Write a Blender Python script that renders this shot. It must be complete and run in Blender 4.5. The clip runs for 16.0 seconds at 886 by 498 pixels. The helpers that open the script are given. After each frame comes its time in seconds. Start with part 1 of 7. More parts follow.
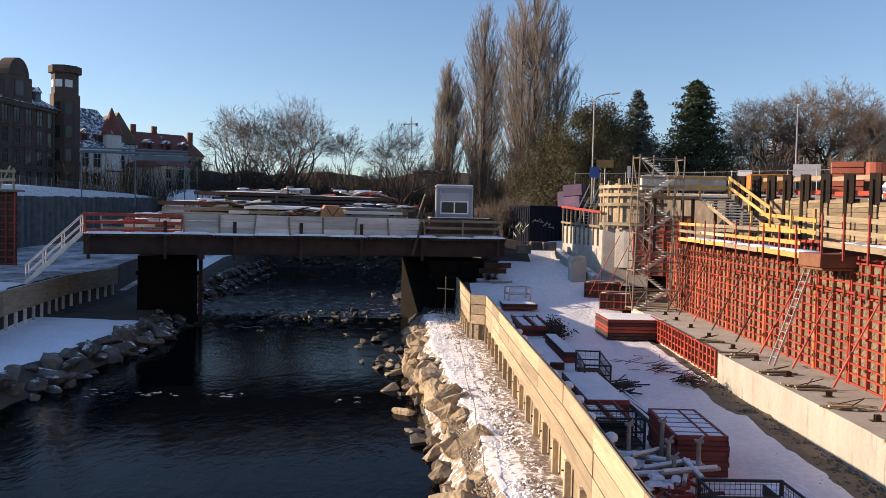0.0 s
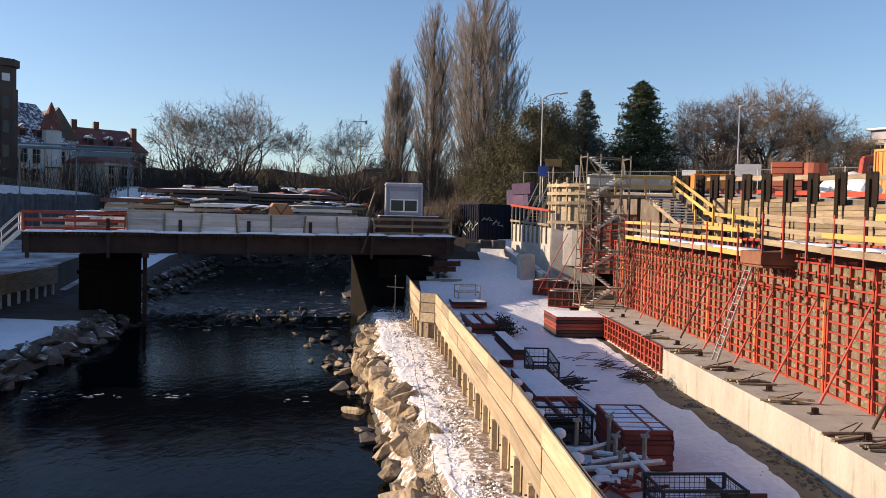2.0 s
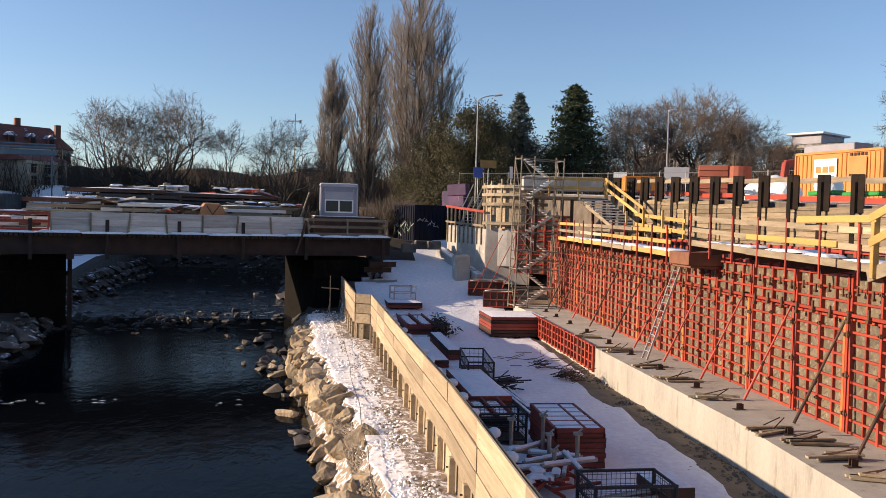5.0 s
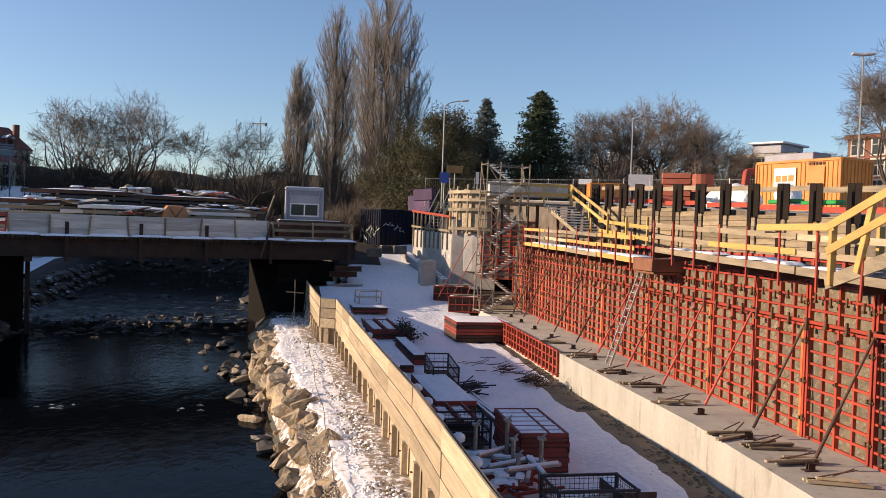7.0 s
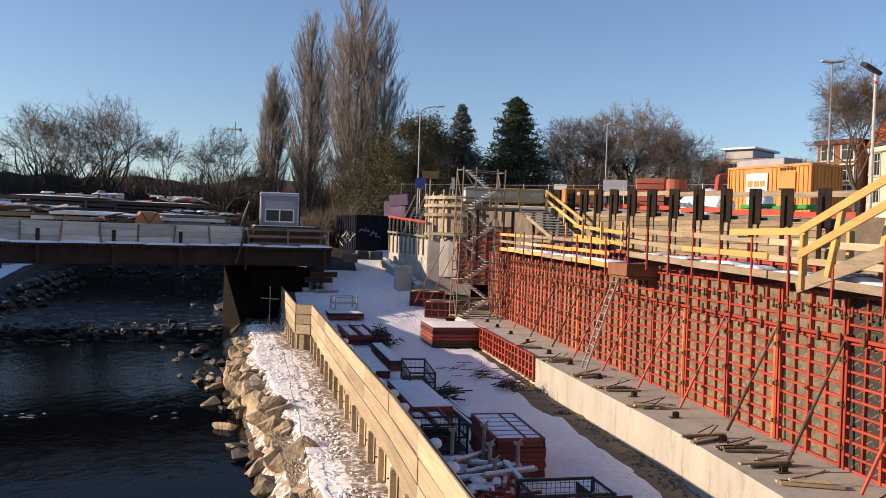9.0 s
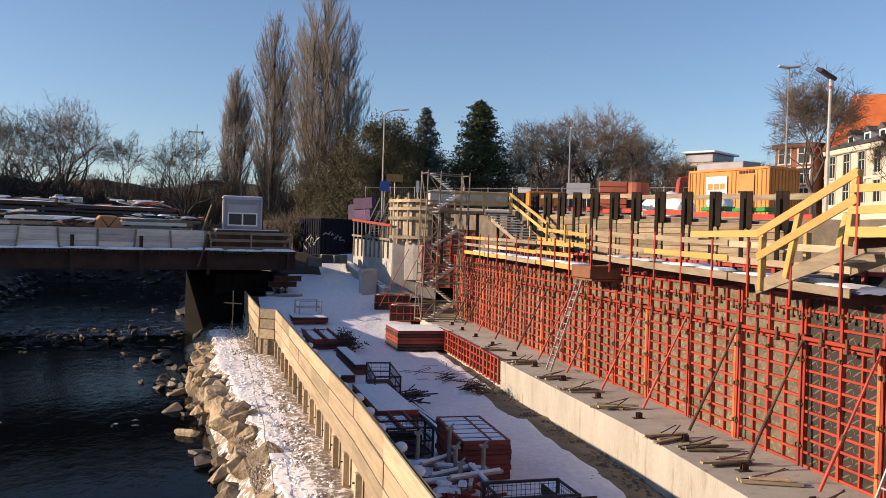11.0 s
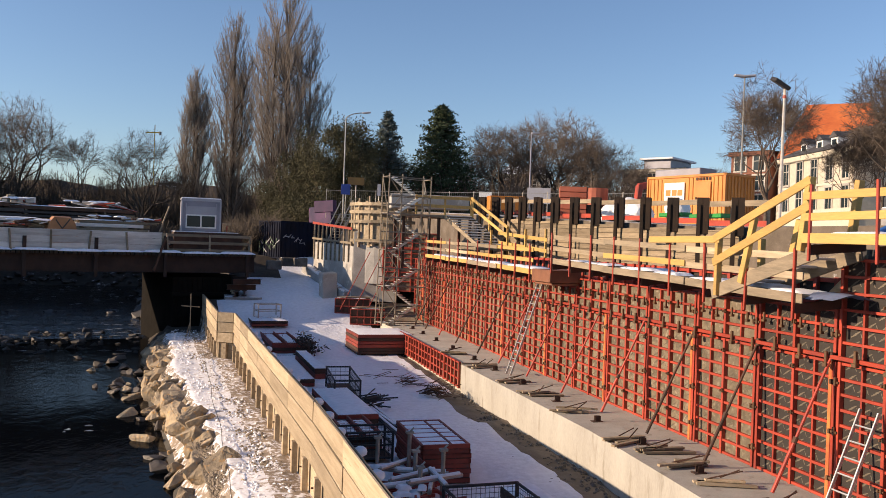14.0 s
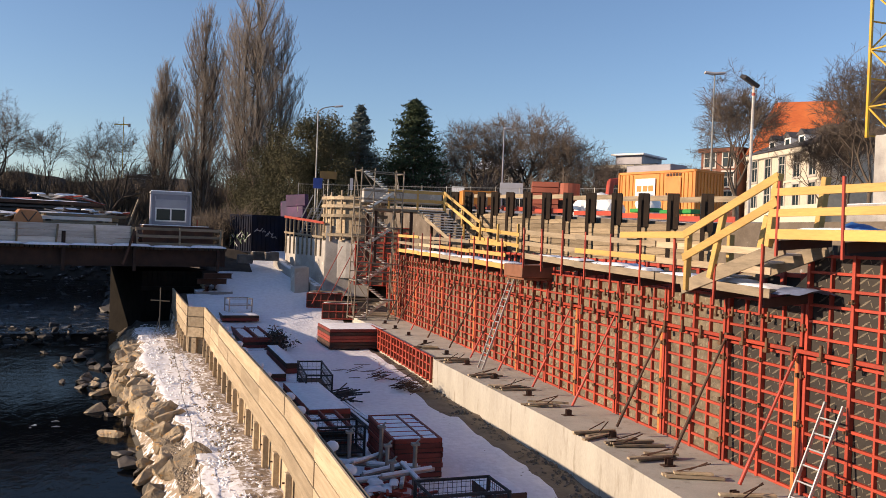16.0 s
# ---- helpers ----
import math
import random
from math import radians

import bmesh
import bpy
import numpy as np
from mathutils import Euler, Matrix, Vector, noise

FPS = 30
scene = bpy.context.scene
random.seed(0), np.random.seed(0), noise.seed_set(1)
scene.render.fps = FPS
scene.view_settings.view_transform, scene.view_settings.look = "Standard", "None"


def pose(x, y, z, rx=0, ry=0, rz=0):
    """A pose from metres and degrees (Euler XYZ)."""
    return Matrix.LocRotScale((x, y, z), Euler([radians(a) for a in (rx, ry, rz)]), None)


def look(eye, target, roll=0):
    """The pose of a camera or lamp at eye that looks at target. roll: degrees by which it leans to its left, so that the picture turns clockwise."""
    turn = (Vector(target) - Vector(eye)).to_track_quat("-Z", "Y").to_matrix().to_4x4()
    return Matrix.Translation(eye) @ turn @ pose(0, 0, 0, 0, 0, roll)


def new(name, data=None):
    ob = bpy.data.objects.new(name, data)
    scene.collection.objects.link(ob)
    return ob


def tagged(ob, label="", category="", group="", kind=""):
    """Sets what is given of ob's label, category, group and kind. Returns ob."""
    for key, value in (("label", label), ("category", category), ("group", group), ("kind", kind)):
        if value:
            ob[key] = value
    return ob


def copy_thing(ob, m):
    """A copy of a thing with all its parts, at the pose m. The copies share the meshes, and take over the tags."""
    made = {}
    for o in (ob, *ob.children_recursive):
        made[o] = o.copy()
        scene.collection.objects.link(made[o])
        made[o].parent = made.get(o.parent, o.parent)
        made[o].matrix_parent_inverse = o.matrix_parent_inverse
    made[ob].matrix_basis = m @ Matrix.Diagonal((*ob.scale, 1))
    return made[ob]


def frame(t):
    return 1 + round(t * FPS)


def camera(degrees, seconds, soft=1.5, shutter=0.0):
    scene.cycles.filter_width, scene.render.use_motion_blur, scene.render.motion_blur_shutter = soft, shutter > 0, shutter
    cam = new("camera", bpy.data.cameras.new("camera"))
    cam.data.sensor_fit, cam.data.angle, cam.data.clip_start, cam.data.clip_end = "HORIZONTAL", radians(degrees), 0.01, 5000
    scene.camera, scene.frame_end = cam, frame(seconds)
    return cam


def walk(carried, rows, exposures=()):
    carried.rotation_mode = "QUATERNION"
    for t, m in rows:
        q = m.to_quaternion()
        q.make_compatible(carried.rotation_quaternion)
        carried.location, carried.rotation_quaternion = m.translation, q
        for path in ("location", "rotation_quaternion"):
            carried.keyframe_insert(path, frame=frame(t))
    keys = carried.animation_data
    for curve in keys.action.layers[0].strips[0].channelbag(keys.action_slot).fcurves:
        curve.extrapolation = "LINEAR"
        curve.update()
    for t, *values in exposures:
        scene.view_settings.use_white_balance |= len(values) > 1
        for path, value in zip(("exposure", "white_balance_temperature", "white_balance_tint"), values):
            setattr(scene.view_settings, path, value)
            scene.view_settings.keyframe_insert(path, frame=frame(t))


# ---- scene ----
cam = camera(56.63, 16.0, soft=0.65)
EYE = 5.7
# seconds, yaw, pitch, lean to the left: a camera that turns where it stands, above the river bank
TURNS = [
    (0.0, -0.00, -2.00, 1.20),
    (0.5, -0.76, -1.94, 1.13),
    (1.0, -1.76, -1.94, 1.24),
    (1.5, -2.65, -2.04, 1.30),
    (2.0, -3.51, -2.05, 1.28),
    (2.5, -4.20, -2.08, 1.40),
    (3.0, -4.73, -2.00, 1.36),
    (3.5, -5.35, -1.94, 1.27),
    (4.0, -6.12, -1.91, 1.19),
    (4.5, -7.01, -1.90, 1.18),
    (5.0, -8.00, -1.89, 1.43),
    (7.5, -10.77, -1.41, 1.90),
    (8.0, -11.19, -1.35, 1.86),
    (8.5, -11.62, -1.18, 1.80),
    (9.0, -12.03, -1.05, 1.77),
    (11.5, -14.99, -0.68, 1.59),
    (12.0, -15.38, -0.60, 1.68),
    (12.5, -15.80, -0.52, 1.75),
    (13.0, -16.24, -0.38, 1.78),
    (13.5, -16.70, -0.35, 1.86),
    (14.0, -17.18, -0.41, 1.93),
    (14.5, -17.70, -0.49, 1.96),
    (15.0, -18.19, -0.60, 2.02),
    (15.5, -18.65, -0.66, 2.04),
    (16.0, -19.11, -0.72, 2.13),
]
walk(cam, [(t, pose(0, 0, EYE, 90 + pitch, 0, yaw) @ pose(0, 0, 0, 0, 0, lean)) for t, yaw, pitch, lean in TURNS],
     exposures=[(0.0, 0.77, 7150, 18), (5.0, 0.67, 7150, 18), (16.0, 0.56, 7150, 18)])


# ---- light: a low winter sun from across the river, clear sky ----
SUN_EL, SUN_AZ = radians(16.5), radians(-83.5)          # azimuth from +y, clockwise
sun_dir = Vector((math.sin(SUN_AZ) * math.cos(SUN_EL), math.cos(SUN_AZ) * math.cos(SUN_EL), math.sin(SUN_EL)))
world = bpy.data.worlds.new("winter_sky")
scene.world = world
world.use_nodes = True
sky = world.node_tree.nodes.new("ShaderNodeTexSky")
sky.sky_type, sky.sun_disc, sky.sun_elevation, sky.sun_rotation = "NISHITA", False, SUN_EL, SUN_AZ % (2 * math.pi)
sky.air_density, sky.dust_density, sky.ozone_density, sky.altitude = 1.0, 0.5, 4.2, 250
world.node_tree.links.new(sky.outputs[0], world.node_tree.nodes["Background"].inputs[0])
world.node_tree.nodes["Background"].inputs[1].default_value = 0.116
sun = new("sun", bpy.data.lights.new("sun", "SUN"))
sun.data.energy, sun.data.angle, sun.data.color = 4.8, radians(0.5), (1.0, 0.83, 0.62)
sun.matrix_world = look(sun_dir * 100, (0, 0, 0))


# ---- materials ----
def surf(name, c1, c2=None, scale=3.0, rough=0.75, metal=0.0, bump=0.15, relief=0.02, fine=60.0, rnd=0.12, snow=0.0, stretch=(1, 1, 1), c3=None, c3_at=0.6, world_space=True):
    """Two colours in large patches, fine grain in value and relief, a little change from piece to piece, snow lying on top."""
    m = bpy.data.materials.new(name)
    m.use_nodes = True
    nt = m.node_tree
    n, L = nt.nodes, nt.links.new
    bs = n["Principled BSDF"]
    bs.inputs["Metallic"].default_value = metal
    c2 = c2 or tuple(v * 0.7 for v in c1)
    if world_space:
        src = n.new("ShaderNodeNewGeometry").outputs["Position"]
    else:
        src = n.new("ShaderNodeTexCoord").outputs["Object"]
    mp = n.new("ShaderNodeMapping")
    mp.inputs["Scale"].default_value = stretch
    L(src, mp.inputs[0])
    def noise_at(s, detail):
        t = n.new("ShaderNodeTexNoise")
        t.inputs["Scale"].default_value, t.inputs["Detail"].default_value, t.inputs["Roughness"].default_value = s, detail, 0.6
        L(mp.outputs[0], t.inputs["Vector"])
        return t.outputs["Fac"]
    def ramp(v, lo, hi):
        r = n.new("ShaderNodeMapRange")
        r.inputs["From Min"].default_value, r.inputs["From Max"].default_value = lo, hi
        L(v, r.inputs["Value"])
        return r.outputs["Result"]
    def mix(fac, a, b):
        x = n.new("ShaderNodeMix")
        x.data_type = "RGBA"
        L(fac, x.inputs[0])
        for v, s in ((a, x.inputs[6]), (b, x.inputs[7])):
            if isinstance(v, tuple):
                s.default_value = (*v, 1)
            else:
                L(v, s)
        return x.outputs[2]
    big, small = noise_at(scale, 4), noise_at(fine, 3)
    col = mix(ramp(big, 0.35, 0.65), c1, c2)
    if c3:
        col = mix(ramp(noise_at(scale * 2.7, 5), c3_at, c3_at + 0.12), col, c3)
    hv = n.new("ShaderNodeHueSaturation")
    L(col, hv.inputs["Color"])
    info = n.new("ShaderNodeObjectInfo")
    ad = n.new("ShaderNodeMath")
    ad.operation = "MULTIPLY_ADD"
    ad.inputs[1].default_value, ad.inputs[2].default_value = 2 * rnd, 0.78 - rnd
    L(info.outputs["Random"], ad.inputs[0])
    ad2 = n.new("ShaderNodeMath")
    ad2.operation = "MULTIPLY_ADD"
    ad2.inputs[1].default_value = 0.44
    L(small, ad2.inputs[0])
    L(ad.outputs[0], ad2.inputs[2])
    L(ad2.outputs[0], hv.inputs["Value"])
    col = hv.outputs["Color"]
    if snow:
        nz = n.new("ShaderNodeSeparateXYZ")
        L(n.new("ShaderNodeNewGeometry").outputs["Normal"], nz.inputs[0])
        up = ramp(nz.outputs["Z"], 0.55, 0.8)
        patch = ramp(noise_at(1.7, 5), 0.62 - 0.5 * snow, 0.72 - 0.5 * snow)
        mu = n.new("ShaderNodeMath")
        mu.operation = "MULTIPLY"
        L(up, mu.inputs[0])
        L(patch, mu.inputs[1])
        col = mix(mu.outputs[0], col, (0.82, 0.84, 0.88))
    L(col, bs.inputs["Base Color"])
    rr = n.new("ShaderNodeMapRange")
    rr.inputs["To Min"].default_value, rr.inputs["To Max"].default_value = max(0.05, rough - 0.12), min(1, rough + 0.12)
    L(big, rr.inputs["Value"])
    L(rr.outputs["Result"], bs.inputs["Roughness"])
    if bump:
        bp = n.new("ShaderNodeBump")
        bp.inputs["Strength"].default_value, bp.inputs["Distance"].default_value = bump, relief
        L(small, bp.inputs["Height"])
        L(bp.outputs[0], bs.inputs["Normal"])
    return m


SNOW = surf("snow", (0.80, 0.82, 0.87), (0.88, 0.89, 0.92), 0.5, 0.6, bump=0.5, fine=6, rnd=0.02)
CONC = surf("concrete", (0.45, 0.43, 0.39), (0.33, 0.31, 0.28), 0.8, 0.85, bump=0.2, fine=30, c3=(0.55, 0.53, 0.48), c3_at=0.58)
CONC_SLAB = surf("stained_slab_concrete", (0.45, 0.43, 0.375), (0.36, 0.34, 0.295), 0.9, 0.85, bump=0.3, fine=28, c3=(0.29, 0.265, 0.22), c3_at=0.57, stretch=(1.2, 1.2, 0.3))
CONC_OLD = surf("weathered_concrete", (0.36, 0.35, 0.33), (0.22, 0.21, 0.2), 0.7, 0.9, fine=20, snow=0.5)
RED = surf("red_painted_steel", (0.41, 0.055, 0.028), (0.28, 0.04, 0.024), 1.5, 0.5, bump=0.1, c3=(0.2, 0.06, 0.03), c3_at=0.66, rnd=0.18)
RED_WORN = surf("worn_dark_red_steel", (0.27, 0.042, 0.024), (0.17, 0.03, 0.02), 1.5, 0.6, bump=0.15, c3=(0.11, 0.045, 0.03), c3_at=0.6, rnd=0.25)
RED_SNOWY = surf("snowy_red_steel", (0.46, 0.05, 0.02), (0.3, 0.035, 0.018), 1.5, 0.55, bump=0.1, c3=(0.16, 0.05, 0.03), snow=0.75)
ORANGE = surf("worn_orange_steel", (0.55, 0.2, 0.05), (0.42, 0.1, 0.03), 2.0, 0.6, bump=0.1)
RUST = surf("rusty_steel", (0.085, 0.038, 0.022), (0.045, 0.024, 0.016), 1.2, 0.8, bump=0.3, fine=40, rnd=0.2)
BLACK = surf("black_steel", (0.02, 0.02, 0.022), (0.035, 0.03, 0.028), 1.5, 0.55, bump=0.1)
GALV = surf("galvanised_steel", (0.42, 0.41, 0.38), (0.3, 0.28, 0.24), 3, 0.45, metal=0.7, bump=0.05)
ALU = surf("aluminium", (0.6, 0.6, 0.58), (0.5, 0.5, 0.48), 3, 0.4, metal=0.6, bump=0.05)
FACE_DARK = surf("dark_facing_sheet", (0.02, 0.016, 0.013), (0.03, 0.024, 0.019), 1.3, 0.75, bump=0.05, fine=25)
FACE_TAN = surf("worn_facing_sheet", (0.19, 0.15, 0.098), (0.1, 0.08, 0.052), 3.2, 0.75, bump=0.5, fine=16, c3=(0.26, 0.22, 0.16), c3_at=0.55)
BRONZE = surf("bronze_coated_steel", (0.17, 0.095, 0.05), (0.1, 0.06, 0.035), 3, 0.5, metal=0.3, bump=0.1)
PRINT_DARK = surf("faded_dark_print", (0.105, 0.087, 0.062), (0.14, 0.115, 0.08), 4, 0.7, bump=0)
PRINT = surf("pale_print", (0.15, 0.125, 0.09), (0.1, 0.085, 0.06), 3, 0.7, bump=0)
WOOD_NEW = surf("fresh_timber", (0.44, 0.35, 0.235), (0.31, 0.24, 0.155), 0.9, 0.75, bump=0.2, fine=9, stretch=(8, 0.6, 8), rnd=0.3, c3=(0.25, 0.19, 0.12), c3_at=0.6)
WOOD_YEL = surf("yellow_formwork_timber", (0.54, 0.34, 0.1), (0.44, 0.275, 0.085), 0.8, 0.6, bump=0.1, fine=8, stretch=(6, 0.7, 6), rnd=0.15)
WOOD_OLD = surf("grey_timber", (0.29, 0.23, 0.155), (0.18, 0.145, 0.1), 0.9, 0.85, bump=0.25, fine=9, stretch=(1, 1, 8), rnd=0.25)
WOOD_GREY = surf("silver_grey_boards", (0.6, 0.57, 0.53), (0.44, 0.41, 0.37), 0.7, 0.85, bump=0.25, fine=9, stretch=(1, 1, 8), rnd=0.25, snow=0.4)
BARK = surf("bark", (0.10, 0.075, 0.055), (0.06, 0.045, 0.035), 2, 0.95, bump=0.4, fine=12)
TWIG = surf("bare_twigs", (0.13, 0.1, 0.078), (0.085, 0.066, 0.052), 1.0, 0.95, bump=0)
TWIG_POP = surf("poplar_twigs", (0.175, 0.15, 0.13), (0.125, 0.107, 0.092), 1.0, 0.95, bump=0)
TWIG_DARK = surf("dark_brush_twigs", (0.075, 0.055, 0.04), (0.05, 0.04, 0.03), 0.6, 0.95, bump=0)
NEEDLE = surf("needles", (0.05, 0.075, 0.03), (0.03, 0.048, 0.022), 0.7, 0.9, bump=0)
NEEDLE_FROST = surf("frosted_needles", (0.05, 0.075, 0.06), (0.12, 0.14, 0.14), 1.5, 0.9, bump=0)
BUSH = surf("olive_evergreen_foliage", (0.075, 0.07, 0.03), (0.05, 0.045, 0.022), 0.6, 0.9, bump=0)
ROCK = surf("pale_sandstone_rock", (0.42, 0.33, 0.215), (0.19, 0.155, 0.115), 2.4, 0.9, bump=1.0, relief=0.07, fine=7, c3=(0.47, 0.27, 0.1), c3_at=0.56, rnd=0.32)
ROCK_WET = surf("dark_wet_rock", (0.12, 0.10, 0.08), (0.07, 0.06, 0.05), 1.8, 0.6, bump=0.5, fine=8, rnd=0.25)
ROCK_SNOW = surf("rock_with_snow", (0.16, 0.14, 0.12), (0.08, 0.07, 0.06), 1.8, 0.9, bump=1.0, relief=0.06, fine=8, snow=0.14, rnd=0.3)


class Mesh:
    """Gathers boxes, bars and tubes, and becomes one object."""
    def __init__(self):
        self.v, self.f = [], []

    def add(self, verts, faces):
        o = len(self.v)
        self.v += [tuple(p) for p in verts]
        self.f += [tuple(i + o for i in q) for q in faces]
        return self

    def hexa(self, m, sx, sy, sz, c=0.0):
        """A box of that size about the origin of m, edges chamfered by c."""
        hx, hy, hz = sx / 2, sy / 2, sz / 2
        if not c:
            vs = [(x, y, z) for x in (-hx, hx) for y in (-hy, hy) for z in (-hz, hz)]
            fs = [(0, 1, 3, 2), (4, 6, 7, 5), (0, 4, 5, 1), (2, 3, 7, 6), (0, 2, 6, 4), (1, 5, 7, 3)]
        else:
            vs, fs, at = [], [], {}
            for i in (-1, 1):
                for j in (-1, 1):
                    for k in (-1, 1):
                        for ax in range(3):
                            p = [i * (hx - c), j * (hy - c), k * (hz - c)]
                            p[ax] = (i, j, k)[ax] * (hx, hy, hz)[ax]
                            at[i, j, k, ax] = len(vs)
                            vs.append(tuple(p))
            for ax in range(3):
                a, b = (ax + 1) % 3, (ax + 2) % 3
                for s in (-1, 1):
                    q = []
                    for u, w in ((-1, -1), (1, -1), (1, 1), (-1, 1)):
                        key = [0, 0, 0]
                        key[ax], key[a], key[b] = s, u, w
                        q.append(at[(*key, ax)])
                    fs.append(tuple(q) if s > 0 else tuple(reversed(q)))
                for u in (-1, 1):
                    for w in (-1, 1):
                        k1, k2 = [0, 0, 0], [0, 0, 0]
                        k1[ax], k2[ax] = -1, 1
                        k1[a] = k2[a] = u
                        k1[b] = k2[b] = w
                        q = (at[(*k1, a)], at[(*k2, a)], at[(*k2, b)], at[(*k1, b)])
                        fs.append(q if u * w > 0 else tuple(reversed(q)))
            for i in (-1, 1):
                for j in (-1, 1):
                    for k in (-1, 1):
                        q = tuple(at[i, j, k, ax] for ax in range(3))
                        fs.append(q if i * j * k > 0 else tuple(reversed(q)))
        return self.add([m @ Vector(p) for p in vs], fs)

    def box(self, x0, x1, y0, y1, z0, z1, c=0.0):
        return self.hexa(Matrix.Translation(((x0 + x1) / 2, (y0 + y1) / 2, (z0 + z1) / 2)), x1 - x0, y1 - y0, z1 - z0, c)

    def bar(self, p, q, w, h, c=0.0, up=(0, 0, 1)):
        """A square bar from p to q, w wide across and h high along up."""
        p, q = Vector(p), Vector(q)
        d = (q - p).normalized()
        u = Vector(up)
        if abs(d.dot(u)) > 0.98:
            u = Vector((1, 0, 0))
        s = d.cross(u).normalized()
        u = s.cross(d)
        m = Matrix.Translation((p + q) / 2) @ Matrix((s, d, u)).transposed().to_4x4()
        return self.hexa(m, w, (q - p).length, h, c)

    def tube(self, p, q, r, r2=None, n=8, caps=True):
        p, q = Vector(p), Vector(q)
        d = (q - p).normalized()
        s = d.cross((0, 0, 1) if abs(d.z) < 0.95 else (1, 0, 0)).normalized()
        t = d.cross(s)
        r2 = r if r2 is None else r2
        vs = []
        for i in range(n):
            a = 2 * math.pi * i / n
            o = s * math.cos(a) + t * math.sin(a)
            vs += [p + o * r, q + o * r2]
        fs = [(2 * i, 2 * i + 1, (2 * i + 3) % (2 * n), (2 * i + 2) % (2 * n)) for i in range(n)]
        if caps:
            fs += [tuple(range(2 * n - 2, -1, -2)), tuple(range(1, 2 * n, 2))]
        return self.add(vs, fs)

    def data(self, name, mat, smooth=False):
        me = bpy.data.meshes.new(name)
        me.from_pydata(self.v, [], self.f)
        for m in (mat if isinstance(mat, (list, tuple)) else [mat]):
            me.materials.append(m)
        if smooth:
            me.polygons.foreach_set("use_smooth", [True] * len(me.polygons))
        me.update()
        return me


def thing(name, label, category, at=None, group="", kind=""):
    ob = new(name)
    if at is not None:
        ob.matrix_basis = at
    return tagged(ob, label, category, group, kind)


def part(name, mesh, mat, parent=None, label="", smooth=False, m=None):
    """One mesh object under a thing or a part (in the parent's own space)."""
    ob = new(name, mesh.data(name, mat, smooth) if isinstance(mesh, Mesh) else mesh)
    if parent is not None:
        ob.parent = parent
    if m is not None:
        ob.matrix_basis = m
    return tagged(ob, label)


def solo(name, mesh, mat, label, category, group="", kind="", smooth=False):
    return tagged(part(name, mesh, mat, smooth=smooth), label, category, group, kind)


def polar(az, dist, z=0.0):
    return Vector((math.sin(radians(az)) * dist, math.cos(radians(az)) * dist, z))


def lerp(a, b, t):
    return a + (b - a) * t


def curve_at(pts, y):
    for (y0, v0), (y1, v1) in zip(pts, pts[1:]):
        if y <= y1:
            return lerp(v0, v1, max(0.0, (y - y0) / (y1 - y0)))
    return pts[-1][1]


def kerb_x(y):
    return curve_at(((8, 9.0), (13, 9.45), (19, 10.0), (30.3, 10.28), (45, 10.75)), y)


def wall_x(y):
    return 12.0 + (y - 13) * 0.0438


def fence_x(y):
    return curve_at(((4, 2.8), (10.7, 2.74), (17.8, 2.7), (28.6, 2.36), (38.8, 2.1), (39.2, 1.36), (51.2, 0.88)), y)


# ---- the ground: one sheet from bank to bank and out to the horizon ----
def levels(y):
    """Break lines of the cross-section at y, from far left to far right: place and height."""
    up = max(0.0, min(1.0, (y - 44) / 18)) * 4.3                # the ramp up to the street, past the temporary bridge
    far = max(0.0, min(1.0, (y - 60) / 25))
    xl = curve_at(((0, -15.2), (33, -15.4), (45, -15.6), (62, -19), (100, -21), (170, -30)), y)
    xr = curve_at(((0, 1.05), (12, 0.75), (20.7, 0.2), (27.6, -0.35), (36, -1.3), (48, -1.9), (58, -2.2), (120, -5), (170, -10)), y)
    # added rise beyond y = 112 that blocks the low sky from the river's reflection
    bed = -2.0 if y < 112 else lerp(-2.0, 6.4, min(1, (y - 112) / 14))
    lf = curve_at(((0, -17.0), (40, -21.9), (51, -24.0), (60, -24.3), (170, -36)), y)
    shelf = lerp(-0.25, 1.5, far)
    right = 6.55 + 0.04 * (min(y, 70) - 24) if y > 24 else 6.55
    work = up if y < 60 else lerp(4.3, 7.0, far)
    wx = wall_x(min(y, 50)) + 0.45
    return [(-3000, 9), (-160, 8.0), (-60, 7.6), (-39.6, 7.2), (-39.4, lerp(1.9, 2.6, far)), (lf - 0.1, lerp(1.7, 2.6, far)), (lf, shelf),
            (xl - 1.0, shelf - 0.1), (xl, max(-1.15, bed + 0.2)), (xl + 1.5, bed), (xr - 1.4, bed), (xr, max(-1.1, bed + 0.2)), (xr + 0.95 + 0.3 * noise.noise((0.7, y * 0.45, 2)) + 0.3 * noise.noise((3.7, y * 1.3, 4)), min(work, 0.0) + 0.02 + 0.3 * far),
            (fence_x(y) - 0.75 if y < 51.6 else 2.0, lerp(0.05, 3.0, far)), (fence_x(y) - 0.15 if y < 51.6 else 2.6, lerp(0.06, 3.5, far)), (fence_x(y) + 0.05 if y < 51.6 else 3.0, work), (kerb_x(min(y, 45)) - (1.15 + 0.35 * noise.noise((0.3, y * 0.6, 5)) if y < 30 else 0.45), work - 0.02), (kerb_x(min(y, 45)), work - 0.12),
            (wx - 0.3, max(work, 0.4)), (wx, 4.3 if y < 46 else max(4.3, work)), (17.2, 4.4 if y < 46 else max(4.4, work)), (17.3, right), (30, right + 0.1), (90, right + 0.5), (400, 10), (3000, 11)]


GROUND_MATS = []


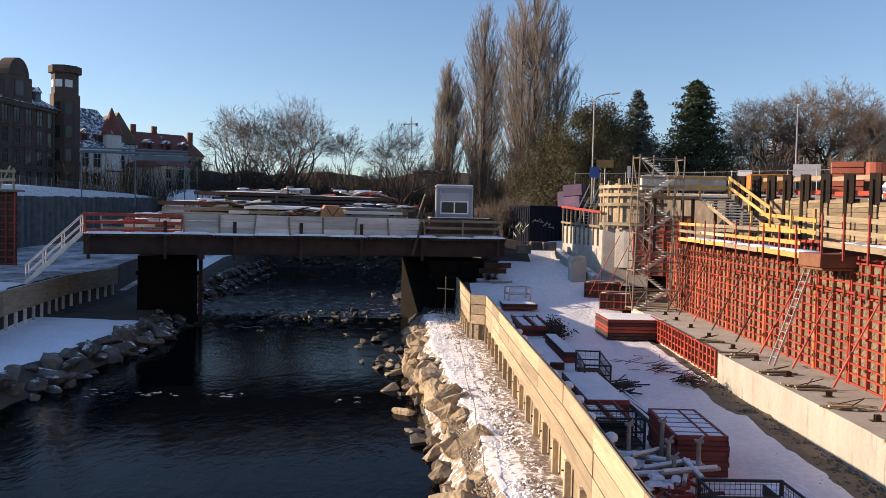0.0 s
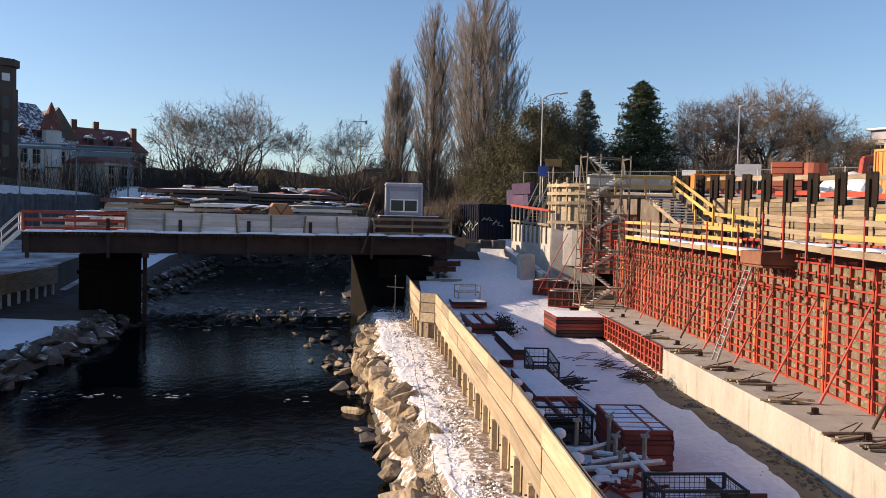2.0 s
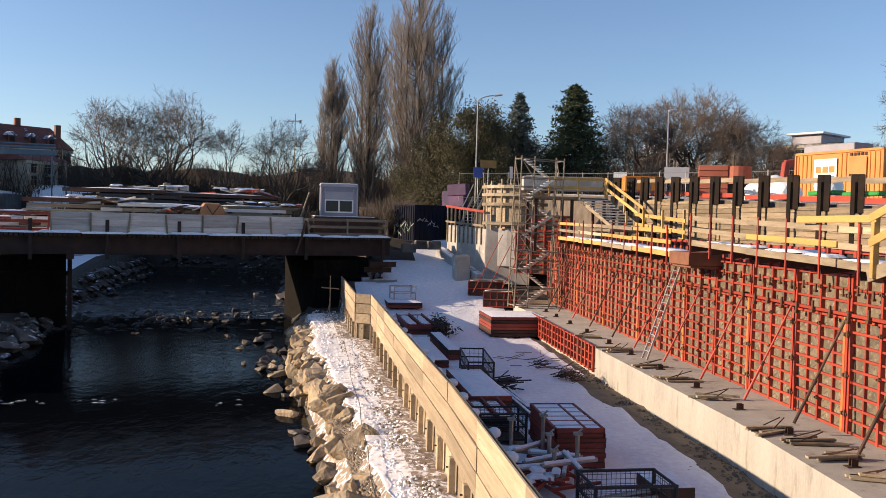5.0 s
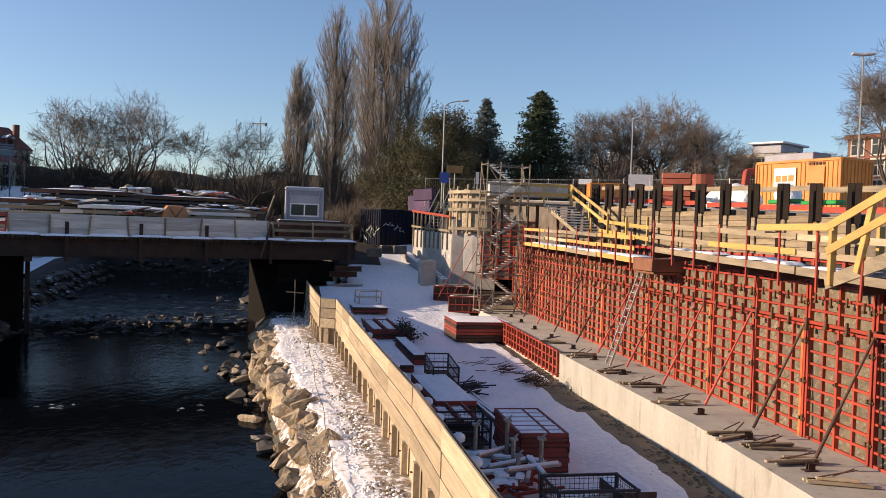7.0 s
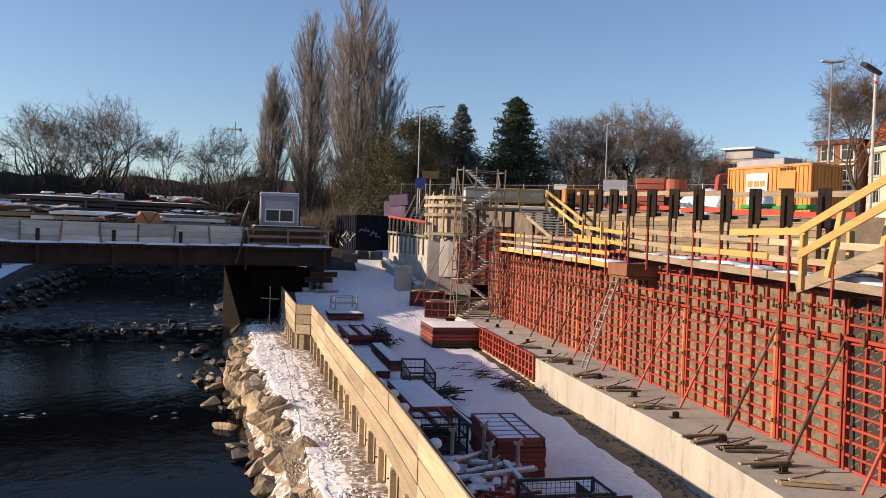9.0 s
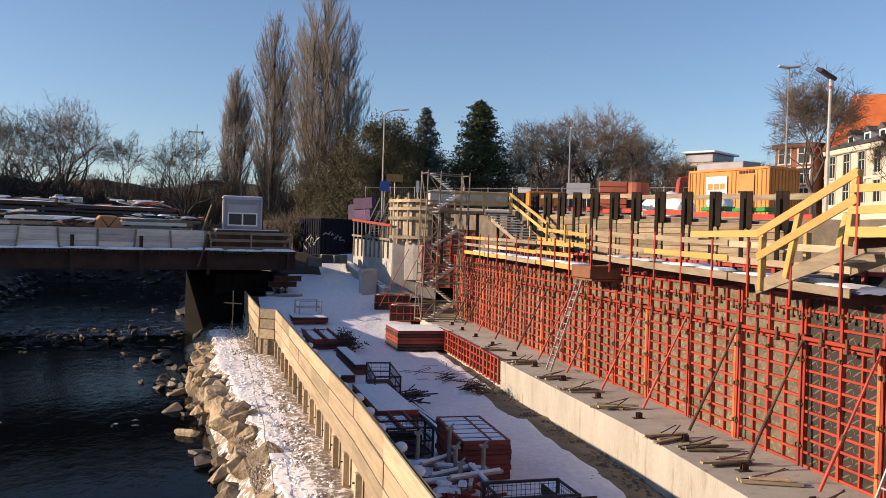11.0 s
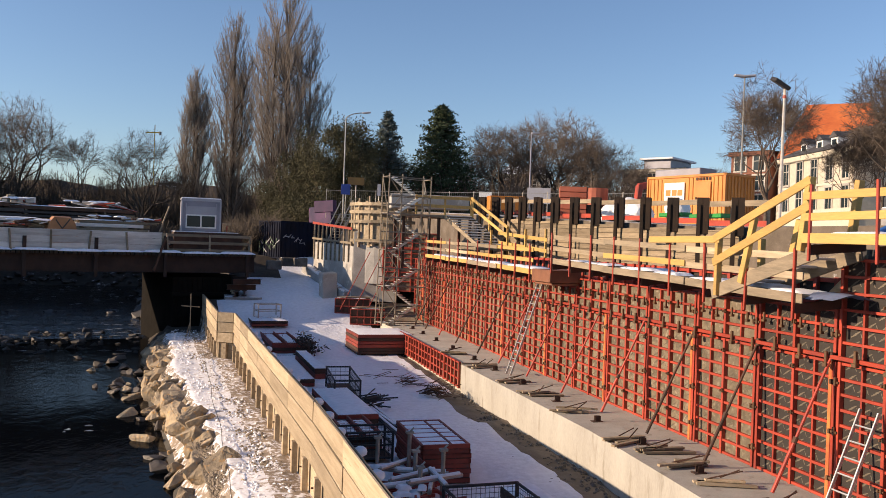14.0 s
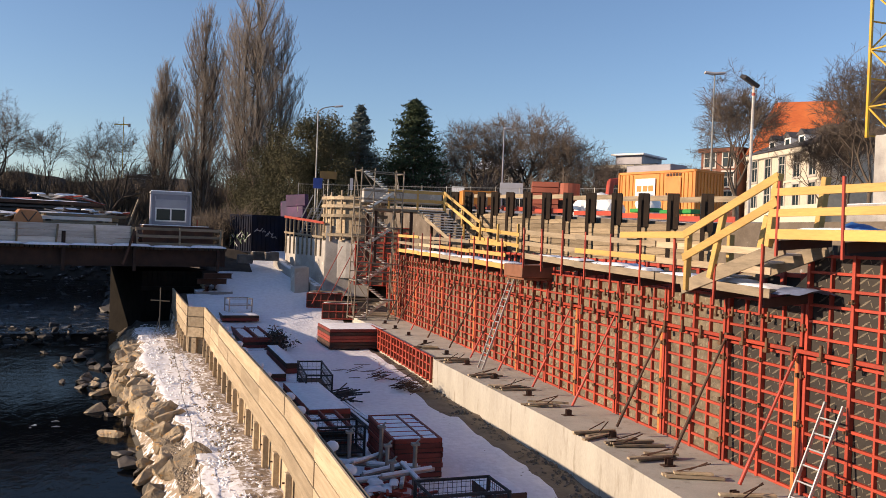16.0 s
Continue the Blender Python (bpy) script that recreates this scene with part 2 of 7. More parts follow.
def ground():
    ys = [-3000, -400, -60, -10] + [i * 0.5 for i in range(8, 126)] + [64, 67, 72, 78, 85, 92, 100, 106, 112, 118, 125, 150, 180, 200, 260, 400, 900, 3000]
    cuts = [1, 2, 4, 1, 3, 1, 8, 4, 3, 3, 3, 5, 7, 4, 1, 24, 6, 2, 1, 2, 1, 6, 3, 2, 1]
    # materials: 0 street snow and grit, 1 snow, 2 bank gravel, 3 river bed, 4 snow with a strip of dirt
    kinds = [0, 0, 0, 0, 1, 5, 1, 3, 3, 3, 3, 2, 6, 2, 2, 4, 5, 5, 5, 5, 5, 0, 0, 0, 0]
    mesh, rows, kind = Mesh(), [], []
    for y in ys:
        line = levels(max(0, y))
        row = []
        for i, ((x0, z0), (x1, z1)) in enumerate(zip(line, line[1:])):
            for k in range(cuts[i]):
                s = k / cuts[i]
                row.append((lerp(x0, x1, s), y, lerp(z0, z1, s), kinds[i]))
        row.append((*line[-1][:1], y, line[-1][1], 0))
        rows.append(row)
    w = len(rows[0])
    left_foot = sum(cuts[:7]) - 3
    for row in rows:
        for x, y, z, k in row:
            if -30 < x < 17 and 0 < y < 70:
                a = 0.05 if k in (1, 4) else 0.09
                z += a * noise.noise((x * 0.9, y * 0.9, 3)) + 0.6 * a * noise.noise((x * 2.3, y * 2.3, 7))
            mesh.v.append((x, y, z))
    for j in range(len(rows) - 1):
        for i in range(w - 1):
            mesh.f.append((j * w + i, j * w + i + 1, (j + 1) * w + i + 1, (j + 1) * w + i))
            k = rows[j][i][3]
            x, y = rows[j][i][:2]
            # 7: ground around and beyond the bridge, its colour darkened to stand for shade
            if k == 1 and y > 46:
                k = 7 if x > -24.5 and (y < 66 or i > left_foot) else 0 if x < -24.5 else 1
            elif (k == 5 and x < -15) or (k in (2, 6) and 49.0 < y < 115) or (k == 4 and y > 46 and x < fence_x(y) + 0.8 and x < 1.5) or (k == 4 and y > 56 and x < 6.0):
                k = 7
            kind.append(k)
    me = mesh.data("ground", GROUND_MATS, smooth=True)
    me.polygons.foreach_set("material_index", kind)
    return tagged(new("ground", me), "snow-covered river banks and gravelly building ground", "ground", kind="structure")


STREET = surf("gritty_street_snow", (0.6, 0.6, 0.62), (0.2, 0.18, 0.16), 0.35, 0.85, bump=0.3, fine=8, c3=(0.12, 0.11, 0.1), c3_at=0.55)
BANK = surf("snow_on_gravel", (0.33, 0.26, 0.19), (0.24, 0.19, 0.14), 2.0, 0.95, bump=1.0, fine=14, c3=(0.84, 0.84, 0.86), c3_at=0.49)
BED = surf("river_bed", (0.08, 0.07, 0.055), (0.05, 0.045, 0.035), 1.5, 0.95, bump=0.5, fine=6)
DIRT = surf("trampled_earth", (0.17, 0.135, 0.1), (0.11, 0.085, 0.06), 1.2, 0.95, bump=0.8, fine=9, c3=(0.5, 0.48, 0.46), c3_at=0.66)
YARD = surf("yard_snow", (0.76, 0.78, 0.84), (0.84, 0.85, 0.88), 0.5, 0.6, bump=0.9, relief=0.05, fine=5, rnd=0.02, c3=(0.6, 0.6, 0.62), c3_at=0.68)
TRODDEN = surf("trodden_snow", (0.78, 0.78, 0.8), (0.86, 0.86, 0.88), 1.6, 0.7, bump=0.9, fine=9, c3=(0.36, 0.29, 0.22), c3_at=0.55)
# earth colour taken down to hold the shade under the bridge
SHADE_EARTH = surf("shade_darkened_earth", (0.055, 0.043, 0.032), (0.035, 0.028, 0.022), 1.4, 0.95, bump=0.9, fine=7, c3=(0.09, 0.075, 0.06), c3_at=0.62)
GROUND_MATS[:] = [STREET, SNOW, BANK, BED, YARD, DIRT, TRODDEN, SHADE_EARTH]
ground()

# ---- the river ----
def water_material(name, strength, depth, gloss, ior=1.33):
    m = bpy.data.materials.new(name)
    m.use_nodes = True
    n, L = m.node_tree.nodes, m.node_tree.links.new
    bs = n["Principled BSDF"]
    bs.inputs["Base Color"].default_value = (0.002, 0.003, 0.0045, 1)
    bs.inputs["Roughness"].default_value, bs.inputs["IOR"].default_value = 0.05, ior
    bs.inputs["Specular IOR Level"].default_value = gloss
    geo = n.new("ShaderNodeNewGeometry").outputs["Position"]
    mp = n.new("ShaderNodeMapping")
    mp.inputs["Scale"].default_value = (1, 0.55, 1)
    L(geo, mp.inputs[0])
    hs = None
    for s, k in ((0.8, 1.0), (2.6, 0.55), (9.0, 0.2)):
        t = n.new("ShaderNodeTexNoise")
        t.inputs["Scale"].default_value, t.inputs["Detail"].default_value = s, 4
        L(mp.outputs[0], t.inputs["Vector"])
        mu = n.new("ShaderNodeMath")
        mu.operation = "MULTIPLY_ADD"
        mu.inputs[1].default_value = k
        L(t.outputs["Fac"], mu.inputs[0])
        if hs:
            L(hs, mu.inputs[2])
        hs = mu.outputs[0]
    bp = n.new("ShaderNodeBump")
    bp.inputs["Strength"].default_value, bp.inputs["Distance"].default_value = strength, depth
    L(hs, bp.inputs["Height"])
    L(bp.outputs[0], bs.inputs["Normal"])
    return m


WATER = water_material("river_water", 0.6, 0.04, 0.5, 1.085)
wm = Mesh()
wm.add([(-60, -60, -1.2), (20, -60, -1.2), (20, 57, -1.2), (-60, 57, -1.2)], [(0, 1, 2, 3)])
solo("water", wm, WATER, "dark rippled water of a shallow river", "river", kind="structure")
rm, rng = Mesh(), random.Random(4)
NX, NY = 90, 150
for j in range(NY + 1):
    y = 57 + 128 * (j / NY) ** 1.6
    for i in range(NX + 1):
        x = lerp(-34, 6, i / NX)
        z = 0.075 * noise.noise((x * 0.9, y * 0.8, 0)) + 0.05 * noise.noise((x * 2.3, y * 1.9, 4))
        rm.v.append((x, y, -1.2 + (z * min(1.0, j / 8))))
rm.f = [(j * (NX + 1) + i, j * (NX + 1) + i + 1, (j + 1) * (NX + 1) + i + 1, (j + 1) * (NX + 1) + i) for j in range(NY) for i in range(NX)]
solo("riffle_water", rm, water_material("riffle_water", 1.0, 0.3, 0.6), "broken fast water over the shallows beyond the bridge", "river", kind="structure", smooth=True)

# ---- concrete base slab beside the yard ----
slab = Mesh()
ys = [8 + i * 0.55 for i in range(42)]
ys = [y for y in ys if y < 30.3] + [30.3]
for y0, y1 in zip(ys, ys[1:]):
    b = [(kerb_x(y0), y0), (wall_x(y0) + 1.0, y0), (wall_x(y1) + 1.0, y1), (kerb_x(y1), y1)]
    first, last = y0 == ys[0], y1 == ys[-1]
    fs = [(4, 5, 6, 7), (0, 4, 7, 3)] + ([(3, 7, 6, 2)] if last else []) + ([(0, 1, 5, 4)] if first else [])
    slab.add([(x, y, -0.3) for x, y in b] + [(x, y, 1.0) for x, y in b], fs)
solo("base_slab", slab, CONC_SLAB, "light grey cast concrete base slab with a straight front edge", "slab", kind="structure")
slab = Mesh()
slab.add([(kerb_x(y) + 0.1, y, z) for y in (30.304, 47) for z in (-0.3, 0.99)] + [(wall_x(y) + 1, y, z) for y in (30.304, 47) for z in (-0.3, 0.99)],
         [(1, 5, 7, 3), (0, 1, 3, 2), (2, 3, 7, 6)])
solo("base_slab_far", slab, CONC_SLAB, "concrete base slab still boxed in by formwork", "slab", kind="structure")

# ---- wall formwork: steel-framed panels along the base slab ----
def panel_meshes(w, h, ribs, stiles):
    """Meshes of one panel, local: x along the wall, y out of it towards the yard (negative), z up from its foot."""
    d = {}
    d["stile"] = Mesh().hexa(Matrix.Translation((0, -0.075, h / 2)), 0.075, 0.11, h, 0.006).data("stile", RED)
    d["post"] = Mesh().hexa(Matrix.Translation((0, -0.075, h / 2)), 0.09, 0.12, h, 0.006).data("stile", ORANGE)
    d["rib"] = Mesh().hexa(Matrix.Translation((0, -0.06, 0)), w - 0.02, 0.08, 0.055, 0.005).data("rib", RED)
    d["tan"] = Mesh().box(-w / 2 + 0.01, w / 2 - 0.01, -0.02, 0, 0.01, h - 0.01).data("facing", FACE_TAN)
    d["dark"] = Mesh().box(-w / 2 + 0.01, w / 2 - 0.01, -0.02, 0, 0.01, h - 0.01).data("facing", FACE_DARK)
    m = Mesh()
    rng = random.Random(5)
    z = 0.12
    while z < h - 0.1:
        x = -w / 2 + 0.12 + rng.random() * 0.2
        while x < w / 2 - 0.2:
            for k in range(3):
                m.hexa(Matrix.Translation((x + 0.05 * k, -0.0225, z + 0.035 * k)) @ pose(0, 0, 0, 0, -25, 0), 0.14, 0.003, 0.02)
            m.hexa(Matrix.Translation((x + 0.19, -0.0225, z + 0.02)) @ pose(0, 0, 0, 0, 65, 0), 0.09, 0.003, 0.018)
            x += 0.34
        z += 0.19
    d["print"] = m.data("printed_bars", PRINT)
    d["print_dark"] = m.data("printed_bars", PRINT_DARK)
    d["gap"] = Mesh().box(-0.035, 0.035, -0.05, -0.022, 0.01, h - 0.01).data("joint_strip", BLACK)
    c = Mesh()
    c.hexa(Matrix.Translation((0, -0.14, 0)), 0.22, 0.05, 0.05, 0.008)
    c.hexa(Matrix.Translation((0.05, -0.17, 0.02)), 0.05, 0.05, 0.16, 0.008)
    c.hexa(Matrix.Translation((-0.07, -0.16, 0)), 0.05, 0.07, 0.09, 0.008)
    d["clamp"] = c.data("panel_clamp", BRONZE)
    d["w"], d["h"], d["ribs"], d["stiles"] = w, h, ribs, stiles
    return d


LOWER = panel_meshes(2.4, 2.7, 9, 3)
UPPER = panel_meshes(2.4, 0.98, 3, 3)
TALL = panel_meshes(2.4, 1.95, 6, 3)
WALL_TURN = math.degrees(math.atan2(1.0, 0.0438))


def wall_panel(kit, y, z, dark, label, post=False):
    """y: middle of the panel along the wall."""
    t = thing("formwork_panel", label, "formwork panel", pose(wall_x(y), y, z, 0, 0, WALL_TURN - 180), "wall formwork")
    w, h = kit["w"], kit["h"]
    f = part("facing", kit["dark" if dark else "tan"], None, t)
    if dark:
        tagged(part("print", kit["print"], None, f), "pale bars printed on the sheet", kind="stuff")
    elif y < 33 and kit is LOWER:
        tagged(part("print", kit["print_dark"], None, f), "faded dark bars printed on the sheet", kind="stuff")
    for x in (-w / 2 + 0.045, -0.02, w / 2 - 0.045):
        part("stile", kit["stile"], None, t, m=Matrix.Translation((x, 0, 0)))
    for x in (-0.6, 0.57):
        part("stile", kit["stile"], None, t, m=Matrix.Translation((x, 0.012, 0)) @ Matrix.Diagonal((0.65, 0.85, 1, 1)))
    if post:
        part("stile", kit["post"], None, t, "worn orange edge post", m=Matrix.Translation((w / 2 - 0.13, -0.004, 0)))
        part("joint_strip", kit["gap"], None, t, "black strip beside the joint", m=Matrix.Translation((w / 2 - 0.24, 0, 0)))
    n = kit["ribs"]
    for k in range(n + 1):
        part("rib", kit["rib"], None, t, m=Matrix.Translation((0, 0, 0.035 + (h - 0.07) * k / n)))
    for z in ([0.45, 1.35, 2.3] if h > 2 else [h * 0.5]):
        part("panel_clamp", kit["clamp"], None, t, "bronze steel clamp over the joint", m=Matrix.Translation((w / 2, 0, z)))
        part("panel_clamp", kit["clamp"], None, t, "bronze tie plate on the middle stile", m=Matrix.Translation((-0.02, 0, z + 0.12)) @ Matrix.Diagonal((0.6, 0.9, 0.6, 1)))
    return t


PANEL_YS = [13.94 + 2.44 * k for k in range(-4, 15)]
for i, y in enumerate(PANEL_YS):
    dark = y < 15.0
    wall_panel(LOWER, y, 1.0, dark, "red steel-framed formwork panel with a %s facing" % ("dark printed" if dark else "worn tan"), post=i % 2 == 0)
    if y < 12.7:
        wall_panel(TALL, y, 3.72, dark, "tall red extension panel with dark printed facing")
    else:
        wall_panel(UPPER, y, 3.72, dark, "low red extension panel clamped above the wall panels")

# waling beam along the joint with hanging wedge clamps
wale = Mesh()
wale.bar((wall_x(4) - 0.19, 4, 3.78), (wall_x(46) - 0.19, 46, 3.78), 0.07, 0.08, 0.008)
t = thing("waling_beam", "long red steel waling beam clamped along the panel joint", "beam")
part("beam", wale, RED, t)
cl = Mesh()
cl.hexa(Matrix.Translation((0, 0, 0.02)), 0.06, 0.06, 0.28, 0.01)
cl.hexa(Matrix.Translation((0, 0, -0.1)), 0.11, 0.11, 0.08, 0.01)
cl = cl.data("wedge_clamp", BRONZE)
for k in range(52):
    y = 6 + k * 0.76
    part("wedge_clamp", cl, None, t, "bronze wedge clamp", m=Matrix.Translation((wall_x(y) - 0.28, y, 3.72 + 0.05 * (k % 3))))

for k in range(56):
    y = 13.1 + k * 0.585
    part("wedge_clamp", cl, None, t, "bronze wedge clamp", m=Matrix.Translation((wall_x(y) - 0.2, y, 4.28 + 0.06 * (k % 2))) @ Matrix.Diagonal((0.8, 0.8, 0.7, 1)))

# concrete core behind the panels
core = Mesh()
core.add([(wall_x(y) + dx, y, z) for y in (3, 49.2) for dx in (0.03, 0.5) for z in (0.9, 4.55)],
         [(0, 1, 5, 4), (2, 6, 7, 3), (1, 3, 7, 5), (0, 2, 3, 1), (4, 5, 7, 6)])
solo("wall_tunnel", core, CONC_OLD, "freshly cast grey concrete wall behind its formwork", "wall", kind="structure")


# push-pull props leaning against the panels
def prop(y, mat, label):
    t = thing("raking_prop", label, "prop", pose(wall_x(y), y, 1.0), "raking props")
    top, foot = Vector((-0.2, 0.05, 2.75)), Vector((-1.55, 0.0, 0.1))
    mid = foot.lerp(top, 0.42)
    part("tube", Mesh().tube(foot.lerp(top, 0.06), mid, 0.036), mat, t)
    part("inner_tube", Mesh().tube(mid, top, 0.028), mat, t)
    part("collar", Mesh().tube(mid - (top - foot) * 0.02, mid + (top - foot) * 0.02, 0.05), RUST, t)
    f = Mesh().hexa(Matrix.Translation((-1.6, 0, 0.012)), 0.3, 0.18, 0.02, 0.004)
    f.box(-1.65, -1.5, -0.05, -0.035, 0.02, 0.16)
    f.box(-1.65, -1.5, 0.035, 0.05, 0.02, 0.16)
    part("foot_plate", f, RUST, t)
    h = Mesh().hexa(Matrix.Translation(top + Vector((0.06, 0, 0.03))), 0.16, 0.1, 0.16, 0.01)
    part("head", h, RUST, t)
    return t


PROP_RED = surf("red_prop_paint", (0.5, 0.05, 0.025), (0.3, 0.04, 0.025), 3, 0.55, bump=0.1)
for k, y in enumerate((12.75, 15.0, 17.5, 20.0, 22.8, 25.8, 28.8, 31.5, 34.8, 37.8, 40.6, 43.0)):
    red = k in (0, 3, 4, 5, 6, 9)
    prop(y, PROP_RED if red else RUST, "%s steel raking prop bolted to the slab" % ("red" if red else "rust-brown"))


# ---- timber fence on the river bank ----
def fence_panel(p, q, h, lift, boards=4, new_wood=True):
    """A run of stacked boards on posts from p to q."""
    p, q = Vector(p), Vector(q)
    d = (q - p)
    n = d.normalized()
    out = Vector((-n.y, n.x, 0))
    t = thing("timber_fence", "pale new timber fence of wide boards on short posts" if new_wood else "grey weathered timber fence along the shady bank", "fence", group="river fences")
    mat = WOOD_NEW if new_wood else WOOD_GREY
    rng = random.Random(int(p.y * 10))
    k = 0
    bh = (h - lift) / boards
    for i in range(boards):
        z0 = lift + i * bh
        segs = max(1, round(d.length / 4.0))
        for s in range(segs):
            a, b = p + d * (s / segs), p + d * ((s + 1) / segs)
            z = z0 + bh / 2
            j = rng.uniform(-0.012, 0.012)
            part("board", Mesh().bar(a + n * 0.004 + Vector((0, 0, z)) + out * j, b - n * 0.004 + Vector((0, 0, z + j)) + out * j, 0.045, bh - 0.035, 0.006), mat, t)
    m = max(1, round(d.length / 1.6))
    turn = math.degrees(math.atan2(n.y, n.x))
    for s in range(m):
        a = p + d * ((s + 0.5) / m) + out * 0.03
        post = part("post", Mesh().hexa(Matrix.Translation(a + Vector((0, 0, lift / 2 - 0.13))) @ pose(0, 0, 0, 0, 0, turn), 0.18, 0.14, lift + 0.24, 0.01), mat, t)
        part("bolt", Mesh().tube(a + out * 0.07 + Vector((0, 0, lift * 0.72)), a + out * 0.12 + Vector((0, 0, lift * 0.72)), 0.02, n=6), RUST, post)
    part("backing", Mesh().bar(p + Vector((0, 0, (lift + h) / 2)) - out * 0.06, q + Vector((0, 0, (lift + h) / 2)) - out * 0.06, 0.03, h - lift - 0.06), WOOD_OLD, t)
    for s in range(m if new_wood else 0):
        a, b = p + d * (s / m) + n * 0.005, p + d * ((s + 1) / m) - n * 0.005
        sag = rng.uniform(-0.03, 0.02)
        part("skirt_board", Mesh().bar(a + Vector((0, 0, lift / 2 - 0.06 + sag)) - out * 0.11, b + Vector((0, 0, lift / 2 - 0.06 + sag)) - out * 0.11, 0.035, lift + 0.12), mat, t)
    return t


for y0, y1 in ((4.0, 10.7), (10.7, 17.8), (17.8, 28.6), (28.6, 38.8), (38.82, 39.18), (39.2, 51.2)):
    fence_panel((fence_x(y0), y0, 0), (fence_x(y1), y1, 0), 2.2, 0.78, 3)
for (x0, y0), (x1, y1) in (((-20.0, 34.0), (-21.55, 40.1)), ((-21.55, 40.1), (-22.55, 45.8)), ((-22.55, 45.8), (-23.6, 51.6)), ((-23.6, 51.6), (-24.0, 60.5))):
    fence_panel((x0, y0, -0.2), (x1, y1, -0.2), 2.0, 0.72, 3, False)

def snow_cap(m, w, l, h, seed=1):
    """Pillow of snow, uneven at its rim."""
    me = Mesh()
    n = 10
    for i in range(n + 1):
        for j in range(n + 1):
            u, v = i / n * 2 - 1, j / n * 2 - 1
            e = (1 - u ** 8) * (1 - v ** 8)
            p = m @ Vector((u * w / 2 * (1 + 0.015 * noise.noise((v * 4, seed, 0))), v * l / 2, h * e * (0.85 + 0.25 * noise.noise((u * 2, v * 2, seed)))))
            me.v.append(tuple(p))
    me.f = [(i * (n + 1) + j, (i + 1) * (n + 1) + j, (i + 1) * (n + 1) + j + 1, i * (n + 1) + j + 1) for i in range(n) for j in range(n)]
    return me


# ---- temporary bridge ----
WOOD_DARK = surf("wet_dark_timber", (0.05, 0.038, 0.028), (0.03, 0.024, 0.018), 1.5, 0.85, bump=0.2, fine=20)
OLD_STEEL = surf("dark_rusty_girder_steel", (0.042, 0.021, 0.014), (0.024, 0.014, 0.011), 1.2, 0.85, bump=0.3, fine=40, rnd=0.2)
# near black, as the shade below the bridge is put into this colour
BOARD_SHADE = surf("under_deck_shade_boards", (0.011, 0.009, 0.007), (0.007, 0.006, 0.005), 1.5, 0.9, bump=0.3, fine=30)
BL, BR = Vector((-20.3, 46.3, 0)), Vector((4.1, 53.6, 0))
bdir = (BR - BL).normalized()
BRIDGE = Matrix.Translation(BL) @ pose(0, 0, 0, 0, 0, math.degrees(math.atan2(bdir.y, bdir.x)))
BLEN = (BR - BL).length
t = thing("temporary_bridge", "temporary works bridge of rust-brown steel girders with a snowy timber deck", "bridge", BRIDGE)
for k in range(5):
    y = 0.25 + k * 2.0
    w = part("girder", Mesh().box(0, BLEN, y - 0.012, y + 0.012, 3.42, 4.36), OLD_STEEL, t, "rusty I-section girder")
    part("flange", Mesh().box(0, BLEN, y - 0.2, y + 0.2, 3.38, 3.419), OLD_STEEL, w)
    part("flange", Mesh().box(0, BLEN, y - 0.2, y + 0.2, 4.361, 4.40), OLD_STEEL, w)
rng = random.Random(3)
BOARD_SHADE.node_tree.nodes["Principled BSDF"].inputs["Specular IOR Level"].default_value = 0.1
deckm = Mesh().box(0, 0.19, -0.16, 8.6, 4.40, 4.56, 0.01).data("deck_beam", WOOD_DARK)
for k in range(int(BLEN / 0.24)):
    part("deck_beam", deckm, None, t, m=Matrix.Translation((0.03 + k * 0.24, rng.uniform(-0.06, 0.06), 0)))
part("deck_snow", Mesh().box(0.05, BLEN - 0.05, 0.02, 8.5, 4.562, 4.62, 0.02), SNOW, t, "thin packed snow on the deck")
for k in range(11):
    x0, x1 = 0.1 + k * (BLEN - 0.2) / 11, 0.1 + (k + 1) * (BLEN - 0.2) / 11
    part("edge_snow", snow_cap(Matrix.Translation(((x0 + x1) / 2, -0.08, 4.545 + 0.02 * (k % 3))), x1 - x0 + 0.05, 0.4, 0.17 - 0.03 * (k % 2), 40 + k), SNOW, t, "white roll of snow along the deck edge", True)
for x in (0.3, 4.4, 8.3, 12.2, 15.9, 19.8, 24.9):
    part("stiffener", Mesh().box(x - 0.1, x + 0.1, -0.1, -0.02, 3.1, 5.35 if 3 < x < 24 else 4.4, 0.01), OLD_STEEL, t)


def guard(x0, x1, y, mat, boards=(0.12, 0.58, 1.02), width=0.17, post_mat=None):
    n = max(1, round((x1 - x0) / 2.1))
    for s in range(n + 1):
        x = lerp(x0, x1, s / n)
        part("rail_post", Mesh().hexa(Matrix.Translation((x, y - 0.07, 5.15)) @ pose(0, 0, 0, 0, 5 * ((s * 7) % 3 - 1), 0), 0.1, 0.09, 1.15, 0.008), post_mat or mat, t)
    for z in boards:
        for s in range(n):
            part("rail_board", Mesh().hexa(Matrix.Translation((lerp(x0, x1, (s + 0.5) / n), y, 4.62 + z)), (x1 - x0) / n - 0.01, 0.04, width, 0.006), mat, t)


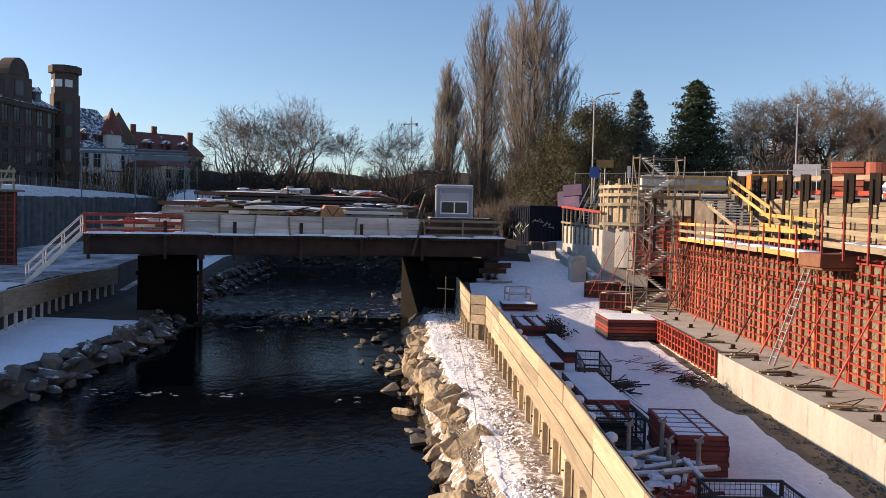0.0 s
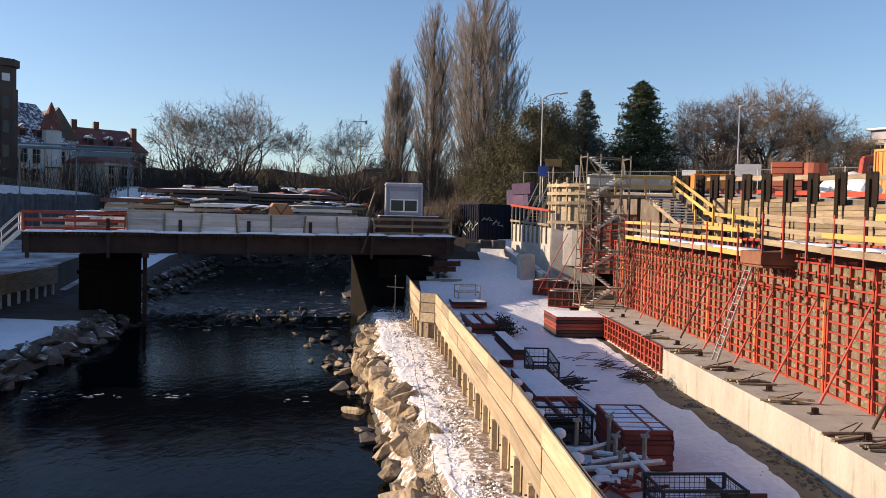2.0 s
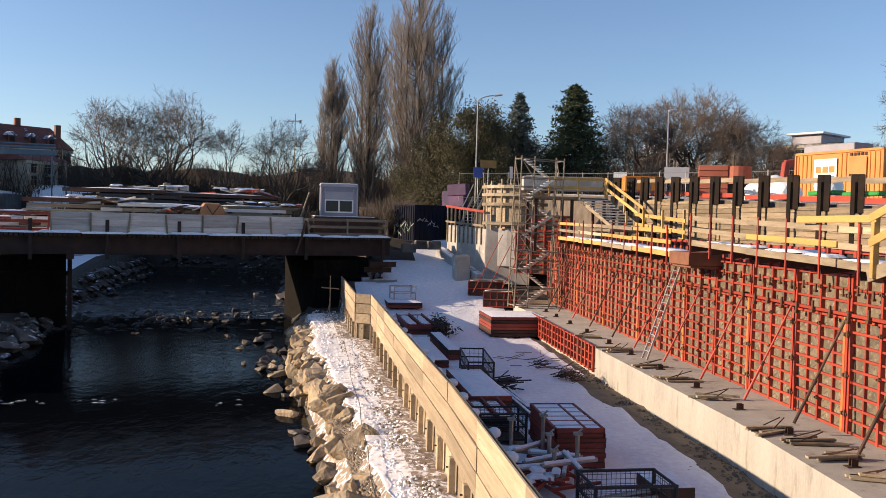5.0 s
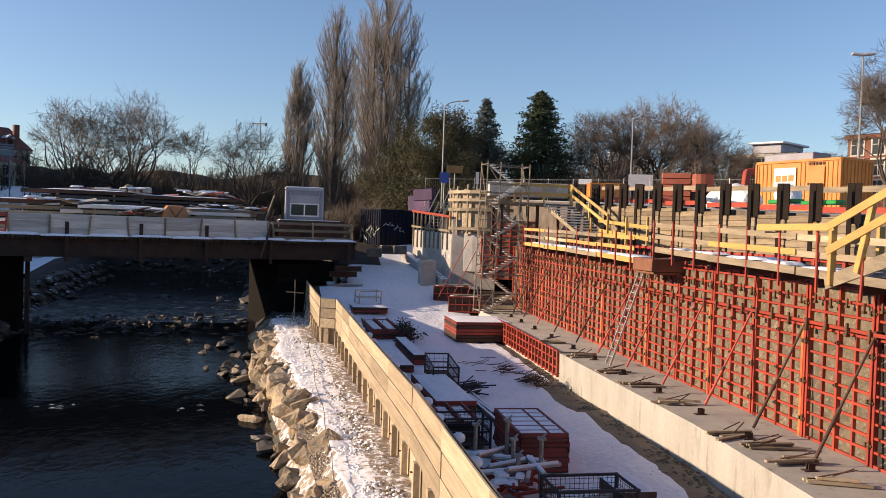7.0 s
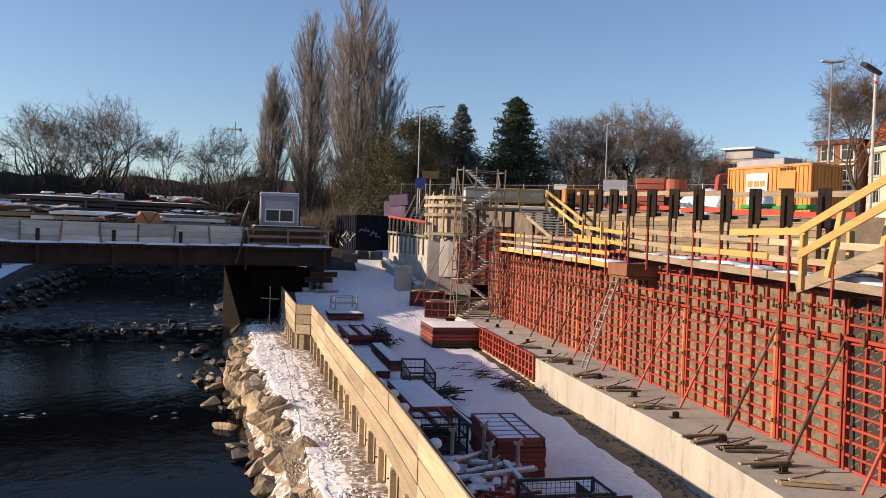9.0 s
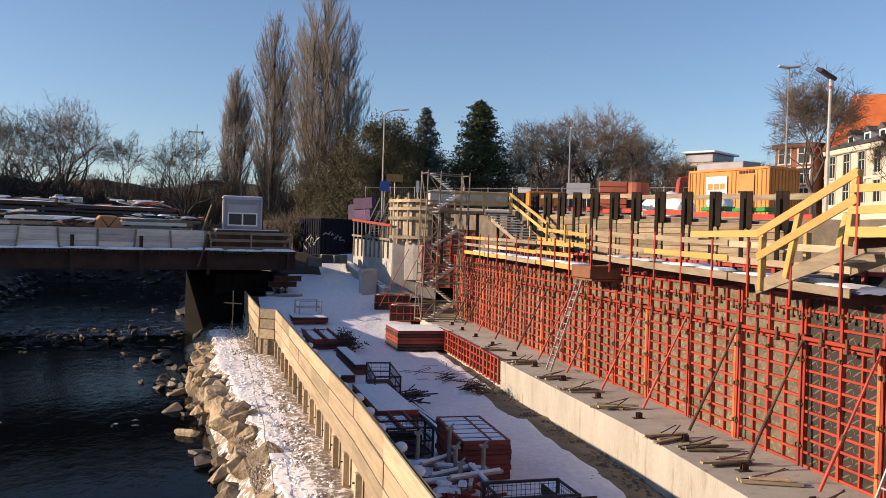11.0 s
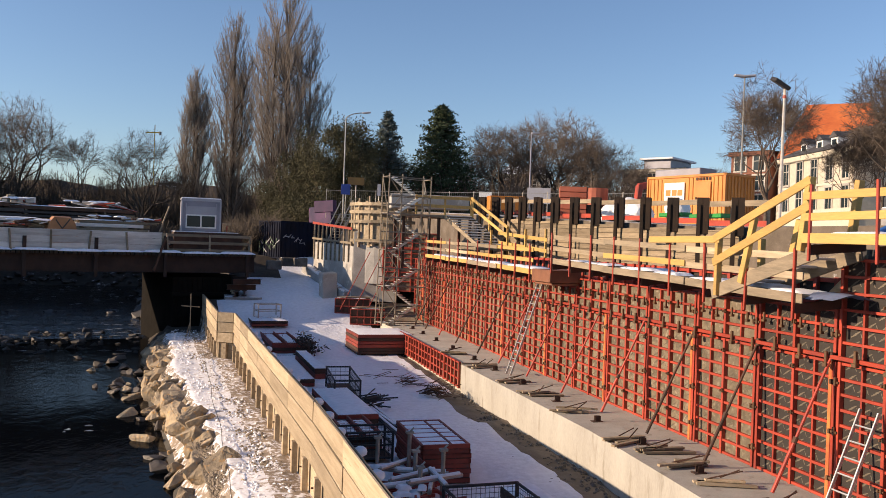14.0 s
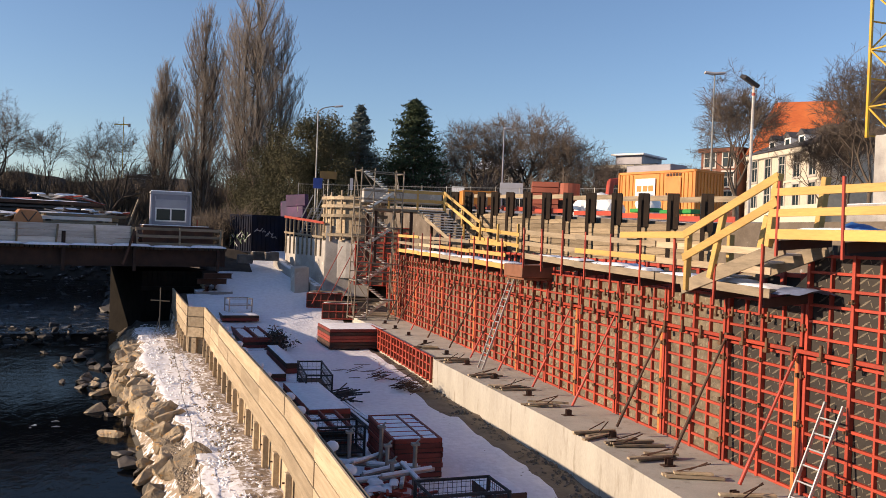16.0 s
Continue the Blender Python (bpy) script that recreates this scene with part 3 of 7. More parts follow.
guard(0.1, 5.3, -0.02, RED_SNOWY)
guard(5.4, 19.6, -0.02, WOOD_GREY, boards=(0.2, 0.58, 0.96), width=0.365, post_mat=WOOD_OLD)
guard(19.9, 25.0, -0.02, WOOD_OLD)
guard(0.1, 25.0, 8.5, WOOD_OLD)
for x in (6.4,):
    for y in (2.6, 8.1):
        w = part("pier", Mesh().box(x - 0.08, x + 0.08, y - 0.012, y + 0.012, -2.2, 3.12), OLD_STEEL, t)
        for dx in (-0.1, 0.1):
            part("flange", Mesh().box(x + dx - 0.019, x + dx + 0.019, y - 0.09, y + 0.09, -2.2, 3.12), OLD_STEEL, w)
    part("cap_beam", Mesh().box(x - 0.2, x + 0.2, -0.1, 8.4, 3.12, 3.38, 0.01), OLD_STEEL, t)
# sheeted abutments under both ends, of boards between steel posts; their near black holds the deck's shade
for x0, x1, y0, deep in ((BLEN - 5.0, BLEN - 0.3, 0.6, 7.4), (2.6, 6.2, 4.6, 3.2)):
    ab = part("abutment", Mesh().box(x0, x1, y0, y0 + deep, -1.6, 3.1, 0.03), BOARD_SHADE, t, "sheeted abutment coloured near black for the shade under the deck")
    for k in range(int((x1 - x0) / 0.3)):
        part("sheet_board", Mesh().box(x0 + 0.3 * k + 0.01, x0 + 0.3 * k + 0.28, y0 - 0.05, y0 - 0.004, -1.5, 3.0 + 0.05 * (k % 3), 0.006), BOARD_SHADE, ab)
    part("waling", Mesh().box(x0 - 0.1, x1 + 0.1, y0 - 0.25, y0 - 0.052, 1.9, 2.15, 0.01), BOARD_SHADE, ab)
for k in range(4):
    part("bearing_block", Mesh().box(BLEN - 1.5 + 0.05 * k, BLEN - 0.4 - 0.1 * (k % 2), 0.0 + 0.1 * k, 1.2, 0.9 + 0.56 * k, 1.44 + 0.56 * k, 0.02), WOOD_OLD if k == 2 else OLD_STEEL, t, "stacked packing timber")

# ---- trees ----
def limb_tube(mesh, pts, r0, r1, n=4):
    """A tapered tube along points."""
    base = len(mesh.v)
    for i, p in enumerate(pts):
        d = (pts[min(i + 1, len(pts) - 1)] - pts[max(i - 1, 0)]).normalized()
        s = d.cross((0.3, 0.9, 0.2)).normalized()
        t = d.cross(s)
        r = lerp(r0, r1, i / (len(pts) - 1))
        for k in range(n):
            a = 2 * math.pi * k / n
            mesh.v.append(tuple(p + s * (r * math.cos(a)) + t * (r * math.sin(a))))
    for i in range(len(pts) - 1):
        for k in range(n):
            a, b = base + i * n + k, base + i * n + (k + 1) % n
            mesh.f.append((a, b, b + n, a + n))


def bare_tree(label, h, w, seed, fork=0.2, limbs=5, depth=7, r=0.36, twigs=3, tr=0.016, spread=1.0, low=0.12):
    """A leafless tree: limbs that fork again and again, kept within a rounded crown of fine twigs, h high and w wide."""
    rng = random.Random(seed)
    runs = []
    mid, tall = (1 + low) / 2 * h, (1 - low) / 2 * h

    def inside(p, k=1.0):
        return (p.x * p.x + p.y * p.y) / (w / 2 * k) ** 2 + ((p.z - mid) / (tall * k)) ** 2 < 1

    def grow(p, d, ln, level):
        pts = [p.copy()]
        steps = 3 if level < 4 else 2
        lift = 0.05 if level < 3 else -0.01
        for _ in range(steps):
            d = (d + Vector((rng.gauss(0, 0.13), rng.gauss(0, 0.13), rng.gauss(0, 0.11) + lift))).normalized()
            p = p + d * (ln / steps)
            pts.append(p.copy())
        runs.append((pts, level))
        if level >= depth or not inside(p, rng.uniform(0.9, 1.0)):
            return
        n = 3 if rng.random() < 0.45 else 2
        turn = rng.uniform(0, 6.283)
        side = d.cross(Vector((0.31, 0.52, 0.8))).normalized()
        other = d.cross(side)
        for i in range(n):
            lead = i == 0
            a = turn + i * 6.283 / n + rng.uniform(-0.5, 0.5)
            bend = (rng.uniform(0.1, 0.35) if lead else rng.uniform(0.45, 0.95)) * spread
            q = (d * math.cos(bend) + (side * math.cos(a) + other * math.sin(a)) * math.sin(bend)).normalized()
            if level < 2 and q.z < 0.1:
                q = Vector((q.x, q.y, 0.15)).normalized()
            grow(pts[-1 if lead else rng.choice((-1, -1, -2))], q, ln * (rng.uniform(0.76, 0.92) if lead else rng.uniform(0.66, 0.86)), level + 1)

    foot = [Vector((0, 0, -0.3)), Vector((0.06, 0.05, fork * h * 0.5)), Vector((0, 0, fork * h))]
    turn = rng.uniform(0, 6.283)
    for i in range(limbs):
        a = turn + i * 6.283 / limbs + rng.uniform(-0.4, 0.4)
        out = 0.14 if i == 0 else rng.uniform(0.35, 1.0) * spread
        grow(foot[2] - Vector((0, 0, rng.uniform(0, 0.3) * fork * h)), Vector((math.cos(a) * math.sin(out), math.sin(a) * math.sin(out), math.cos(out))), h * rng.uniform(0.17, 0.22), 0)
    wood, crown = Mesh(), Mesh()
    limb_tube(wood, foot, r, r * 0.75, 8)
    for pts, level in runs:
        r0, r1 = max(tr, r * 0.6 * 0.6 ** level), max(tr * 0.8, r * 0.6 * 0.6 ** (level + 1))
        limb_tube(wood if level < 3 else crown, pts, r0, r1, 6 if level < 2 else 4 if level < 3 else 3)
        if level >= 3:
            for _ in range(twigs):
                i = rng.randrange(len(pts) - 1)
                p = pts[i].lerp(pts[i + 1], rng.random())
                d = ((pts[i + 1] - pts[i]).normalized() * 0.8 + Vector((rng.gauss(0, 0.55), rng.gauss(0, 0.55), rng.gauss(0.1, 0.45)))).normalized()
                limb_tube(crown, [p, p + d * h * rng.uniform(0.025, 0.06)], tr * 0.8, tr * 0.4, 3)
    t = thing("bare_tree", label, "tree")
    part("trunk", wood, BARK, t, smooth=True)
    part("crown", crown, TWIG, t)
    return t


def poplar(label, h, w, seed, stems=5, limbs=130, fork=0.05):
    """An upright poplar: steep stems that part low down, limbs that climb beside them, and feathery upright twigs out to an oval outline."""
    rng = random.Random(seed)
    wood, crown = Mesh(), Mesh()

    def girth(s):
        return curve_at(((0.0, 0.12), (0.08, 0.34), (0.2, 0.74), (0.36, 1.0), (0.6, 1.0), (0.8, 0.82), (0.92, 0.55), (1.0, 0.12)), s)

    axes = []
    for k in range(stems):
        a = k * 2.4 + rng.uniform(-0.4, 0.4)
        f = 0.0 if k == 0 else rng.uniform(0.3, 0.62)
        top = h * (0.985 if k == 0 else rng.uniform(0.74, 0.95))
        ph = rng.uniform(0, 6)
        def axis(s, a=a, f=f, top=top, ph=ph):
            z = max(0.0, top * s)
            g = girth(min(1, z / h)) * w / 2 * f * min(1.0, s * 5)
            return Vector((math.cos(a) * g + 0.1 * math.sin(s * 8 + ph), math.sin(a) * g + 0.1 * math.cos(s * 7 + ph), z))
        axes.append((axis, top))
        limb_tube(wood, [axis(i / 12) for i in range(13)], 0.42 if k == 0 else 0.27, 0.02, 7)
    for k in range(limbs):
        axis, top = axes[k % stems]
        s0 = fork + 0.84 * rng.random() ** 0.95
        p = axis(s0)
        a = rng.uniform(0, 6.283)
        rise = h * rng.uniform(0.13, 0.34) * (1.1 - 0.45 * s0)
        s1 = min(0.985, (p.z + rise) / h)
        reach = girth(s1) * w / 2 * rng.uniform(0.62, 1.02)
        q = Vector((math.cos(a) * reach, math.sin(a) * reach, s1 * h))
        pts = []
        for i in range(7):
            s = i / 6
            bow = s ** 0.75
            pts.append(Vector((lerp(p.x, q.x, bow), lerp(p.y, q.y, bow), lerp(p.z, q.z, s ** 1.12))) + Vector((rng.gauss(0, 0.07), rng.gauss(0, 0.07), 0)))
        limb_tube(wood if k < limbs * 0.45 else crown, pts, 0.085 * (1.1 - 0.6 * s0), 0.016, 4)
        for _ in range(24):
            s = rng.uniform(0.08, 1.0) * 6
            i = min(5, int(s))
            u = pts[i].lerp(pts[i + 1], s - i)
            b = rng.uniform(0, 6.283)
            d = Vector((math.cos(b) * 0.42 + math.cos(a) * 0.12, math.sin(b) * 0.42 + math.sin(a) * 0.12, 1)).normalized()
            ln = rng.uniform(0.7, 1.9)
            v = u + d * ln * 0.5
            limb_tube(crown, [u, v, v + Vector((d.x * 0.6, d.y * 0.6, d.z)) * ln * 0.5], 0.017, 0.008, 3)
            for _ in range(2):
                x = u.lerp(v, rng.uniform(0.3, 1.5))
                b = rng.uniform(0, 6.283)
                limb_tube(crown, [x, x + Vector((math.cos(b) * 0.26, math.sin(b) * 0.26, rng.uniform(0.3, 0.8)))], 0.013, 0.006, 3)
    t = thing("poplar_tree", label, "tree")
    part("trunk", wood, BARK, t, smooth=True)
    part("crown", crown, TWIG_POP, t)
    return t


def conifer(name, label, h, w, seed, mat, base=0.08, dense=1.0, crown_pow=0.9):
    rng = random.Random(seed)
    wood, crown = Mesh(), Mesh()
    limb_tube(wood, [Vector((0, 0, h * i / 6)) for i in range(7)], 0.3, 0.03, 7)
    n = int(150 * dense)
    for k in range(n):
        f = k / n
        z = h * (base + (0.99 - base) * f)
        reach = w / 2 * ((1 - f) ** crown_pow) * rng.uniform(0.55, 1.1) + 0.15
        a = k * 2.4 + rng.uniform(-0.5, 0.5)
        side = Vector((math.cos(a), math.sin(a), 0))
        tip = Vector((0, 0, z)) + side * reach + Vector((0, 0, reach * rng.uniform(-0.15, 0.35)))
        root = Vector((0, 0, z))
        limb_tube(wood, [root, root.lerp(tip, 0.6) + Vector((0, 0, -0.05 * reach)), tip], 0.05, 0.012, 3)
        for j in range(int(26 * (0.4 + reach / w * 2))):
            s = rng.uniform(0.25, 1.05)
            p = root.lerp(tip, s) + Vector((rng.gauss(0, 0.16), rng.gauss(0, 0.16), rng.gauss(0, 0.1))) * (0.6 + reach * 0.35)
            # a tuft: three crossing slips of needles
            for _ in range(3):
                d = Vector((rng.gauss(0, 1), rng.gauss(0, 1), rng.gauss(0.3, 0.6))).normalized() * rng.uniform(0.2, 0.42)
                e = d.cross(Vector((rng.gauss(0, 1), rng.gauss(0, 1), rng.gauss(0, 1)))).normalized() * rng.uniform(0.05, 0.1)
                crown.add([p - e, p + e, p + d], [(0, 1, 2)])
    t = thing(name, label, "tree")
    part("trunk", wood, BARK, t)
    part("crown", crown, mat, t)
    return t


def place(ob, az, dist, z, turn=0, size=1.0):
    ob.matrix_basis = Matrix.Translation(polar(az, dist, z)) @ pose(0, 0, 0, 0, 0, turn) @ Matrix.Diagonal((size, size, size, 1))
    return ob


def put_copy(ob, az, dist, z, turn, size=1.0):
    c = copy_thing(ob, pose(0, 0, 0))
    c.scale = (1, 1, 1)
    return place(c, az, dist, z, turn, size)


def top_z(el, dist):
    return EYE + dist * math.tan(radians(el))


place(poplar("tall leafless poplar with dense upright branches", 31.5, 11.8, 11, 7, 330), 6.15, 105, 5.5)
place(poplar("slim leafless poplar standing beside the tallest one", 28.6, 6.8, 12, 4, 190), 2.65, 110, 5.5)
place(poplar("small leafless poplar at the end of the row", 22.3, 5.6, 13, 4, 150), 0.25, 122, 6.5)
broad = place(bare_tree("broad leafless tree on the far river bank", 18.6, 12.5, 21, 0.17, 5, 7, 0.42), -10.5, 118, 5.0)
put_copy(broad, -13.9, 120, 5.0, 130, 0.92)
put_copy(broad, -12.2, 126, 5.0, 70, 0.95)
put_copy(broad, -17.0, 128, 5.0, 250, 0.55)
put_copy(broad, -3.0, 112, 5.0, 200, 0.78)
small = place(bare_tree("slender leafless young tree by the river", 13.7, 6.6, 22, 0.22, 4, 7, 0.2, low=0.2), -6.9, 115, 5.0)
put_copy(small, -0.9, 118, 5.0, 60, 0.75)
put_copy(small, 4.4, 98, 5.5, 160, 0.72)
put_copy(small, -5.2, 124, 5.0, 200, 0.62)
put_copy(small, -8.4, 124, 5.0, 100, 0.66)
oak = place(bare_tree("wide leafless oak behind the road", 15.0, 13.5, 27, 0.16, 5, 7, 0.42, spread=1.05), 24.5, 100, 8.4)
put_copy(oak, 21.3, 103, 8.4, 90, 0.93)
put_copy(oak, 27.6, 98, 8.4, 200, 0.76)
put_copy(oak, 29.2, 95, 8.4, 310, 0.55)
put_copy(oak, 35.0, 92, 9.0, 250, 0.42)
put_copy(oak, 19.6, 110, 9.0, 150, 0.66)
put_copy(oak, 14.9, 112, 8.4, 150, 0.66)
street = place(bare_tree("tall leafless street tree beside the lamp mast", 11.0, 7.0, 24, 0.24, 5, 7, 0.15, tr=0.011, low=0.2), 38.5, 62, 7.6)
put_copy(street, 46.4, 60, 7.6, 140, 1.06)
put_copy(street, 43.6, 64, 8.0, 250, 0.64)
put_copy(street, 45.2, 63, 8.0, 20, 0.72)
put_copy(street, 43.9, 108, 9.0, 70, 1.35)
place(conifer("pine_tree", "dark green pine beside the road", 14.0, 10.6, 31, NEEDLE, 0.03, 2.8, 0.62), 16.85, 95, 7.6)
place(conifer("spruce_tree", "slim frosted spruce beside the thicket", 13.2, 7.0, 32, NEEDLE_FROST, 0.06, 1.4, 0.7), 13.1, 92, 7.0)

# leafless undergrowth along the far bank and behind the road, too dense to count
def undergrowth(label, az0, az1, d0, d1, z, n, h0, h1, seed, mat):
    g, rng = Mesh(), random.Random(seed)
    for k in range(n):
        az, dist = rng.uniform(az0, az1), rng.uniform(d0, d1)
        p = polar(az, dist, z)
        hh = rng.uniform(h0, h1) * (1.0 + 0.45 * noise.noise((az * 0.55, seed, 0)))
        for j in range(6):
            a = rng.uniform(0, 6.283)
            lean = rng.uniform(0.05, 0.5)
            q = p + Vector((math.cos(a) * lean * hh * 0.6, math.sin(a) * lean * hh * 0.6, hh * rng.uniform(0.55, 1)))
            limb_tube(g, [p, p.lerp(q, 0.5) + Vector((0, 0, 0.3)), q], 0.055, 0.025, 3)
            for _ in range(4):
                u = p.lerp(q, rng.uniform(0.35, 0.98))
                limb_tube(g, [u, u + Vector((rng.gauss(0, 0.7), rng.gauss(0, 0.7), rng.uniform(0.3, 1.4)))], 0.028, 0.012, 3)
    return solo("undergrowth", g, mat, label, "undergrowth", kind="stuff")


undergrowth("dense dark leafless undergrowth on the far bank", -27, 9, 116, 150, 4.5, 1250, 5.5, 10.5, 41, TWIG_DARK)
# added over the river, mostly hidden, to keep bright sky out of its reflection
undergrowth("low added scrub close behind the bridge, screening the water from the sky", -17, 6, 92, 112, 2.5, 500, 2.5, 5.0, 43, TWIG_DARK)
# added to cover and darken the sunlit slope here
undergrowth("added scrub that darkens the slope between the bridge end and the container", 2.6, 5.9, 61, 72, 4.3, 90, 1.6, 3.0, 44, TWIG_DARK)
undergrowth("brown leafless bushes behind the road", 11, 37, 92, 122, 8.6, 750, 2.5, 5.5, 42, TWIG)

# wooded rise far behind the bank, closing the horizon
ridge = Mesh()
for i in range(401):
    az = lerp(-34, 52, i / 400)
    top = 3.0 + 0.6 * noise.noise((az * 0.3, 1, 0)) + 0.25 * noise.noise((az * 0.7, 5, 0))
    ridge.v += [tuple(polar(az, 205, 2)), tuple(polar(az, 212, top_z(top, 212))), tuple(polar(az, 235, top_z(top * 0.8, 235)))]
ridge.f = [(3 * i + k, 3 * i + 3 + k, 3 * i + 4 + k, 3 * i + 1 + k) for i in range(400) for k in (0, 1)]
solo("backdrop", ridge, surf("far_leafless_wood", (0.085, 0.064, 0.05), (0.05, 0.039, 0.032), 0.25, 1.0, bump=1.0, relief=0.5, fine=1.5, stretch=(1, 1, 0.35)), "brown leafless woods in the distance", "woods", kind="structure", smooth=True)

# olive evergreen thicket
def thicket(label, w, h, seed, mat):
    rng = random.Random(seed)
    crown, wood = Mesh(), Mesh()
    t = thing("evergreen_thicket", label, "tree")
    for k in range(5):
        a = rng.uniform(0, 6.283)
        wood = Mesh()
        limb_tube(wood, [Vector((math.cos(a) * w * 0.1, math.sin(a) * w * 0.1, 0)), Vector((math.cos(a) * w * 0.25, math.sin(a) * w * 0.25, h * 0.5)), Vector((math.cos(a) * w * 0.35, math.sin(a) * w * 0.35, h * 0.8))], 0.14, 0.03, 5)
        part("trunk", wood, BARK, t)
    clumps = []
    for k in range(110):
        z = h * rng.uniform(0.04, 0.92)
        rad = w / 2 * math.sqrt(max(0.05, 1 - (z / h) ** 2.4)) * math.sqrt(rng.random())
        a = rng.uniform(0, 6.283)
        clumps.append((Vector((math.cos(a) * rad, math.sin(a) * rad, z)), rng.uniform(0.8, 1.7)))
    for c, r in clumps:
        for _ in range(420):
            d = Vector((rng.gauss(0, 1), rng.gauss(0, 1), rng.gauss(0, 0.9))).normalized() * r * rng.uniform(0.5, 1.05)
            p = c + d
            e = Vector((rng.gauss(0, 1), rng.gauss(0, 1), rng.gauss(0.5, 1))).normalized() * rng.uniform(0.12, 0.26)
            g = e.cross(Vector((rng.gauss(0, 1), rng.gauss(0, 1), rng.gauss(0, 1)))).normalized() * 0.06
            crown.add([p - g, p + g, p + e], [(0, 1, 2)])
    part("crown", crown, mat, t)
    return t


th = place(thicket("olive-brown evergreen thicket behind the street lamp", 11.5, 12.0, 51, BUSH), 9.9, 88, 6.8)
put_copy(th, 7.4, 92, 5.5, 90, 0.86)
put_copy(th, 5.9, 97, 5.5, 30, 0.5)
put_copy(th, 12.0, 92, 6.8, 200, 0.85)


# ---- working platforms on top of the wall formwork ----
def platform(y0, y1, z0, z1, label, out=1.15, rail_h=0.93, step=1.55, boards=(0.1, 0.5, 0.86)):
    """A bracket platform from y0 to y1, its deck at z0 and z1, with posts and three guard boards."""
    t = thing("working_platform", label, "platform", group="working platforms")
    rng = random.Random(int(y0 * 7))
    n = max(1, round((y1 - y0) / step))
    zz = lambda y: lerp(z0, z1, (y - y0) / (y1 - y0))
    xo = lambda y: wall_x(y) - out
    for k in range(4):
        dx = out * (k + 0.5) / 4
        part("deck_plank", Mesh().bar((xo(y0) + dx, y0, zz(y0) + 0.13), (xo(y1) + dx, y1, zz(y1) + 0.13), out / 4 - 0.015, 0.05, 0.006), WOOD_OLD, t)
    ya = y0 + 0.1
    while ya < y1 - 0.6:
        yb = min(y1 - 0.05, ya + rng.uniform(0.5, 1.9))
        dx, wd = out * rng.uniform(0.35, 0.6), out * rng.uniform(0.4, 0.75)
        part("deck_snow", snow_cap(Matrix.Translation((xo((ya + yb) / 2) + dx, (ya + yb) / 2, zz((ya + yb) / 2) + 0.155)), wd, yb - ya, rng.uniform(0.05, 0.1), int(ya * 9)), SNOW, t, "trodden snow on the planks", True)
        ya = yb + rng.choice((0.0, 0.0, 0.1, 0.4))
    for s in range(n + 1):
        y = lerp(y0 + 0.08, y1 - 0.08, s / n)
        p = Vector((xo(y) - 0.07, y, zz(y)))
        part("guard_post", Mesh().bar(p + Vector((0, 0, -0.3)), p + Vector((0.02 * rng.uniform(-1, 1), 0.03 * rng.uniform(-1, 1), rail_h + 0.14)), 0.05, 0.05, 0.006), RED, t, "red steel guard post")
        part("bracket", Mesh().bar(p + Vector((0.05, 0, -0.1)), (wall_x(y) - 0.12, y, zz(y) - 0.0), 0.06, 0.18), RUST, t)
    runs = max(1, round((y1 - y0) / 3.6))
    for i, b in enumerate(boards):
        for s in range(runs):
            ya, yb = lerp(y0, y1, s / runs) - 0.12, lerp(y0, y1, (s + 1) / runs) + 0.12
            mat = rng.choice([WOOD_YEL, WOOD_YEL, WOOD_NEW, WOOD_OLD, WOOD_OLD])
            dz = rng.uniform(-0.02, 0.02)
            off = -0.02 - 0.04 * (s % 2)
            part("guard_board", Mesh().bar((xo(ya) + off, ya, zz(ya) + b + dz), (xo(yb) + off, yb, zz(yb) + b - dz), 0.035, 0.18 if i == 0 else 0.14, 0.005), mat, t)
    return t


platform(26.4, 42.0, 4.72, 4.92, "yellow-railed working platform on red posts above the formwork")
platform(12.6, 24.6, 4.80, 5.14, "long working platform with yellow guard boards and red posts", rail_h=0.88)
platform(4.0, 12.2, 5.86, 5.9, "upper working platform with yellow guard boards over the tall panels", out=1.3)
endbox = Mesh()
endbox.hexa(pose(wall_x(25.5) - 0.62, 25.5, 4.72), 1.15, 1.5, 0.42, 0.02)
endbox.hexa(pose(wall_x(25.5) - 0.6, 25.5, 4.46), 1.0, 1.4, 0.08, 0.02)
# added black sheet in place of the shade under the platform's overhang
solo("dark_sheeting", Mesh().bar((wall_x(3.5) + 0.3, 3.5, 5.45), (wall_x(12.75) + 0.3, 12.75, 5.45), 0.03, 0.8), BLACK, "black sheet standing in for the shade below the upper platform", "sheeting")
solo("platform_end_box", endbox, surf("brown_plywood", (0.22, 0.09, 0.045), (0.15, 0.06, 0.03), 1.5, 0.6), "brown plywood box closing the gap between two platforms", "platform")

# inner formwork standing behind the platforms
t = thing("inner_formwork", "row of red steel formwork tops behind the platforms", "formwork")
st = Mesh().box(-0.04, 0.04, -0.06, 0.06, 0, 0.72, 0.006).data("stile", RED)
for k in range(44):
    y = 13 + k * 0.62
    part("stile", st, None, t, m=pose(wall_x(y) + 0.62, y, 4.55))
for z in (4.7, 5.2):
    part("rail", Mesh().bar((wall_x(13) + 0.68, 13, z), (wall_x(40) + 0.68, 40, z), 0.05, 0.09, 0.006), RED, t)
part("facing", Mesh().bar((wall_x(13) + 0.74, 13, 4.9), (wall_x(40) + 0.74, 40, 4.9), 0.03, 0.7), FACE_DARK, t)

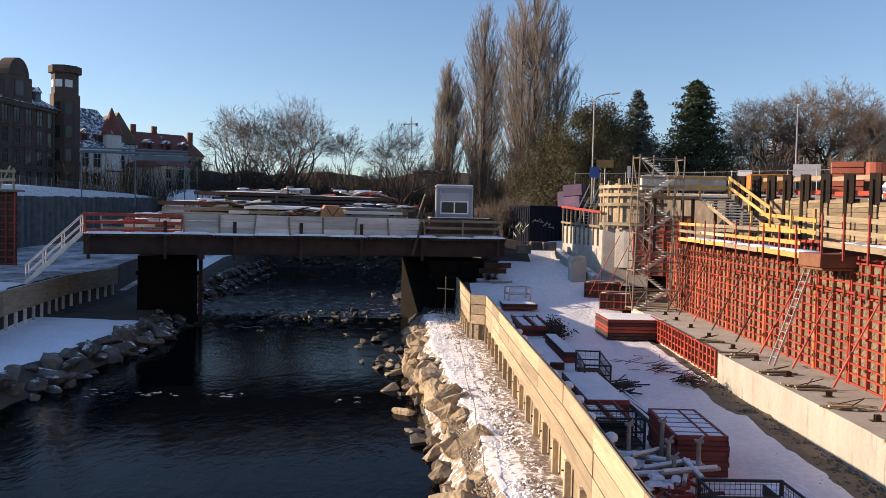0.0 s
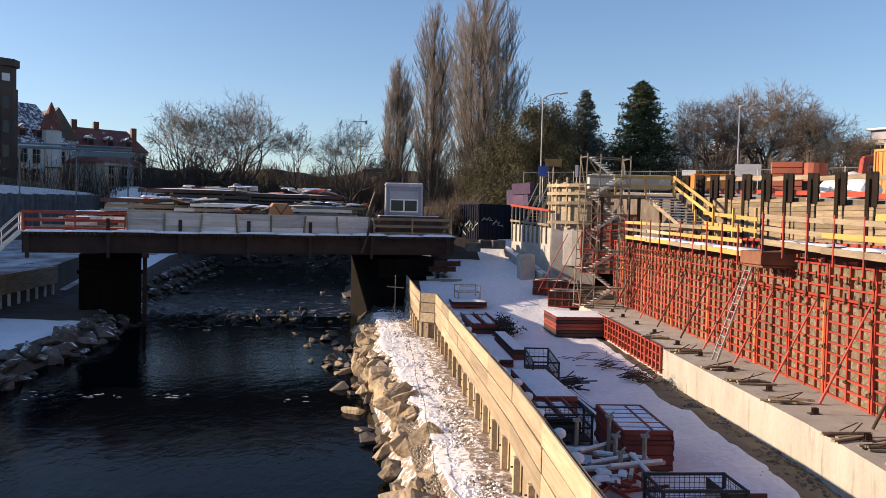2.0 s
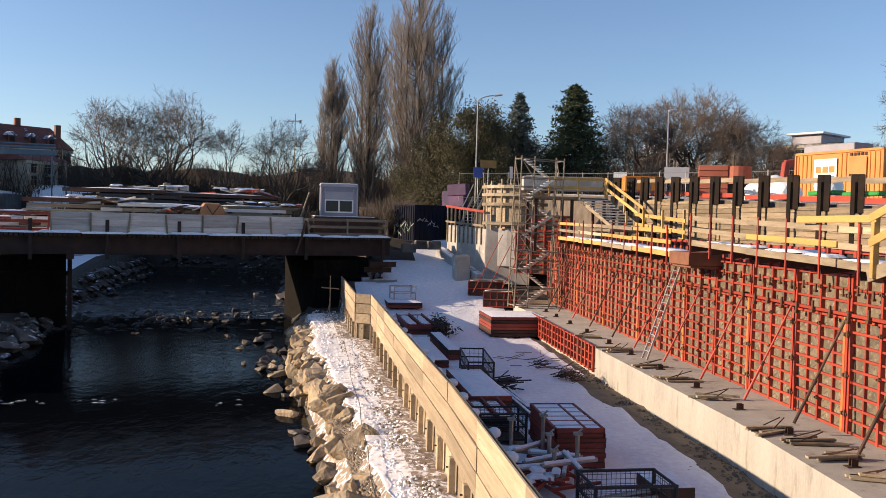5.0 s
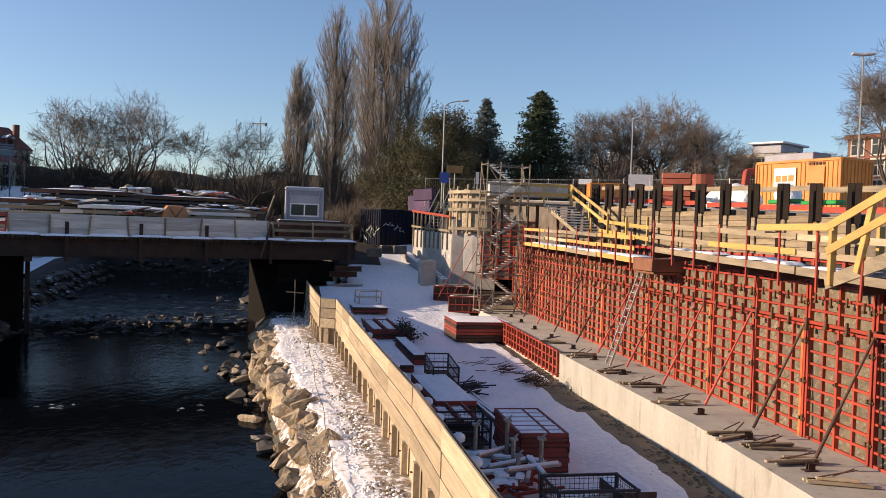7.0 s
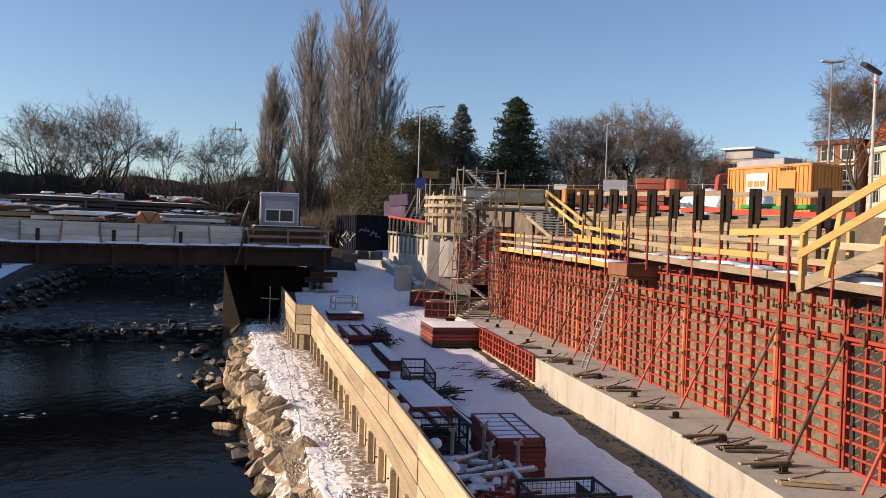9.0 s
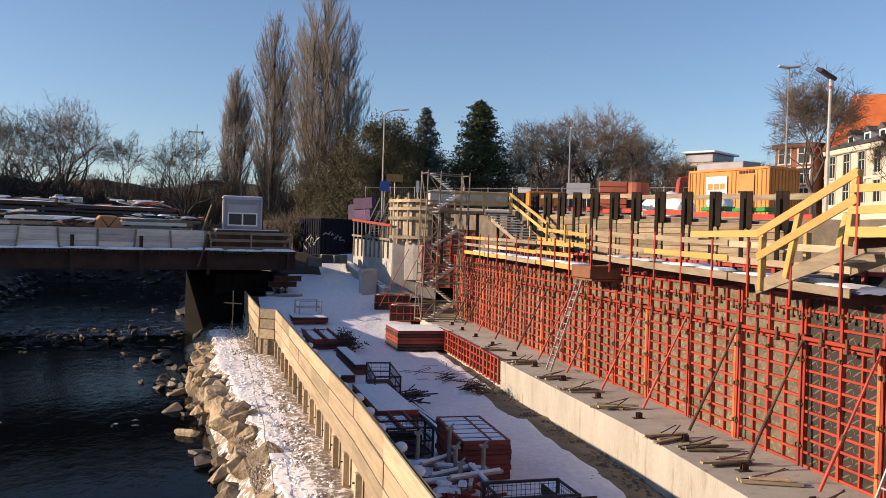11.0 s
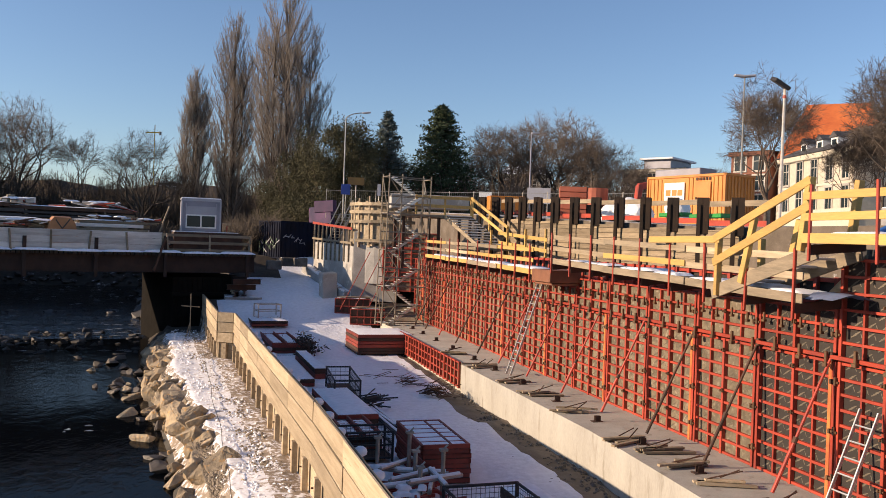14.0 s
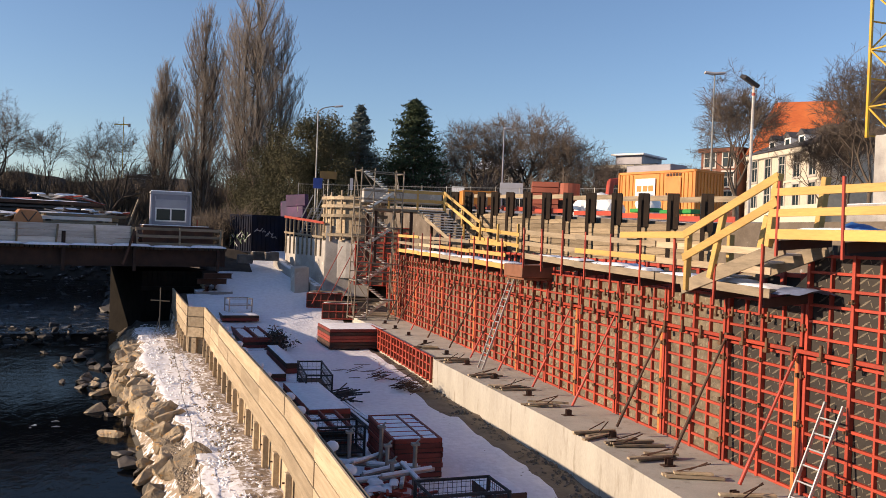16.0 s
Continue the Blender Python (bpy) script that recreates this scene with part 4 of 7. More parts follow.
# timber stair between the lower and the upper platform
t = thing("timber_stair", "steep timber stair with yellow handrails between two platforms", "stair")
P0, P1 = Vector((10.9, 15.1, 4.88)), Vector((10.8, 12.25, 5.88))
for dx in (0.0, 1.0):
    part("stringer", Mesh().bar(P0 + Vector((dx, 0.25, -0.06)), P1 + Vector((dx, -0.1, -0.1)), 0.05, 0.28, 0.006), WOOD_OLD, t)
for k in range(6):
    p = P0.lerp(P1, (k + 0.6) / 6)
    part("tread", Mesh().box(p.x + 0.03, p.x + 0.98, p.y - 0.13, p.y + 0.13, p.z - 0.03, p.z + 0.02, 0.006), WOOD_GREY, t)
for dx in (-0.05, 1.05):
    top = P1 + Vector((dx, 0.05, 1.25))
    mid = P0.lerp(P1, 0.42) + Vector((dx, 0, 1.12))
    low = P0 + Vector((dx, 0, 1.1))
    part("rail_post", Mesh().bar(P1 + Vector((dx, 0.25, -0.1)), top, 0.12, 0.14, 0.008), WOOD_YEL, t)
    part("rail_post", Mesh().bar(P0.lerp(P1, 0.36) + Vector((dx, 0.2, -0.15)), mid, 0.1, 0.14, 0.008), WOOD_YEL, t)
    part("rail_post", Mesh().bar(P0 + Vector((dx, 0, -0.1)), low + Vector((0, 0, 0.05)), 0.1, 0.14, 0.008), WOOD_YEL, t)
    if dx > 0:
        continue
    part("handrail", Mesh().bar(low + Vector((-0.06, 0.1, 0)), top + Vector((-0.06, -0.05, -0.06)), 0.04, 0.17, 0.006), WOOD_YEL, t)
    part("handrail", Mesh().bar(low + Vector((-0.06, 0.1, -0.5)), top + Vector((-0.06, -0.05, -0.52)), 0.04, 0.17, 0.006), WOOD_YEL, t)
part("handrail", Mesh().bar(P0 + Vector((-0.1, 2.7, 1.08)), P0 + Vector((-0.1, -0.1, 1.1)), 0.04, 0.15, 0.006), WOOD_YEL, t)
part("gusset", Mesh().add([(12.05, 13.2, 5.0), (12.05, 12.3, 5.0), (12.05, 12.3, 5.75), (12.1, 13.2, 5.0), (12.1, 12.3, 5.0), (12.1, 12.3, 5.75)], [(0, 2, 1), (3, 4, 5), (0, 3, 5, 2), (0, 1, 4, 3), (1, 2, 5, 4)]), WOOD_NEW, t, "pale plywood triangle under the treads")
tarp = Mesh()
for i in range(13):
    for j in range(7):
        x, y = 10.95 + 1.0 * j / 6, 11.9 + 1.4 * i / 12
        tarp.v.append((x, y, 4.9 + 0.12 * math.sin(j / 6 * math.pi) + 0.06 * noise.noise((x * 2, y * 3, 1))))
tarp.f = [(i * 7 + j, i * 7 + j + 1, i * 7 + j + 8, i * 7 + j + 7) for i in range(12) for j in range(6)]
solo("tarpaulin", tarp, surf("grey_blue_tarpaulin", (0.2, 0.24, 0.36), (0.14, 0.17, 0.26), 2, 0.4, bump=0.1), "grey-blue tarpaulin lying under the timber stair", "tarpaulin", smooth=True)
bt = Mesh()
for i in range(9):
    for j in range(6):
        x, y = 12.6 + 0.9 * j / 5, 12.0 + 1.2 * i / 8
        bt.v.append((x, y, 6.05 + 0.28 * math.sin(i / 8 * math.pi) * math.sin(j / 5 * math.pi) + 0.1 * noise.noise((x * 3, y * 3, 4))))
bt.f = [(i * 6 + j, i * 6 + j + 1, i * 6 + j + 7, i * 6 + j + 6) for i in range(8) for j in range(5)]
solo("blue_tarpaulin", bt, surf("blue_tarpaulin", (0.02, 0.13, 0.42), (0.015, 0.09, 0.3), 2, 0.4, bump=0.1), "bright blue tarpaulin bundled on the upper platform", "tarpaulin", smooth=True)

# ---- soldier-pile wall with timber lagging along the road ----
PILES = [22.55, 24.45, 26.3, 28.2, 30.25, 32.3, 34.4, 36.5, 38.6, 40.6, 42.6, 44.65, 46.9]
pile_top = lambda y: 7.57 + (y - 24.4) * 0.0445
LAGX = 17.0
lag = thing("wall_lagging", "pale timber lagging boards between black steel soldier piles", "retaining wall", kind="structure")
PILE = surf("black_pile_steel", (0.022, 0.017, 0.014), (0.04, 0.026, 0.018), 1.5, 0.7, bump=0.15, c3=(0.09, 0.04, 0.02), c3_at=0.66)
PILE.node_tree.nodes["Principled BSDF"].inputs["Specular IOR Level"].default_value = 0.15
for y in PILES:
    zt = pile_top(y)
    g = Mesh()
    g.box(-0.02, 0.02, -0.2, 0.2, zt - 1.25, zt, 0.004)
    g.box(-0.02, 0.3, -0.012, 0.012, zt - 1.25, zt)
    g.box(0.28, 0.31, -0.2, 0.2, zt - 1.25, zt, 0.004)
    g.box(-0.07, -0.02, 0.07, 0.17, 4.3, zt - 0.25)
    g.box(-0.02, 0.02, 0.05, 0.2, 4.3, zt - 1.2)
    part("soldier_pile", g, PILE, lag, "black steel H pile", m=pose(LAGX - 0.12, y, 0, 0, 0, 52))
LAGGING = surf("sunbleached_lagging", (0.28, 0.215, 0.14), (0.19, 0.145, 0.09), 1.1, 0.85, bump=0.35, fine=9, stretch=(6, 0.7, 6), rnd=0.3, c3=(0.13, 0.1, 0.07), c3_at=0.58)
rng = random.Random(8)
for ya, yb in zip(PILES, PILES[1:]):
    top = pile_top((ya + yb) / 2) - rng.uniform(1.02, 1.2)
    z = 5.0
    while z < top - 0.05:
        hgt = min(rng.uniform(0.2, 0.27), top - z)
        part("board", Mesh().box(LAGX + 0.02 + rng.uniform(0, 0.03), LAGX + 0.1, ya + 0.02, yb - 0.02, z, z + hgt - 0.012, 0.006), LAGGING, lag)
        z += hgt
part("footing", Mesh().box(LAGX + 0.0, LAGX + 0.1, PILES[0], PILES[-1], 4.2, 5.0), LAGGING, lag)

# guard boards on the road side
for k, (x, zoff, mat, lab) in enumerate(((18.2, -0.8, RED, "red guard planks along the road edge"), (18.0, -0.12, WOOD_OLD, "grey guard planks along the road edge"))):
    t = thing("guard_rail", lab, "railing")
    for ya, yb in zip(PILES[:-1:2], PILES[1::2]):
        part("rail_board", Mesh().bar((x, ya - 0.1, pile_top(ya) + zoff), (x, yb + 1.85, pile_top(yb) + zoff), 0.04, 0.2, 0.006), mat, t)
    for y in PILES:
        part("rail_post", Mesh().bar((x + 0.06, y, pile_top(y) - 0.85), (x + 0.06, y, pile_top(y) + zoff + 0.1), 0.08, 0.08, 0.006), mat, t)
for y, l in ((26.5, 1.9), (28.8, 1.6)):
    solo("green_sheet", Mesh().hexa(pose(18.6, y, pile_top(y) - 0.62, 0, 0, 2), 0.5, l, 0.16, 0.03), surf("green_plastic", (0.02, 0.28, 0.06), None, 3, 0.5), "bright green plastic sheeting on the road edge", "sheeting")

# ---- far stair, landing and round timber formwork ----
t = thing("site_stair", "broad timber stair with yellow handrails up to the road", "stair")
A, B = Vector((14.9, 41.6, 5.62)), Vector((14.0, 44.9, 7.3))
for k in range(12):
    p = A.lerp(B, k / 11)
    part("tread", Mesh().box(p.x, p.x + 1.5, p.y - 0.17, p.y + 0.17, p.z - 0.06, p.z, 0.008), WOOD_GREY, t)
for dx in (-0.04, 1.54):
    part("stringer", Mesh().bar(A + Vector((dx, -0.2, -0.1)), B + Vector((dx, 0.1, -0.1)), 0.06, 0.2, 0.008), WOOD_OLD, t)
for dx in (1.6,):
    for f in (0.0, 0.5, 1.0):
        p = A.lerp(B, f)
        part("rail_post", Mesh().bar(p + Vector((dx, 0, -0.2)), p + Vector((dx, 0, 1.1)), 0.1, 0.1, 0.008), WOOD_YEL, t)
    for o in (0.55, 1.05):
        part("handrail", Mesh().bar(A + Vector((dx - 0.06, -0.1, o)), B + Vector((dx - 0.06, 0.1, o)), 0.05, 0.17, 0.006), WOOD_YEL, t)
part("landing", Mesh().box(11.4, 15.7, 45.1, 47.6, 7.15, 7.3, 0.01), WOOD_OLD, t)
for o in (0.5, 1.0):
    part("handrail", Mesh().box(12.2, 15.7, 45.05, 45.1, 7.3 + o - 0.09, 7.3 + o + 0.09, 0.006), WOOD_YEL, t)
for x in (12.3, 14.0, 15.6):
    part("rail_post", Mesh().box(x - 0.05, x + 0.05, 45.1, 45.2, 7.2, 8.42, 0.006), WOOD_YEL, t)
for x in (11.6, 13.7, 15.6):
    for y in (45.3, 47.3):
        part("support_post", Mesh().box(x - 0.08, x + 0.08, y - 0.08, y + 0.08, 4.2, 7.15, 0.008), RUST, t)
t = thing("landing_rails", "yellow guard boards below the far stair", "railing")
for o in (0.4, 0.9):
    part("rail_board", Mesh().bar((15.9, 41.4, 5.45 + o), (15.4, 34.0, 5.1 + o), 0.04, 0.17, 0.006), WOOD_YEL, t)
for k in range(4):
    y = 34.2 + 2.35 * k
    part("rail_post", Mesh().box(15.4, 15.5, y, y + 0.1, 4.4, 6.5, 0.006), WOOD_YEL, t)
part("deck", Mesh().box(13.6, 16.4, 38.5, 41.6, 5.42, 5.56, 0.01), WOOD_OLD, t)
for x in (13.8, 15.3):
    part("support_post", Mesh().box(x - 0.06, x + 0.06, 38.8, 38.92, 4.3, 5.42), RUST, t)

t = thing("round_formwork", "curved timber formwork of upright boards in low sun", "formwork")
for k in range(22):
    a = radians(186 + k * 4.6)
    c = Vector((12.7 + 2.6 * math.cos(a), 52.6 + 2.6 * math.sin(a), 6.75 + 0.07 * ((k * 5) % 4 - 1.5)))
    part("board", Mesh().hexa(Matrix.Translation(c) @ pose(0, 0, 0, 0, 0, math.degrees(a)), 0.04, 0.21, 2.7, 0.005), WOOD_NEW if k % 5 else WOOD_OLD, t)
for k in range(6):
    a = radians(192 + k * 17)
    c = Vector((12.7 + 2.82 * math.cos(a), 52.6 + 2.82 * math.sin(a), 6.7 + 0.12 * (k % 3)))
    part("stud", Mesh().hexa(Matrix.Translation(c) @ pose(0, 0, 0, 0, 0, math.degrees(a)), 0.12, 0.09, 3.1, 0.006), WOOD_NEW, t)
for z in (5.7, 6.9, 7.5, 8.0):
    for k in range(7):
        a = radians(188 + k * 14)
        b = radians(188 + (k + 1) * 14)
        part("waling", Mesh().bar((12.7 + 2.92 * math.cos(a), 52.6 + 2.92 * math.sin(a), z), (12.7 + 2.92 * math.cos(b), 52.6 + 2.92 * math.sin(b), z), 0.05, 0.2, 0.006), WOOD_NEW if z > 7 else WOOD_OLD, t)
part("footing", Mesh().tube((12.7, 52.6, 3.0), (12.7, 52.6, 5.4), 2.5, n=28), CONC_OLD, t)

# ---- low retaining wall in the sun, with posts and a red rail ----
t = thing("wall_retaining", "sunlit pale concrete retaining wall with timber posts and red rail", "retaining wall", kind="structure")
A, B = Vector((8.55, 58.3, 0)), Vector((10.05, 51.6, 0))
part("wall", Mesh().bar(A + Vector((0.1, 0, 3.7)), B + Vector((0.1, 0, 3.5)), 0.4, 3.6, 0.02), CONC, t)
part("wall_end", Mesh().bar(B + Vector((0.0, 0, 4.05)), (12.6, 50.6, 4.05), 0.4, 4.4, 0.02), CONC_OLD, t)
for k in range(9):
    p = A.lerp(B, (k + 0.3) / 9.0)
    part("post", Mesh().box(p.x - 0.2, p.x - 0.1, p.y - 0.06, p.y + 0.06, 4.3, lerp(6.85, 6.42, k / 9), 0.006), WOOD_OLD, t)
part("rail_board", Mesh().bar(A + Vector((-0.2, 0, 6.84)), B + Vector((-0.2, 0, 6.42)), 0.05, 0.16, 0.006), RED, t, "red guard rail")
part("rail_board", Mesh().bar(A + Vector((-0.2, 0, 5.75)), B + Vector((-0.2, 0, 5.5)), 0.05, 0.14, 0.006), WOOD_OLD, t)

# red panels standing behind the scaffold
for x, y, z, kit, turn in ((13.65, 49.4, 2.6, LOWER, -20), (13.7, 49.4, 5.3, UPPER, -20), (12.75, 49.95, 2.6, LOWER, -20), (12.8, 49.95, 5.3, UPPER, -20)):
    t = thing("corner_formwork", "red steel formwork panel standing behind the scaffold tower", "formwork panel", pose(x, y, z, 0, 0, turn), "corner formwork")
    part("facing", kit["tan"], None, t)
    for xx in (-1.155, -0.4, 0.4, 1.155):
        part("stile", kit["stile"], None, t, m=Matrix.Translation((xx, 0, 0)))
    for k in range(kit["ribs"] + 1):
        part("rib", kit["rib"], None, t, m=Matrix.Translation((0, 0, 0.035 + (kit["h"] - 0.07) * k / kit["ribs"])))
for k in range(3):
    p = Vector((10.2 + 0.75 * k, 49.5 - 0.35 * k, 2.4))
    t = thing("red_strut", "thin red steel strut leaning at the scaffold", "strut", group="red struts")
    part("tube", Mesh().tube(p + Vector((-1.4, -0.5, -0.9)), p + Vector((0.5, 0.3, 2.6)), 0.024, n=6), RED, t)

# ---- scaffold stair tower ----
t = thing("scaffold_tower", "tall grey steel scaffold tower with stair flights at the wall", "scaffold", Matrix.Translation((10.35, 44.6, 1.0)) @ pose(0, 0, 0, 0, 1.5, 8))
TW, TD, TH = 2.55, 1.0, 8.5
SCAF = surf("scaffold_steel", (0.28, 0.24, 0.18), (0.19, 0.155, 0.115), 3, 0.6, metal=0.2, bump=0.05)
for x in (0, 0.78, TW - 0.5, TW):
    for y in ((0, TD) if x in (0, TW) else (0,)):
        part("standard", Mesh().tube((x, y, 0), (x, y, TH), 0.036, n=6), SCAF, t)
for k in range(5):
    z = 0.15 + k * 2.05
    for y in (0, TD):
        for dz in (0, 0.5, 1.0):
            if z + dz < TH + 0.1:
                part("ledger", Mesh().tube((0, y, z + dz), (TW, y, z + dz), 0.03, n=6), SCAF, t)
    for x in (0, TW):
        part("ledger", Mesh().tube((x, 0, z), (x, TD, z), 0.03, n=6), SCAF, t)
        if k < 4:
            part("brace", Mesh().tube((x, 0, z), (x, TD, z + 2), 0.026, n=5), SCAF, t)
    if k < 4:
        part("brace", Mesh().tube((0, 0, z), (0.78, 0, z + 1.0), 0.026, n=5), SCAF, t)
        part("brace", Mesh().tube((0.78, 0, z + 1.0), (0, 0, z + 2.0), 0.026, n=5), SCAF, t)
        part("deck", Mesh().box(0.02, 0.55, 0.05, TD - 0.05, z - 0.04, z, 0.005), WOOD_GREY, t)
        part("deck", Mesh().box(TW - 0.55, TW - 0.02, 0.05, TD - 0.05, z + 1.0 - 0.04, z + 1.0, 0.005), WOOD_GREY, t)
        for s in range(9):
            x = 0.55 + s * (TW - 1.1) / 8
            part("tread", Mesh().box(x - 0.11, x + 0.11, 0.08, TD * 0.5, z + s * 0.125 - 0.02, z + s * 0.125 + 0.02), ALU, t)
            part("tread", Mesh().box(x - 0.11, x + 0.11, TD * 0.5, TD - 0.08, z + 2.05 - s * 0.125 - 0.02, z + 2.05 - s * 0.125 + 0.02), ALU, t)
        part("stringer", Mesh().bar((0.5, 0.07, z - 0.05), (TW - 0.5, 0.07, z + 1.0), 0.03, 0.12), ALU, t)
        part("stringer", Mesh().bar((0.5, TD - 0.07, z + 2.05), (TW - 0.5, TD - 0.07, z + 1.0), 0.03, 0.12), ALU, t)


# ---- ladders and bundles on the slab ----
def ladder(foot, top, label, w=0.42):
    foot, top = Vector(foot), Vector(top)
    t = thing("ladder", label, "ladder")
    side = Vector((0, 1, 0)) * (w / 2)
    for s in (-1, 1):
        part("rail", Mesh().bar(foot + side * s, top + side * s, 0.03, 0.075, 0.005), ALU, t)
    n = int((top - foot).length / 0.28)
    for k in range(1, n):
        p = foot.lerp(top, k / n)
        part("rung", Mesh().tube(p - side, p + side, 0.017, n=6), ALU, t)


ladder((11.2, 27.7, 1.02), (12.38, 27.7, 4.45), "aluminium ladder leaning on the formwork")
ladder((10.75, 11.6, 1.02), (11.72, 11.75, 2.95), "short aluminium ladder leaning on the dark panels")


def plank_bundle(x, y, turn, seed, n=5):
    rng = random.Random(seed)
    t = thing("plank_bundle", "small heap of sawn planks and tie rods on the slab", "planks", pose(x, y, 1.0, 0, 0, turn), "bundles on the slab")
    for k in range(n):
        l = rng.uniform(0.6, 1.3)
        part("plank", Mesh().hexa(pose(rng.uniform(-0.2, 0.2), rng.uniform(-0.22, 0.22), 0.045 + 0.06 * (k // 3), 0, 0, rng.uniform(-16, 16)), l, 0.11, 0.05, 0.006), WOOD_NEW if k % 2 else WOOD_OLD, t)
    for k in range(2):
        part("tie_rod", Mesh().tube((rng.uniform(-0.4, 0.1), rng.uniform(-0.2, 0.2), 0.13), (rng.uniform(0.2, 0.5), rng.uniform(-0.2, 0.2), 0.3), 0.015, n=5), RUST, t)


for k, (x, y) in enumerate(((10.35, 14.05), (10.5, 15.4), (10.55, 16.7), (10.3, 17.75), (10.6, 21.2), (10.7, 23.8), (10.67, 26.1), (10.8, 29.5), (10.9, 33.2), (10.6, 12.5))):
    plank_bundle(x, y, -14 + 9 * (k % 4), k, 4 + k % 3)

# ---- things stored in the yard ----
def panel_kit(w, l, h):
    d = {}
    d["face"] = Mesh().box(-w / 2, w / 2, -l / 2, l / 2, 0, 0.02).data("facing", FACE_DARK)
    d["side"] = Mesh().hexa(Matrix.Translation((0, 0, h / 2)), 0.06, l, h, 0.006).data("frame_side", RED_WORN)
    d["end"] = Mesh().hexa(Matrix.Translation((0, 0, h / 2)), w, 0.06, h, 0.006).data("frame_end", RED_WORN)
    d["rib"] = Mesh().hexa(Matrix.Translation((0, 0, h / 2)), w - 0.1, 0.06, h * 0.8, 0.005).data("rib", RED_SNOWY)
    d["snow"] = Mesh().hexa(Matrix.Translation((0, 0, h * 0.7)), w - 0.14, 0.3, 0.03, 0.01).data("snow", SNOW)
    d["k"] = (w, l, h)
    return d


def lying_panel(kit, m, label, open_top=False):
    w, l, h = kit["k"]
    t = thing("stacked_panel", label, "formwork panel", m, "panels stacked in the yard")
    part("facing", kit["face"], None, t)
    for s in (-1, 1):
        part("frame_side", kit["side"], None, t, m=Matrix.Translation((s * (w / 2 - 0.03), 0, 0)))
        part("frame_end", kit["end"], None, t, m=Matrix.Translation((0, s * (l / 2 - 0.03), 0)))
    if open_top:
        n = round(l / 0.45)
        for k in range(1, n):
            part("rib", kit["rib"], None, t, m=Matrix.Translation((0, -l / 2 + l * k / n, 0)))
        part("stile", kit["side"], None, t, m=Matrix.Translation((w * 0.12, 0, 0.001)))
        for k in range(n):
            part("snow", kit["snow"], None, t, "snow caught between the ribs", m=Matrix.Translation((0, -l / 2 + l * (k + 0.5) / n, 0)))
    return t


PK = panel_kit(1.2, 2.7, 0.115)
rng = random.Random(2)
for k in range(8):
    lying_panel(PK, pose(5.98 + rng.uniform(-0.02, 0.02), 19.75 + rng.uniform(-0.03, 0.03), 0.02 + k * 0.118, 0, 0, rng.uniform(-0.8, 0.8) - 1), "red formwork panel lying in a tall snowy stack", k == 7)


def red_pallet(x, y, w, l, h, turn, label, layers=2, snow=0.05, z=0.0, slats=0):
    """A few red frames lying flat under snow."""
    t = thing("panel_pile", label, "formwork panels", pose(x, y, z, 0, 0, turn), "red piles in the yard")
    for k in range(layers):
        z0, z1 = h * k / layers, h * (k + 1) / layers - 0.01
        part("panel", Mesh().box(-w / 2, w / 2, -l / 2, l / 2, z0, z1, 0.012), RED_WORN if k % 2 == 0 else RUST, t)
    if slats:
        for s in range(slats):
            xx = lerp(-w / 2, w / 2, (s + 0.5) / slats)
            part("snow", snow_cap(Matrix.Translation((xx, 0, h - 0.01)), w / slats * 0.72, l * 0.86, snow + 0.02, s), SNOW, t, "strip of snow between frame ribs", True)
        n = int(l / 0.25)
        for k in range(n):
            part("rib", Mesh().box(-w / 2 + 0.05, w / 2 - 0.05, -0.015, 0.015, h - 0.005, h + 0.035), RED_WORN, t, m=Matrix.Translation((0, lerp(-l / 2 + 0.1, l / 2 - 0.1, k / n), 0)))
        for s in range(slats + 1):
            xx = lerp(-w / 2 + 0.03, w / 2 - 0.03, s / slats)
            part("stile", Mesh().box(xx - 0.03, xx + 0.03, -l / 2, l / 2, h - 0.004, h + 0.09, 0.006), RED_WORN, t)
    elif snow:
        part("snow", snow_cap(Matrix.Translation((0, 0, h - 0.005)), w * 0.97, l * 0.97, snow, int(x * 9)), SNOW, t, "smooth layer of snow", True)
    return t


red_pallet(4.95, 26.5, 1.25, 4.6, 0.48, 1.5, "long formwork table under smooth snow with a red edge", 3, 0.06)
red_pallet(4.62, 22.7, 1.0, 2.3, 0.45, 1, "red frame panels filled with strips of snow", 2, 0.03, slats=2)
red_pallet(5.25, 36.2, 0.5, 5.6, 0.42, 1, "long red channel box capped with snow", 2, 0.06)
red_pallet(4.2, 35.0, 1.1, 6.6, 0.28, 1, "low pile of panels under patchy snow", 2, 0.05)
red_pallet(4.7, 43.6, 1.5, 5.2, 0.42, 2, "red frames with two strips of snow between ribs", 3, 0.04, slats=2, z=0.0)
red_pallet(4.4, 47.6, 2.0, 2.2, 0.3, 2, "red panels under snow near the bridge", 2, 0.06, z=0.75)
red_pallet(7.0, 16.0, 0.8, 1.1, 0.5, 1, "red box of fittings under snow behind the cage", 2, 0.06)
red_pallet(3.45, 39.5, 0.5, 3.0, 0.4, 1, "narrow red beams beside the fence", 2, 0.06)
red_pallet(3.3, 30.0, 0.5, 5.0, 0.4, 1, "narrow red beams lying along the fence", 2, 0.05)
red_pallet(3.55, 24.2, 0.6, 3.5, 0.35, 1, "short red beams lying along the timber fence", 2, 0.05)

